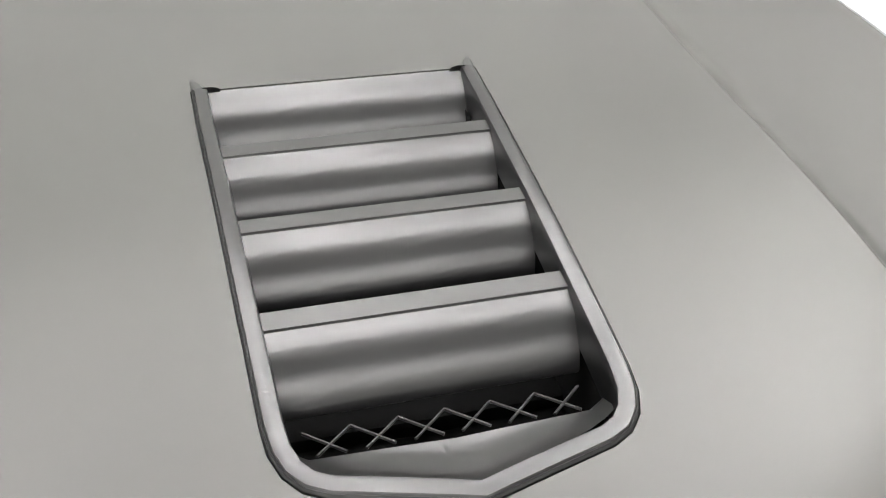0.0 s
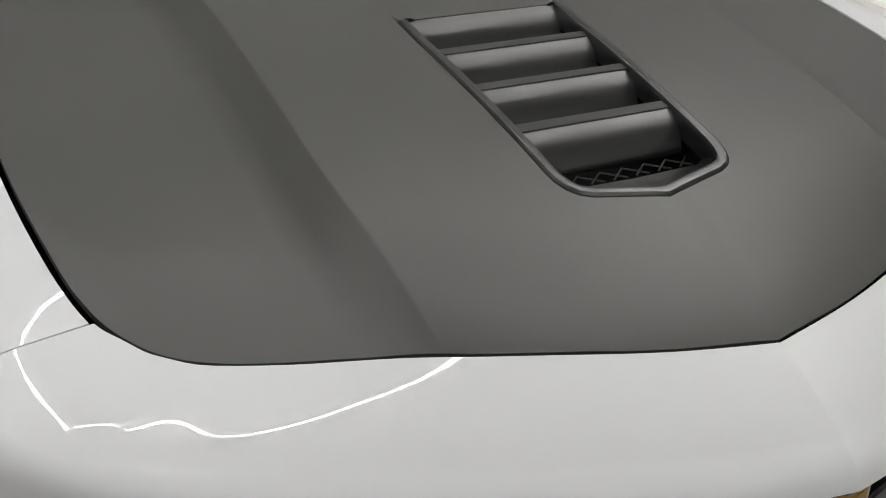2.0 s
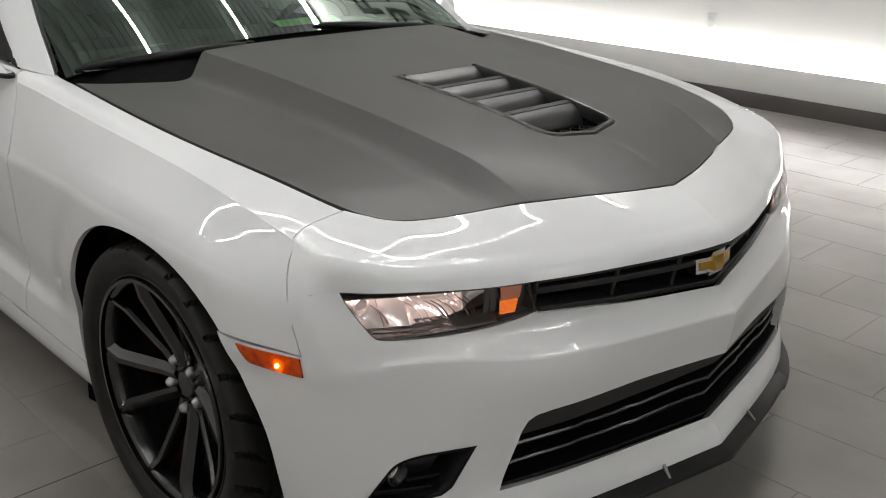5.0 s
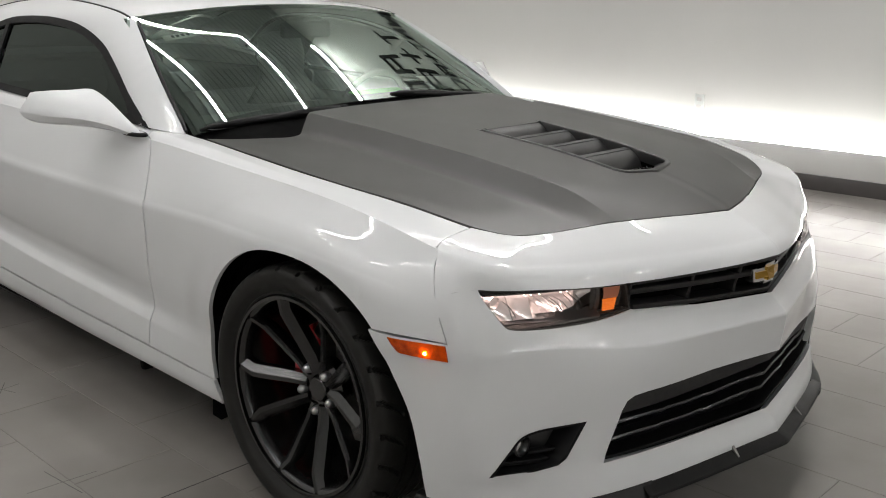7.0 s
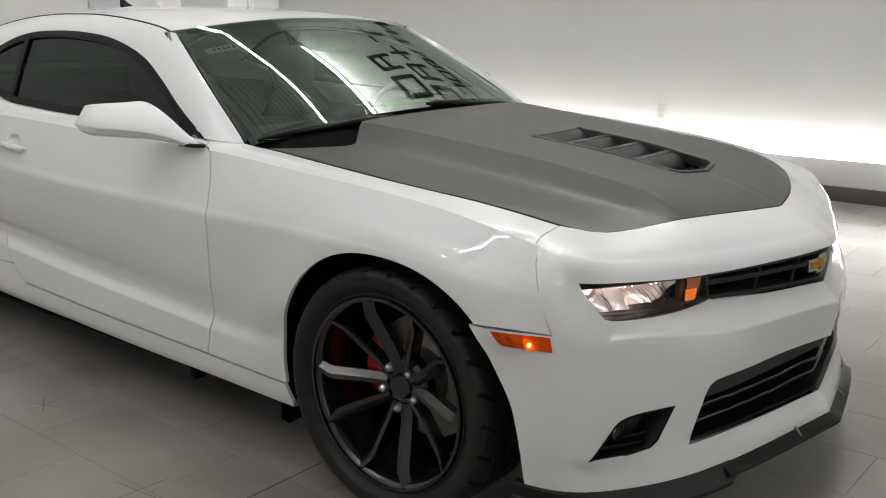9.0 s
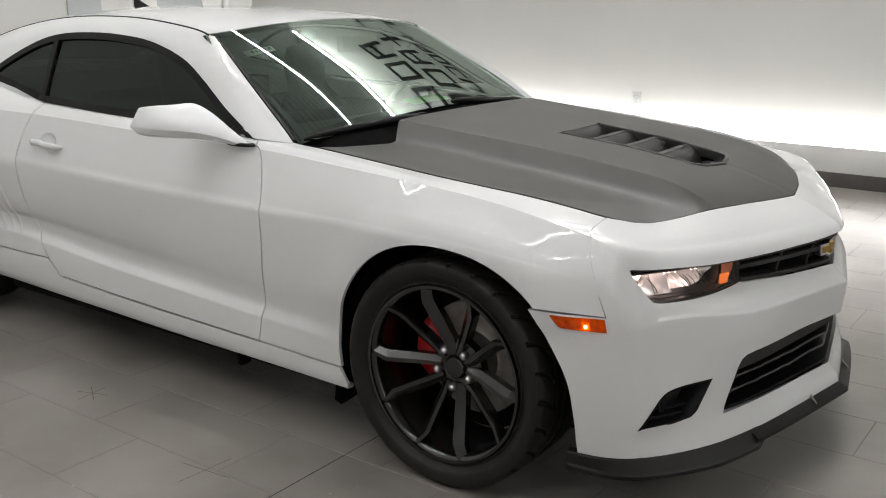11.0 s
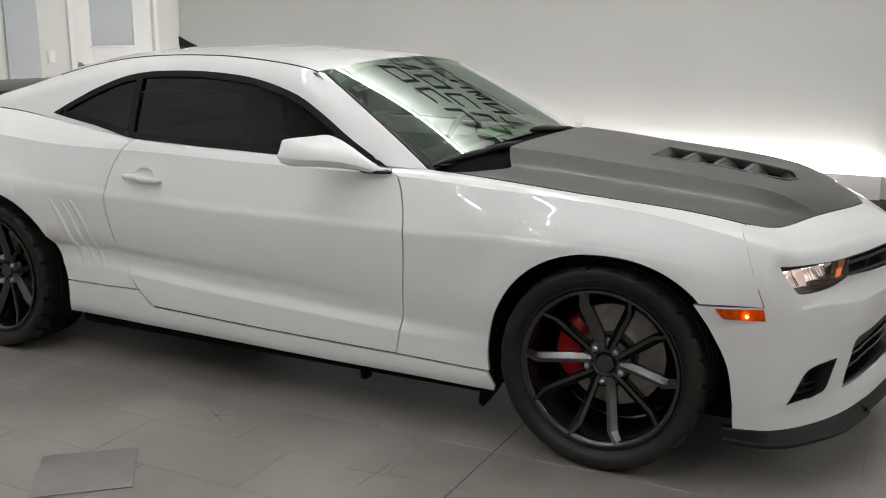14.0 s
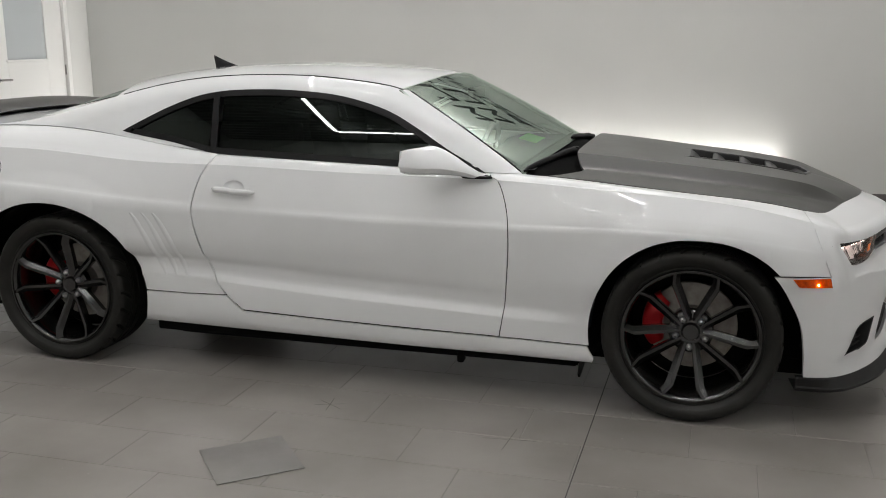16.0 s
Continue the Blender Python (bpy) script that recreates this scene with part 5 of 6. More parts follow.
    for t in np.linspace(0, 1, 13):
        line = []
        for z, d in ((0.6705, 0.020), (0.6715, 0.011), (0.686, 0.0105), (0.7000, 0.012), (0.7015, 0.020)):
            h = (z - 0.640) / 0.0615
            p = nose(np.array([0.490 - 0.007 * h + t * (0.033 + 0.012 * h)]), np.array([z]))[0]
            line.append((p[0] - d, sd * p[1], z))
        rows.append(line)
    strip("turn_lamp_upper", rows, AMBER_DIM, lens, "unlit brown-amber upper lens", angle=30)

# ---- side markers ----
for sd in (-1, 1):
    MK = [(0.910, 0.602), (0.98, 0.602), (1.020, 0.602), (1.000, 0.574), (0.994, 0.5705), (0.905, 0.5675)]
    k = Skin().add(MK, nose_in(0.0), (0.3, 1, 0), step=0.012, lip=0.010, side=sd, offset=0.004)
    mk = car_part("side_marker", k, AMBER_GLASS, "lit amber side marker lamp")
    back = Skin().add(MK, nose_in(0.0), (0.3, 1, 0), step=0.012, lip=0.0, side=sd, offset=0.0016)
    back.build("reflector", AMBER_BACK, mk, "orange reflector")
    c = nose(np.array([0.947]), np.array([0.580]))[0]
    bm = bmesh.new()
    bmesh.ops.create_uvsphere(bm, u_segments=12, v_segments=8, radius=0.0040)
    bmesh.ops.transform(bm, verts=bm.verts, matrix=Matrix.Translation((c[0] + 0.001, sd * (c[1] + 0.003), c[2])))
    part("bulb", bm, BULB, mk, "small glowing amber bulb")

# ---- upper grille ----
def nose_pt(s, z, d=0.0):
    p = nose(np.array([abs(s)]), np.array([z]))[0]
    return (p[0] - d, math.copysign(p[1], s) if s else 0.0, p[2])


GR = both([(0.0, 0.605), (0.25, 0.616), (0.450, 0.632), (0.468, 0.704), (0.25, 0.708), (0.0, 0.714)])
k = Skin().add(GR, lambda s, z: nose_full(s, z) - np.array((0.075, 0, 0)), (1, 0, 0), step=0.04, lip=0, side=1)
GRILLE = car_part("upper_grille", k, DARK, "black crosshatch upper grille")


def bar(name, pts, depth, high, mat, parent, label=""):
    """A bar of given height that follows a line of nose points."""
    rows = []
    for (x, y, z) in pts:
        rows.append([(x, y, z - high / 2), (x + 0.002, y, z - high / 2 + 0.002), (x + 0.002, y, z + high / 2 - 0.002), (x, y, z + high / 2), (x - depth, y, z + high / 2), (x - depth, y, z - high / 2)])
    v, f, n = [p for r in rows for p in r], [], 6
    for i in range(len(rows) - 1):
        f += [(i * n + j, i * n + (j + 1) % n, (i + 1) * n + (j + 1) % n, (i + 1) * n + j) for j in range(n)]
    f += [tuple(range(n)), tuple(range((len(rows) - 1) * n, len(rows) * n))]
    bm = bmesh.new()
    vs = [bm.verts.new(p) for p in v]
    for q in f:
        bm.faces.new([vs[j] for j in q])
    return part(name, bm, mat, parent, label)


bar("grille_bar", [nose_pt(s, 0.664 + 0.012 * abs(s) / 0.45, 0.016) for s in np.linspace(-0.45, 0.45, 25)], 0.045, 0.0135, GRILLE_BLACK, GRILLE)
bar("grille_frame", [nose_pt(s, 0.704 - 0.004, 0.012) for s in np.linspace(-0.455, 0.455, 25)], 0.05, 0.012, GRILLE_BLACK, GRILLE)
bar("grille_frame", [nose_pt(s, 0.6125 + 0.025 * (abs(s) / 0.45) ** 1.2, 0.010) for s in np.linspace(-0.44, 0.44, 25)], 0.05, 0.012, GRILLE_BLACK, GRILLE)
for q in (-0.445, -0.267, -0.108, 0.108, 0.267, 0.445):
    rows = []
    for z in np.linspace(0.612, 0.706, 8):
        x, y, _ = nose_pt(q, z, 0.018)
        rows.append([(x - 0.055, y - 0.006, z), (x - 0.003, y - 0.006, z), (x, y - 0.003, z), (x, y + 0.003, z), (x - 0.003, y + 0.006, z), (x - 0.055, y + 0.006, z)])
    strip("grille_divider", rows, GRILLE_BLACK, GRILLE)


# badge: plain crossed bars in gold with a bright edge
def badge_outline(g):
    p = [(-0.082, -0.018), (-0.026, -0.018), (-0.031, -0.029), (0.029, -0.029), (0.034, -0.018), (0.088, -0.018), (0.082, 0.018), (0.026, 0.018), (0.031, 0.029), (-0.029, 0.029), (-0.034, 0.018), (-0.088, 0.018)]
    return inset(np.array(p) * 0.75, -g)


def plate(name, outline, x_of, z0, thick, mat, parent, label=""):
    bm = bmesh.new()
    o = [(x_of(y), y, z0 + z) for y, z in outline]
    a = [bm.verts.new((x, y, z)) for x, y, z in o]
    b = [bm.verts.new((x - thick, y, z)) for x, y, z in o]
    n = len(o)
    bm.faces.new(a)
    bm.faces.new(b[::-1])
    for i in range(n):
        bm.faces.new((a[i], b[i], b[(i + 1) % n], a[(i + 1) % n]))
    return part(name, bm, mat, parent, label, angle=25)


BADGE = plate("badge", badge_outline(0.004), lambda y: 0.818 - 0.24 * abs(y), 0.659, 0.022, CHROME, CAR, "gold badge plate with a bright chrome edge")
plate("badge_face", badge_outline(-0.0045), lambda y: 0.8205 - 0.24 * abs(y), 0.659, 0.006, GOLD, BADGE, "gold badge face")

# ---- lower grille ----
back = [(q, z if z > 0.3 else 0.19) for q, z in LOWER_G]
k = Skin().add(both(back), lambda s, z: nose_full(s, z) - np.array((0.07, 0, 0)), (1, 0, 0), step=0.05, lip=0, side=1)
LGR = car_part("lower_grille", k, DARK, "black lower grille with a blanking panel and two slats")
TOPP = both([(0.0, 0.455), (0.25, 0.455), (0.46, 0.448), (0.495, 0.443), (0.512, 0.434), (0.524, 0.410), (0.528, 0.397), (0.35, 0.403), (0.15, 0.412), (0.0, 0.424)])
k = Skin().add(TOPP, lambda s, z: nose_full(s, z) - np.array((0.018, 0, 0)), (1, 0, 0), step=0.04, lip=0.02, side=1)
k.build("blanking_panel", PANEL_BLACK, LGR, "black textured blanking panel")
for z, d in ((0.371, 0.022), (0.329, 0.020)):
    e = 0.525 + (0.42 - z) * 0.25
    rows = []
    for q in np.linspace(-e, e, 53):
        a = abs(q) / e
        wave = 0.0035 * math.sin(9.5 * a) + 0.012 * (1 - a) ** 2
        dip = 0.005 if 0.42 < a < 0.66 else 0.0
        rows.append([nose_pt(q, z + wave + h, d + dip + f) for h, f in ((-0.006, 0.034), (-0.006, 0.006), (-0.004, 0.001), (0.001, -0.002), (0.005, 0.002), (0.0065, 0.010), (0.0065, 0.034))])
    strip("slat", rows, SATIN, LGR, "black satin grille slat", angle=30)
bar("lower_frame", [nose_pt(q, 0.291, 0.012) for q in np.linspace(-0.556, 0.556, 31)], 0.05, 0.008, BLACK, LGR)
for sd in (-1, 1):
    rows = [[nose_pt(sd * s, z, d) for d in (0.004, 0.06)] for s, z in ((0.497, 0.446), (0.515, 0.434), (0.527, 0.41), (0.545, 0.345), (0.560, 0.286))]
    strip("side_frame", rows, BLACK, LGR)
    # fog pocket
    k = Skin().add(np.array(FOG), nose_in(0.055), (1, 0.3, 0), step=0.02, lip=0, side=sd)
    fg = car_part("fog_pocket", k, ANTENNA, "black fog lamp pocket with a small round lamp")
    loops = [inset(np.array(FOG), g) for g in (-0.002, 0.004, 0.006, 0.008)]
    rows = [[nose_pt(sd * lp[i % len(lp)][0], lp[i % len(lp)][1], d) for lp, d in zip(loops, (-0.0015, -0.001, 0.006, 0.058))] for i in range(len(FOG) + 1)]
    strip("rim", rows, BLACK, fg)
    c = nose_pt(sd * 0.733, 0.356, 0.030)
    for nm, prof, mt, lb in (("lamp_ring", [(0.026, 0.012), (0.0265, 0.016), (0.023, 0.017), (0.021, 0.004), (0.018, -0.012)], SATIN, ""), ("lamp_lens", [(0.0, 0.010), (0.012, 0.009), (0.0205, 0.004)], FOG_GLASS, "clear fog lamp lens"), ("lamp_bowl", [(0.0, -0.012), (0.012, -0.008), (0.019, 0.0)], CHROME, "")):
        v, f = [], []
        n = 24
        for r, d in prof:
            v += [(c[0] + d, c[1] + r * math.cos(2 * math.pi * i / n), c[2] + r * math.sin(2 * math.pi * i / n)) for i in range(n)]
        f = [(j * n + i, j * n + (i + 1) % n, (j + 1) * n + (i + 1) % n, (j + 1) * n + i) for j in range(len(prof) - 1) for i in range(n)]
        mesh_object(nm, v, f, mt, fg, lb)
    bar("pocket_bar", [nose_pt(sd * s, 0.330 + 0.03 * (0.70 - s), 0.030) for s in np.linspace(0.655, 0.712, 5)], 0.02, 0.008, BLACK, fg)
    bar("pocket_bar", [nose_pt(sd * s, 0.312, 0.022) for s in np.linspace(0.675, 0.785, 7)], 0.03, 0.010, BLACK, fg)

# ---- splitter ----
LOW_EDGE = nat([0.0, 0.25, 0.45, 0.62, 0.8, 0.957, 1.0], [0.233, 0.226, 0.216, 0.207, 0.203, 0.205, 0.205])


def under_lip(q):
    """A point of the bumper's lower edge and the way out of it, level."""
    a = abs(q)
    sg = 1 if q >= 0 else -1
    z = float(LOW_EDGE(a))
    p, e = np.array(nose_pt(a, z)), np.array(nose_pt(a + 0.004, z))
    t = e - p
    n = np.array((t[1], -t[0], 0)) / max(math.hypot(t[0], t[1]), 1e-9)
    return p * (1, sg, 1), n * (1, sg, 1)


rows = []
for q in np.concatenate([np.linspace(-0.47, -1e-4, 24), np.linspace(1e-4, 0.47, 24)]):
    p, n = under_lip(q)
    line = [(-0.030, 0.004), (-0.002, 0.001), (0.006, -0.003), (0.0285, -0.014), (0.031, -0.017), (0.031, -0.026), (0.029, -0.028), (-0.010, -0.024), (-0.12, -0.030)]
    rows.append([tuple(p + n * o + (0, 0, h)) for o, h in line])
SPL = strip("splitter", rows, SPLIT_MAT, CAR, "satin black front splitter plate under the bumper", angle=30)
for sd in (-1, 1):
    rows = []
    for q in np.linspace(0.44, 0.985, 36):
        p, n = under_lip(sd * q)
        out = float(np.interp(q, [0.44, 0.455, 0.66, 0.8, 0.9, 1.0], [0.024, 0.029, 0.022, 0.015, 0.008, 0.003]))
        zb = float(np.interp(q, [0.44, 0.455, 0.6, 0.8, 1.0], [0.176, 0.166, 0.150, 0.146, 0.155]))
        line = [p - n * 0.02 + (0, 0, 0.004), p + n * 0.002 + (0, 0, 0.002), p + n * 0.006 - (0, 0, 0.003), p + n * out * 0.9, p + n * (out + 0.004), p + n * out, p - n * 0.12]
        zs = [None, None, None, zb + 0.020, zb + 0.013, zb, zb + 0.005]
        rows.append([(l[0], l[1], l[2] if z is None else z) for l, z in zip(line, zs)])
    bm = bmesh.new()
    vs = [[bm.verts.new(p) for p in r] for r in rows]
    for r0, r1 in zip(vs, vs[1:]):
        for k0 in range(len(r0) - 1):
            bm.faces.new((r0[k0], r0[k0 + 1], r1[k0 + 1], r1[k0]))
    bm.faces.new(vs[0])
    part("splitter_end", bm, SPLIT_MAT, SPL, "", 30)
    # steel bracket on the plate
    p, n = under_lip(sd * 0.175)
    t = np.array((-n[1], n[0], 0))
    bm = bmesh.new()
    c = [bm.verts.new(p + n * o + t * w + (0, 0, h)) for o, w, h in ((0.002, -0.004, 0.002), (0.024, -0.003, -0.011), (0.002, -0.004, 0.012), (0.002, 0.004, 0.002), (0.024, 0.003, -0.011), (0.002, 0.004, 0.012))]
    for f in ((0, 1, 2), (5, 4, 3), (0, 3, 4, 1), (1, 4, 5, 2), (2, 5, 3, 0)):
        bm.faces.new([c[k0] for k0 in f])
    part("bracket", bm, BRACKET, SPL, "small bare metal bracket")
# ---- mirrors ----
for sd in (-1, 1):
    top = smooth([(-0.838, 0.836, 0.937), (-0.90, 0.846, 0.975), (-0.97, 0.862, 1.025), (-1.03, 0.882, 1.055), (-1.065, 0.935, 1.054), (-1.091, 0.988, 1.0535), (-1.108, 1.025, 1.0515), (-1.116, 1.040, 1.049)], 4)
    cre = smooth([(-0.832, 0.845, 0.926), (-0.865, 0.866, 0.936), (-0.905, 0.896, 0.953), (-0.952, 0.935, 0.968), (-0.998, 0.976, 0.976), (-1.04, 1.015, 0.980), (-1.085, 1.053, 0.986), (-1.120, 1.081, 0.994)], 4)
    low = smooth([(-0.85, 0.842, 0.922), (-0.885, 0.858, 0.925), (-0.93, 0.890, 0.937), (-0.985, 0.930, 0.945), (-1.03, 0.967, 0.949), (-1.07, 1.007, 0.953), (-1.096, 1.038, 0.958), (-1.108, 1.060, 0.968)], 4)
    rows = []
    for i, (t, c, b) in enumerate(zip(top, cre, low)):
        u = i / (len(top) - 1)
        bulge = np.array((0.55, 0.40, 0.45)) * 0.009 * math.sin(math.pi * min(1, u * 1.05 + 0.05) * 0.95)
        ring = [t + (t - c) * 0.0 + np.array((-0.006, 0, -0.001)), t * 0.97 + c * 0.03, t * 0.75 + c * 0.25 + bulge * 0.7, t * 0.5 + c * 0.5 + bulge, t * 0.25 + c * 0.75 + bulge * 0.75, t * 0.04 + c * 0.96, c * 0.94 + b * 0.06, c * 0.4 + b * 0.6 + np.array((0.003, 0.003, -0.003)), b, b + np.array((-0.045, -0.012, 0.006)) * (0.3 + 0.7 * (1 - u)), t + np.array((-0.04, -0.012, -0.008)) * (0.3 + 0.7 * (1 - u))]
        rows.append([(p[0], sd * p[1], p[2]) for p in ring + ring[:1]])
    mo = strip("door_mirror", rows, WHITE, CAR, "glossy white door mirror housing", angle=24)
    mid = np.mean(np.array(rows[-1][:-1]), axis=0)
    strip("mirror_end", [rows[-1], [tuple(mid + (np.array(q) - mid) * 0.5 + np.array((-0.003, sd * 0.004, 0))) for q in rows[-1]], [tuple(mid + np.array((-0.003, sd * 0.005, 0)))] * len(rows[-1])], WHITE, mo, angle=60)
    foot = [[(-0.868 + 0.062 * math.cos(w) * k, sd * (0.838 + 0.024 * math.sin(w) * k), z) for w in np.linspace(0, 2 * math.pi, 17)] for k, z in ((1.0, 0.923), (1.06, 0.926), (1.0, 0.932), (0.8, 0.935))]
    strip("mirror_gasket", foot, BLACK, mo)
    # sail triangle at the front of the window
    k = Skin().add([(-0.865, 0.952), (-1.0, 1.018), (-1.04, 1.022), (-0.97, 0.957)], upper, (0, 1, 0.2), step=0.03, lip=0.01, side=sd, offset=0.001)
    k.build("sail_trim", BLACK, DOORS[sd], "black trim triangle by the mirror")

# ---- handles, fuel flap, gills ----
def flank_pt(x, z, off=0.0):
    v = v_at(x, z)
    p = flank(np.array([x]), np.array([v]))[0]
    return np.array((p[0], p[1] + off, p[2]))


for sd in (-1, 1):
    rows = []
    for t in np.linspace(0, 1, 15):
        x = -1.853 - 0.205 * t
        z = 0.829 + 0.006 * t + (0.004 if t > 0.5 else 0)
        e = min(t, 1 - t) / 0.12
        k = min(1.0, e) ** 0.5
        b = flank_pt(x, z)
        ring = []
        for w in np.linspace(0, 2 * math.pi, 13):
            ring.append((x, sd * (b[1] + 0.021 * k + (0.010 + 0.002 * (1 - k)) * math.cos(w) * max(k, 0.15)), z + 0.0135 * math.sin(w) * max(k, 0.3)))
        rows.append(ring)
    h = strip("door_handle", rows, WHITE, DOORS[sd], "white pull handle", angle=60)
    rows = []
    for r, off in ((1.12, -0.004), (1.04, -0.0012), (0.97, -0.0025), (0.8, -0.008), (0.5, -0.0125), (0.0, -0.014)):
        rows.append([tuple(flank_pt(-1.955 + 0.050 * r * math.cos(w), 0.845 + 0.030 * r * math.sin(w), off) * (1, sd, 1)) for w in np.linspace(0, 2 * math.pi, 33)])
    strip("handle_cup", rows, CUP, DOORS[sd], "shallow handle recess", angle=60)
for i in range(3):
    for sd in (-1, 1):
        rows = []
        for t in np.linspace(0, 1, 12):
            x = -2.435 + 0.052 * i + 0.135 * t**0.8
            z = 0.725 - 0.285 * t
            w = 0.011 * (0.5 + 0.5 * min(1, min(t, 1 - t) / 0.15))
            rows.append([tuple(flank_pt(x + d * w, z, o) * (1, sd, 1)) for d, o in ((-1.4, 0.0), (-1.0, 0.0008), (-0.3, 0.003), (0.4, 0.0026), (1.2, 0.0))])
        strip("side_gill", rows, WHITE, CAR, angle=60)
sd = -1
for r0, r1 in ((0.062, 0.0635),):
    rows = [[tuple(flank_pt(-3.17 + r * math.cos(w), 0.895 + r * 0.95 * math.sin(w), off) * (1, sd, 1)) for w in np.linspace(0, 2 * math.pi, 49)] for r, off in ((0.0605, 0.0004), (0.062, 0.0010), (0.0635, 0.0004))]
    strip("fuel_flap_gap", rows, GAPMAT, CAR)

# ---- antenna, wipers, sticker, cabin ----
rows = []
for t in np.linspace(0, 1, 9):
    hgt = 0.066 * (1 - t) ** 1.25 if t > 0.10 else 0.066
    x = -2.475 + 0.125 * t
    zb = float(ROOF_C(x)) - 0.001
    tip = -0.015 * (1 - t)
    rows.append([(x + tip * 0, y * (0.020 if t < 0.8 else 0.012), zb + 0) for y in (-1,)] + [(x + tip * k * 1.3, y * 0.018 * (1 - k) ** 0.6 * (1 - 0.5 * t) + 0.0, zb + hgt * k) for y in (-1,) for k in (0.15, 0.4, 0.7, 0.9, 1.0)] + [(x + tip * k * 1.3, 0.018 * (1 - k) ** 0.6 * (1 - 0.5 * t), zb + hgt * k) for k in (0.9, 0.7, 0.4, 0.15)] + [(x, 0.020 if t < 0.8 else 0.012, zb)])
strip("antenna", rows, BLACK, CAR, "black shark fin antenna")


def on_glass(u, v, off):
    p = WS_LIFT(np.array([u]), np.array([v]))[0]
    return p + np.array((0.42, 0, 0.9)) * off


for s0, s1 in (((0.335, 0.0), (0.02, 0.03)), ((0.80, 0.0), (0.50, 0.035))):
    tip = np.array(on_glass(s1[0], s1[1] - 0.012, 0.006))
    base = np.array(on_glass(s0[0], 0.0, 0.0)) + (0.055, 0, -0.018)
    mid = (tip + base) / 2 + np.array((0, 0, 0.006))
    arm = smooth([base, base * 0.6 + mid * 0.4 + np.array((0, 0, 0.008)), mid, mid * 0.4 + tip * 0.6], 5)
    wp = tube("wiper", arm, 0.008, BLACK, CAR, "black windshield wiper", n=8, radii=np.linspace(0.019, 0.008, len(arm)))
    b0 = mid * 0.9 + base * 0.1 + (base - tip) * 0.34
    blade = [b0 * (1 - t) + tip * t + np.array((0, 0, 0.010 * math.sin(math.pi * t))) for t in np.linspace(0, 1, 12)]
    tube("blade", [p + np.array((-0.004, 0, -0.004)) for p in blade], 0.011, BLACK, wp, n=8, radii=[0.006] + [0.0115] * 10 + [0.005])
    v, f = lathe([(0.0, 0.022), (0.013, 0.020), (0.016, 0.012), (0.016, -0.012)], 20)
    mesh_object("pivot", [(base[0] + x, base[1] + z, base[2] + y) for x, y, z in v], f, BLACK, wp)

sk2 = Skin().add([(0.080, 0.745), (0.178, 0.750), (0.178, 0.802), (0.080, 0.798)], WS_LIFT, (1, 0, 1), step=0.04, lip=0, scale=(1.4, 0.7), side=1, offset=-0.006)
stk = sk2.build("windshield_sticker", STICKER, WSHIELD, "pale sticker with dark bars inside the windshield")
for i in range(5):
    u = 0.104 + i * 0.014
    b = Skin().add([(u, 0.762), (u + 0.008, 0.762), (u + 0.008, 0.786), (u, 0.786)], WS_LIFT, (1, 0, 1), step=0.02, lip=0, scale=(1.4, 0.7), side=1, offset=-0.004)
    b.build("ink_bar", INK, WSHIELD)

# dashboard, steering wheel, seats
rows = []
for y in np.linspace(-0.70, 0.70, 21):
    hump = 0.03 * math.exp(-(((y - 0.36) / 0.16) ** 2))
    rows.append([(-0.66, y, 0.945), (-0.80, y, 0.952 + hump * 0.3), (-0.92, y, 0.955 + hump), (-1.0, y, 0.935 + hump), (-1.03, y, 0.86), (-1.0, y, 0.62)])
tagged(strip("dashboard", rows, CABIN, CAR, "dark dashboard behind the windshield", angle=60))
ring = [(-1.12 + 0.05 * math.sin(w), 0.36 + 0.18 * math.cos(w), 0.87 + 0.17 * math.sin(w)) for w in np.linspace(0, 2 * math.pi, 33)]
tube("steering_wheel", ring, 0.014, CABIN, CAR, "dark steering wheel", n=8)
for y in (-0.36, 0.36):
    rows = []
    for z, x, hw, th in ((0.50, -1.55, 0.24, 0.09), (0.70, -1.62, 0.25, 0.09), (0.88, -1.68, 0.22, 0.08), (0.97, -1.71, 0.13, 0.06), (1.00, -1.72, 0.115, 0.055), (1.08, -1.73, 0.13, 0.06), (1.16, -1.73, 0.11, 0.04), (1.18, -1.73, 0.04, 0.01)):
        rows.append([(x + th * math.cos(w), y + hw * math.sin(w), z) for w in np.linspace(0, 2 * math.pi, 21)])
    seat = strip("seat", rows, CABIN, CAR, "dark front seat with a headrest", angle=60)
    bm = box_bm(bmesh.new(), (-1.60, y - 0.25, 0.36), (-1.10, y + 0.25, 0.52), 0.04, 4)
    part("seat_cushion", bm, CABIN, seat)
rows = [[(x, y, 0.972 + 0.004 * math.sin(9 * y) + 0.045 * t) for x, t in ((-0.79, 0.0), (-0.83, 0.2), (-0.88, 0.5))] for y in np.linspace(0.03, 0.28, 9)]
tagged(strip("green_sheet", rows, GREEN, None, "bright green sheet lying on the dashboard"), category="sheet")
rows = [[(x, y, 0.975 + 0.05 * t + 0.012 * math.sin(6 * y)) for x, t in ((-0.70, 0.0), (-0.78, 0.5), (-0.86, 1.0))] for y in np.linspace(0.36, 0.60, 9)]
tagged(strip("paper_sheet", rows, PAPER, None, "curled white paper lying on the dashboard"), category="paper")
bm = box_bm(bmesh.new(), (-1.10, -0.11, 1.185), (-1.065, 0.11, 1.245), 0.012, 3)
part("rear_view_mirror", bm, CABIN, CAR, "dark inner mirror")


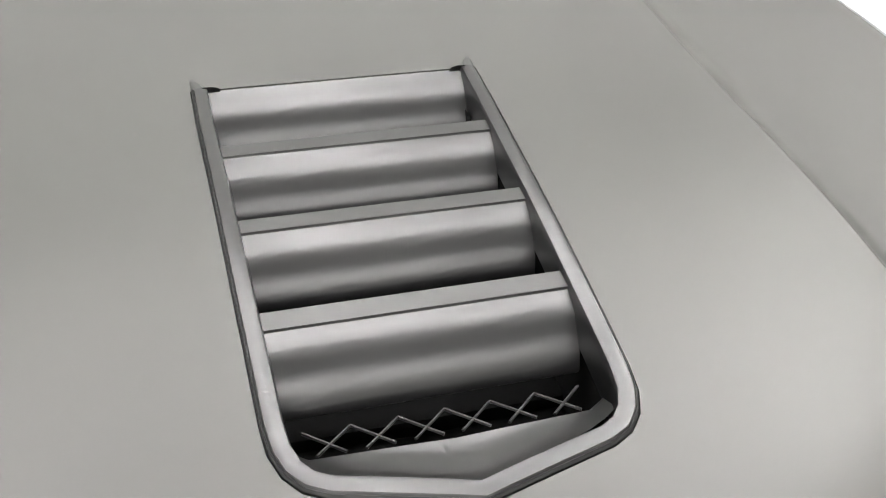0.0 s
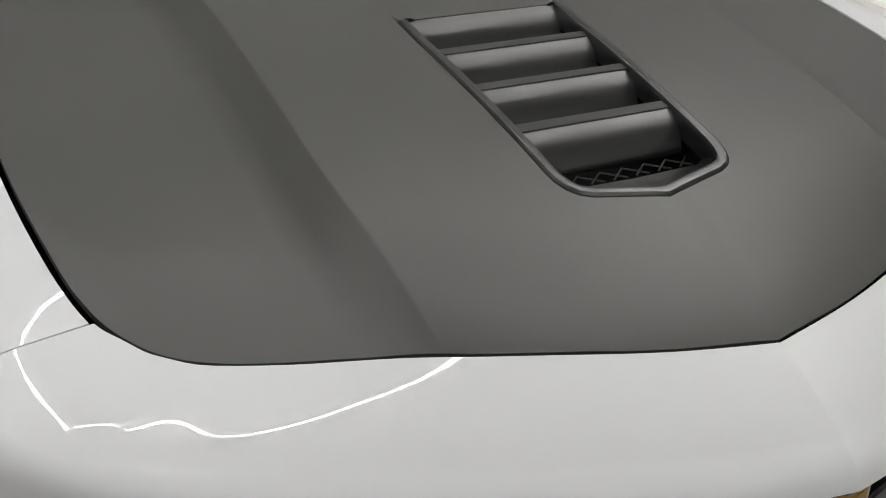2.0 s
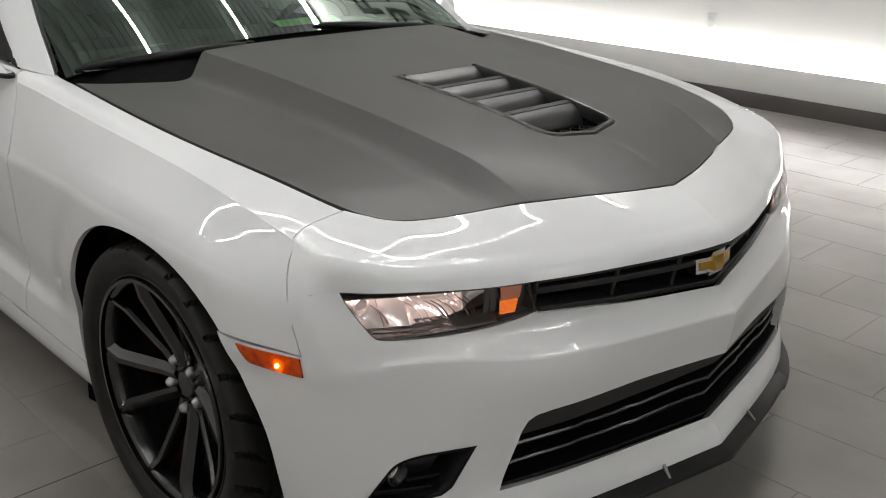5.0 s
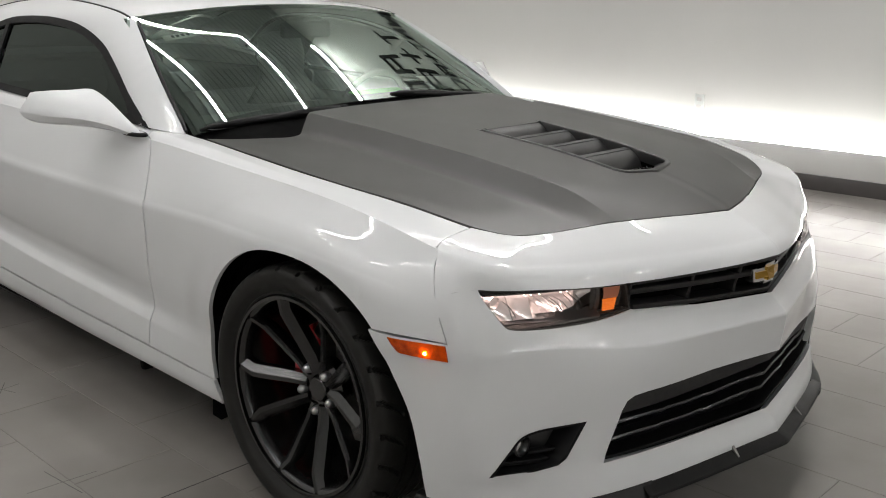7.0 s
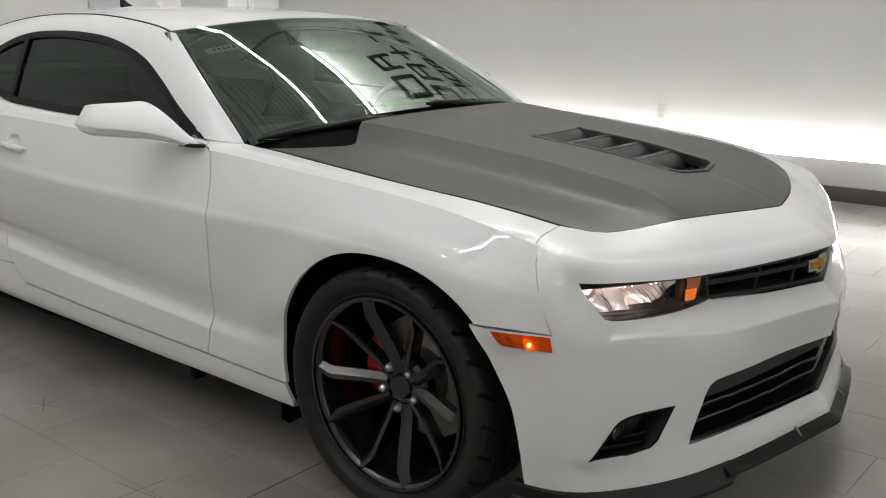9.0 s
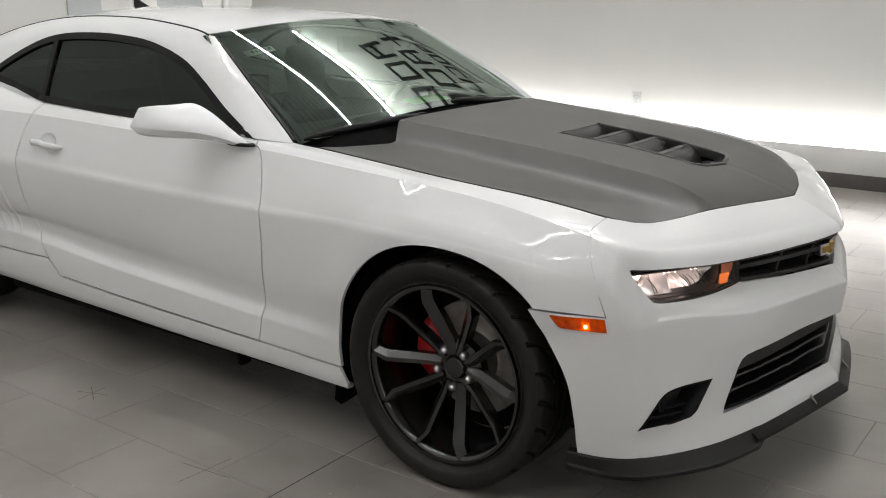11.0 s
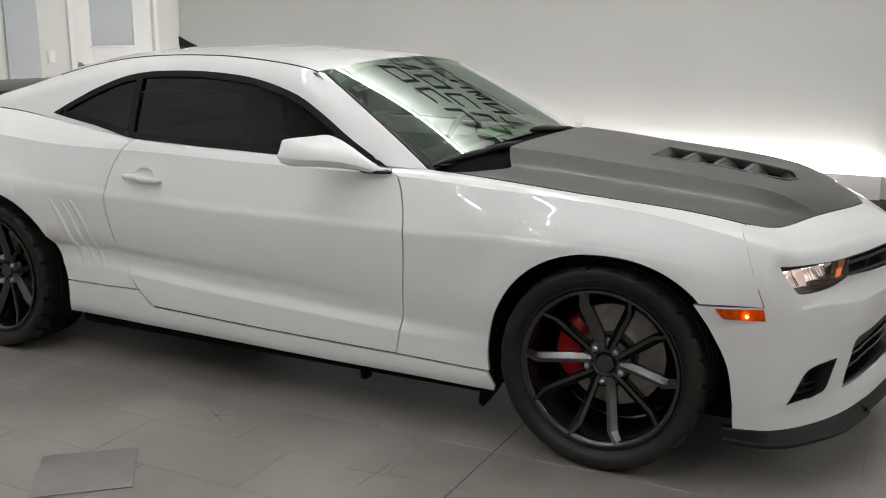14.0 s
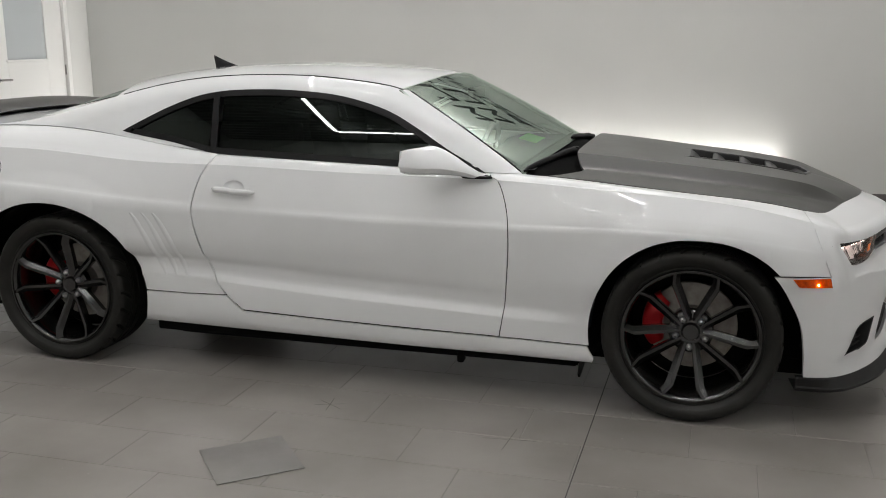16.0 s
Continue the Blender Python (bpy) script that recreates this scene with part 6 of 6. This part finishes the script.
# ---- the room ----
WALL_Y, WALL_X, NEAR_Y, NEAR_X, TOP = 4.5, -6.5, -7.0, 11.0, 6.5
st = dict(kind="structure")
tagged(box("wall_north", (WALL_X - 0.15, WALL_Y, 0), (NEAR_X + 0.15, WALL_Y + 0.15, TOP), WALL, None, "smooth grey-white painted showroom wall"), category="wall", **st)
tagged(box("wall_east", (NEAR_X, NEAR_Y, 0), (NEAR_X + 0.15, WALL_Y - 0.002, TOP), WALL, None, "smooth grey-white painted showroom wall"), category="wall", **st)
tagged(box("wall_south", (WALL_X - 0.15, NEAR_Y - 0.15, 0), (NEAR_X + 0.15, NEAR_Y - 0.002, TOP), WALL_DIM, None, "plain mid-grey painted showroom wall"), category="wall", **st)
bm = bmesh.new()
DOOR_Y0, DOOR_Y1 = 3.02, 4.09
for lo, hi in (((WALL_X - 0.15, NEAR_Y, 0), (WALL_X, DOOR_Y0 - 0.06, TOP)), ((WALL_X - 0.15, DOOR_Y1 + 0.06, 0), (WALL_X, WALL_Y - 0.002, TOP)), ((WALL_X - 0.15, DOOR_Y0 - 0.06, 2.22), (WALL_X, DOOR_Y1 + 0.06, TOP))):
    box_bm(bm, lo, hi, 0.001)
tagged(part("wall_west", bm, WALL, None, "smooth grey-white painted showroom wall"), category="wall", **st)
# ribbed ceiling
v, f, n = [], [], 0
ys = np.arange(NEAR_Y - 0.1, WALL_Y + 0.1, 0.1)
prof = []
for i, y in enumerate(np.arange(NEAR_Y, WALL_Y - 0.1, 0.14)):
    prof += [(y, TOP), (y + 0.085, TOP), (y + 0.095, TOP + 0.03), (y + 0.13, TOP + 0.03)]
prof.append((WALL_Y, TOP))
for x in (WALL_X, NEAR_X):
    v += [(x, y, z) for y, z in prof]
m = len(prof)
f = [(i, i + 1, m + i + 1, m + i) for i in range(m - 1)]
tagged(mesh_object("ceiling", v, f, CEILING, None, "dark ribbed metal deck ceiling", flat=True), category="ceiling", **st)
box_c = box("roof_slab", (WALL_X - 0.15, NEAR_Y - 0.15, TOP + 0.12), (NEAR_X + 0.15, WALL_Y + 0.15, TOP + 0.22), DARK)
tagged(box_c, "dark closed slab above the ribbed ceiling", "ceiling", **st)

FLOOR = tagged(box("floor", (WALL_X - 0.15, NEAR_Y - 0.15, -0.12), (NEAR_X + 0.15, WALL_Y + 0.15, -0.0013), GROUT, None, "grey stone-look floor tiles with thin dark joints"), category="floor", **st)
tagged(box("baseboard", (WALL_X, WALL_Y - 0.012, 0), (NEAR_X, WALL_Y - 0.0005, 0.105), BASE, None, "dark vinyl baseboard along the wall"), category="baseboard", **st)
tagged(box("baseboard", (WALL_X + 0.0005, NEAR_Y, 0), (WALL_X + 0.012, DOOR_Y0 - 0.07, 0.105), BASE, None, "dark vinyl baseboard along the wall"), category="baseboard", **st)
tagged(box("baseboard", (WALL_X + 0.0005, DOOR_Y1 + 0.07, 0), (WALL_X + 0.012, WALL_Y - 0.014, 0.105), BASE, None, "dark vinyl baseboard along the wall"), category="baseboard", **st)

# low light batten on the wall
COVE_X0, COVE_X1 = -6.2, 0.56
cove = tagged(new("wall_light"), "long white light ledge low along the wall, lit from within", "light")
box("fascia", (COVE_X0, WALL_Y - 0.085, 0.108), (COVE_X1, WALL_Y - 0.066, 0.298), DOORPAINT, cove, "white painted front board of the ledge", bevel=0.004)
box("end_cap", (COVE_X1 - 0.016, WALL_Y - 0.0655, 0.108), (COVE_X1 - 0.0005, WALL_Y - 0.001, 0.290), DOORPAINT, cove)
box("ledge_base", (COVE_X0, WALL_Y - 0.0655, 0.110), (COVE_X1 - 0.017, WALL_Y - 0.001, 0.20), DOORPAINT, cove)
rows = [[(x, WALL_Y - d, z) for d, z in ((0.052, 0.27), (0.048, 0.335), (0.03, 0.352), (0.008, 0.352))] for x in (COVE_X0 + 0.01, COVE_X1 - 0.02)]
strip("diffuser", [list(r) for r in zip(*rows)], COVE, cove, "glowing white diffuser")
box("toe_board", (COVE_X0, WALL_Y - 0.092, 0.0), (COVE_X1, WALL_Y - 0.0125, 0.107), BASE, cove, "dark vinyl toe board", bevel=0.002)

# the door in the west wall
door = tagged(new("door_1"), "white painted door with a frosted pane and lever handle", "door", kind="structure")
DY0, DY1, DX = DOOR_Y0, DOOR_Y1, WALL_X
bm = bmesh.new()
for lo, hi in (((DX - 0.06, DY0, 0.01), (DX - 0.02, DY0 + 0.24, 2.13)), ((DX - 0.06, DY1 - 0.26, 0.01), (DX - 0.02, DY1, 2.13)), ((DX - 0.06, DY0 + 0.24, 0.01), (DX - 0.02, DY1 - 0.26, 1.265)), ((DX - 0.06, DY0 + 0.24, 1.98), (DX - 0.02, DY1 - 0.26, 2.13))):
    box_bm(bm, lo, hi, 0.002)
part("leaf", bm, DOORPAINT, door, "white painted door leaf")
box("pane", (DX - 0.046, DY0 + 0.235, 1.26), (DX - 0.036, DY1 - 0.255, 1.985), FROST, door, "grey frosted glass pane")
bm = bmesh.new()
for lo, hi in (((DX - 0.03, DY0 + 0.22, 1.245), (DX - 0.012, DY1 - 0.24, 1.268)), ((DX - 0.03, DY0 + 0.22, 1.975), (DX - 0.012, DY1 - 0.24, 1.998))):
    box_bm(bm, lo, hi, 0.003)
part("glazing_bead", bm, DOORPAINT, door)
bm = bmesh.new()
for lo, hi in (((DX - 0.15, DY0 - 0.06, 0), (DX + 0.018, DY0 - 0.004, 2.2)), ((DX - 0.15, DY1 + 0.004, 0), (DX + 0.018, DY1 + 0.06, 2.2)), ((DX - 0.15, DY0 - 0.06, 2.14), (DX + 0.018, DY1 + 0.06, 2.2))):
    box_bm(bm, lo, hi, 0.003)
part("frame", bm, DOORPAINT, door, "white painted door frame")
box("lining", (DX - 0.14, DY0 - 0.003, 0.0), (DX - 0.07, DY1 + 0.003, 2.139), DARK, door)
v, f = lathe([(0.0, 0.012), (0.030, 0.011), (0.033, 0.004), (0.033, 0.0)], 28)
mesh_object("rose", [(DX - 0.02 + y, DY0 + 0.075 + x, 1.085 + z) for x, y, z in v], f, STEELD, door, "brushed steel handle rose")
tube("lever", [(DX - 0.012, DY0 + 0.075, 1.085), (DX + 0.035, DY0 + 0.075, 1.085), (DX + 0.042, DY0 + 0.09, 1.085), (DX + 0.042, DY0 + 0.20, 1.083)], 0.010, STEELD, door, "brushed steel lever", n=10)
for z in (0.25, 1.15, 1.95):
    tube("hinge", [(DX - 0.012, DY1 + 0.002, z - 0.05), (DX - 0.012, DY1 + 0.002, z + 0.05)], 0.008, STEELD, door, "dark steel hinge", n=8)
# grey panel beside the door and small plates on the walls
tagged(box("wall_panel", (DX + 0.001, 2.25, 0.105), (DX + 0.02, 2.6, 2.6), FROST, None, "tall grey panel fixed to the wall"), category="panel")
tagged(box("wall_panel", (DX + 0.001, 2.66, 0.55), (DX + 0.014, 2.93, 1.0), PANEL2, None, "pale grey square panel fixed to the wall"), category="panel")
sw = tagged(new("light_switch"), "white switch plate fixed to the wall", "switch")
box("cover", (DX + 0.001, 2.70, 1.12), (DX + 0.007, 2.78, 1.24), DOORPAINT, sw, "white plastic cover", bevel=0.003)
box("rocker", (DX + 0.006, 2.725, 1.15), (DX + 0.012, 2.755, 1.21), PAPER, sw)
oy = tagged(new("wall_outlet"), "white double power outlet fixed to the wall", "outlet")
box("cover", (-1.985, WALL_Y - 0.008, 0.47), (-1.905, WALL_Y - 0.001, 0.60), PAPER, oy, "white plastic cover", bevel=0.003)
for z in (0.505, 0.560):
    box("socket", (-1.965, WALL_Y - 0.0095, z - 0.016), (-1.925, WALL_Y - 0.006, z + 0.016), DOORPAINT, oy, bevel=0.004)
tagged(tube("cable", smooth([(-2.15, WALL_Y - 0.02, 0.40), (-2.16, WALL_Y - 0.03, 0.36), (-2.155, WALL_Y - 0.05, 0.29)], 4), 0.004, PAPER, None, "thin white cable from the wall to the light", n=6), category="cable")
# dark shapes of the wall sign, only plain bars
sign = tagged(new("wall_sign"), "large dark sign bars fixed high on the wall", "sign")
STROKES = ((0, 0, 0, 1), (1, 0, 1, 1), (0, 1, 1, 1), (0, 0, 1, 0), (0, 0.5, 1, 0.5), (0, 1, 1, 0), (0.5, 0, 0.5, 1), (0, 0, 0.5, 0.6), (1, 0, 0.5, 0.6))
SHAPES = ((0, 1, 2, 4), (0, 1, 3), (2, 6), (0, 1, 2, 3), (0, 1, 7, 8), (4, 6), (0, 2, 3), (0, 1, 5))
for row, (z, h, x0, x1, n, th) in enumerate(((4.55, 0.56, -3.15, -0.15, 5, 0.075), (3.75, 0.52, -3.85, -0.25, 7, 0.065), (3.02, 0.30, -4.2, -0.4, 13, 0.045))):
    w = (x1 - x0) / n
    for i in range(n):
        for k, q in enumerate(SHAPES[(3 * i + 2 * row) % len(SHAPES)]):
            ax, az, bx, bz = STROKES[q]
            p = Vector((x0 + (i + 0.08 + 0.62 * ax) * w, 0, z + h * (az - 0.5)))
            r = Vector((x0 + (i + 0.08 + 0.62 * bx) * w, 0, z + h * (bz - 0.5)))
            d = r - p
            bm = box_bm(bmesh.new(), (-th / 2, -0.024, -th / 2), (d.length + th / 2, 0.024, th / 2), 0.004)
            turn = Matrix.Rotation(-math.atan2(d.z, d.x), 4, "Y")
            bmesh.ops.transform(bm, verts=bm.verts, matrix=Matrix.Translation((p.x, WALL_Y - 0.028 - 0.003 * k, p.z)) @ turn)
            part("sign_bar", bm, SIGN, sign)

# LED lines under the ceiling
def led_line(a, b, w=0.05):
    a, b = Vector(a), Vector(b)
    d = (b - a).normalized()
    side = d.cross(Vector((0, 0, 1))) * w / 2
    root = tagged(new("ceiling_light"), "slim white linear light fitting under the ceiling", "light", "ceiling lights")
    up = Vector((0, 0, 0.095))
    dn = Vector((0, 0, -0.012))
    pts = [a - side + dn, a + side + dn, b + side + dn, b - side + dn]
    mesh_object("diffuser", [*pts, *[p + Vector((0, 0, 0.01)) for p in pts]], [(3, 2, 1, 0), (0, 1, 5, 4), (1, 2, 6, 5), (2, 3, 7, 6), (3, 0, 4, 7)], LED, root, "glowing white diffuser", flat=True)
    s2 = side * 1.2
    pts = [a - s2, a + s2, b + s2, b - s2]
    mesh_object("housing", [*pts, *[p + up for p in pts]], [(3, 2, 1, 0), (4, 5, 6, 7), (0, 1, 5, 4), (1, 2, 6, 5), (2, 3, 7, 6), (3, 0, 4, 7)], DOORPAINT, root, flat=True)


ZL = TOP - 0.05
# rectangles of light lines over the bays and one line that washes the wall
WALL_LINE = ((-3.85, 4.34, ZL), (0.75, 4.34, ZL))
LED_LINES = []
# the two rectangles from x = 7.6 are unseen, placed to light the nose
for x0, x1, rows_y in ((-3.78, 0.75, (-1.6, 0.58, 2.6)), (-4.7, 0.75, (-6.4, -3.9)), (7.6, 10.6, (-1.6, 2.6)), (7.6, 10.6, (-6.4, -3.9))):
    LED_LINES += [((x0, y, ZL), (x1, y, ZL)) for y in rows_y]
    LED_LINES += [((x, y0 + 0.03, ZL), (x, y1 - 0.03, ZL)) for x in (x0 - 0.03, x1 + 0.03) for y0, y1 in zip(rows_y[:-1], rows_y[1:])]
for a, b in LED_LINES:
    led_line(a, b)
led_line(*WALL_LINE, 0.10)


# ---- floor tiles ----
TW, TL, GAPT = 0.31, 0.62, 0.0018


def tile_mesh(w, l):
    """A tile with a small bevel, 12 mm thick under its top at z = 0."""
    b = 0.0012
    v = [(b, b, 0), (l - b, b, 0), (l - b, w - b, 0), (b, w - b, 0), (0, 0, -b), (l, 0, -b), (l, w, -b), (0, w, -b), (0, 0, -0.003), (l, 0, -0.003), (l, w, -0.003), (0, w, -0.003)]
    f = [(0, 1, 2, 3)] + [(4 + i, 4 + (i + 1) % 4, (i + 1) % 4, i) for i in range(4)] + [(8 + i, 8 + (i + 1) % 4, 4 + (i + 1) % 4, 4 + i) for i in range(4)]
    return v, f


tv, tf = tile_mesh(TW - GAPT, TL - GAPT)
TILE_ME = bpy.data.meshes.new("tile")
TILE_ME.from_pydata(tv, [], tf)
TILE_ME.materials.append(TILE)
near, far_v, far_f, count = [], [], [], 0
cells = []
for row in range(-19, 15):
    y0 = row * TW - 0.01
    shift = (0.945 - 0.235 * row) % TL
    for col in range(-13, 19):
        x0 = shift + col * TL
        if x0 < WALL_X - 0.6 or x0 > NEAR_X or y0 < NEAR_Y - 0.3 or y0 > WALL_Y:
            continue
        cells.append((x0, y0))


def rank(c):
    x, y = c[0] + TL / 2, c[1] + TW / 2
    under = -3.4 < x < 0.2 and -0.6 < y < 0.8
    d = min(math.hypot(x - 0.2, y + 1.6), math.hypot(x - 1.4, y - 0.8), math.hypot(x + 1.2, y + 1.8))
    return d + (4 if under else 0)


cells.sort(key=rank)
for i, (x0, y0) in enumerate(cells):
    if i < 290:
        o = new("tile", TILE_ME)
        o.location = (x0, y0, 0)
        o.parent = FLOOR
        continue
    k = len(far_v)
    x1 = min(x0 + TL - GAPT, NEAR_X)
    far_v += [(min(max(x0 + x, WALL_X), NEAR_X), min(y0 + y, WALL_Y), z) for x, y, z in tv]
    far_f += [tuple(k + j for j in q) for q in tf]
far = mesh_object("tiles", far_v, far_f, TILE, FLOOR, "grey stone-look tiles farther off", flat=True)
tagged(far, kind="stuff")
# a raised square plate, a saw cut and scuffs
bm = box_bm(bmesh.new(), (-0.155, -0.155, 0), (0.155, 0.155, 0.004), 0.0015)
bmesh.ops.transform(bm, verts=bm.verts, matrix=pose(-1.49, -1.69, 0.0005, 0, 0, 41))
tagged(part("floor_plate", bm, PLATE, None, "thin worn square plate lying on the tiles"), category="plate")
bm = box_bm(bmesh.new(), (-0.3545, -2.4, -0.002), (-0.3505, -0.25, 0.0004), 0.0003)
tagged(part("floor_joint", bm, JOINT, None, "long dark joint across the floor tiles"), category="joint", kind="structure")
rng = random.Random(7)
v, f = [], []
for i in range(70):
    cx, cy = rng.uniform(-2.2, 1.4), rng.uniform(-2.3, -1.0)
    r = rng.uniform(0.0012, 0.0035)
    k = len(v)
    v += [(cx + r * math.cos(a) * rng.uniform(0.6, 1.3), cy + r * math.sin(a), 0.0015) for a in np.linspace(0, 2 * math.pi, 7)[:-1]] + [(cx, cy, 0.003)]
    f += [(k + j, k + (j + 1) % 6, k + 6) for j in range(6)]
tagged(mesh_object("floor_specks", v, f, DUST, None, "pale specks of dust on the tiles", flat=True), category="specks", kind="stuff")
v, f = [], []
for cx, cy, l, turns in ((-0.63, -1.27, 0.10, (1.5, 0.1)), (-1.42, -1.12, 0.065, (1.7, 0.35, 2.6))):
    for a in turns:
        k = len(v)
        d = np.array((math.cos(a), math.sin(a))) * l
        n = np.array((-math.sin(a), math.cos(a))) * 0.0014
        v += [(cx + q[0], cy + q[1], 0.0012) for q in (-d - n, d - n, d + n, -d + n)]
        f.append((k, k + 1, k + 2, k + 3))
tagged(mesh_object("floor_scratches", v, f, SCRATCH, None, "short faint crossing scratches in the tiles", flat=True), category="scratches", kind="stuff")
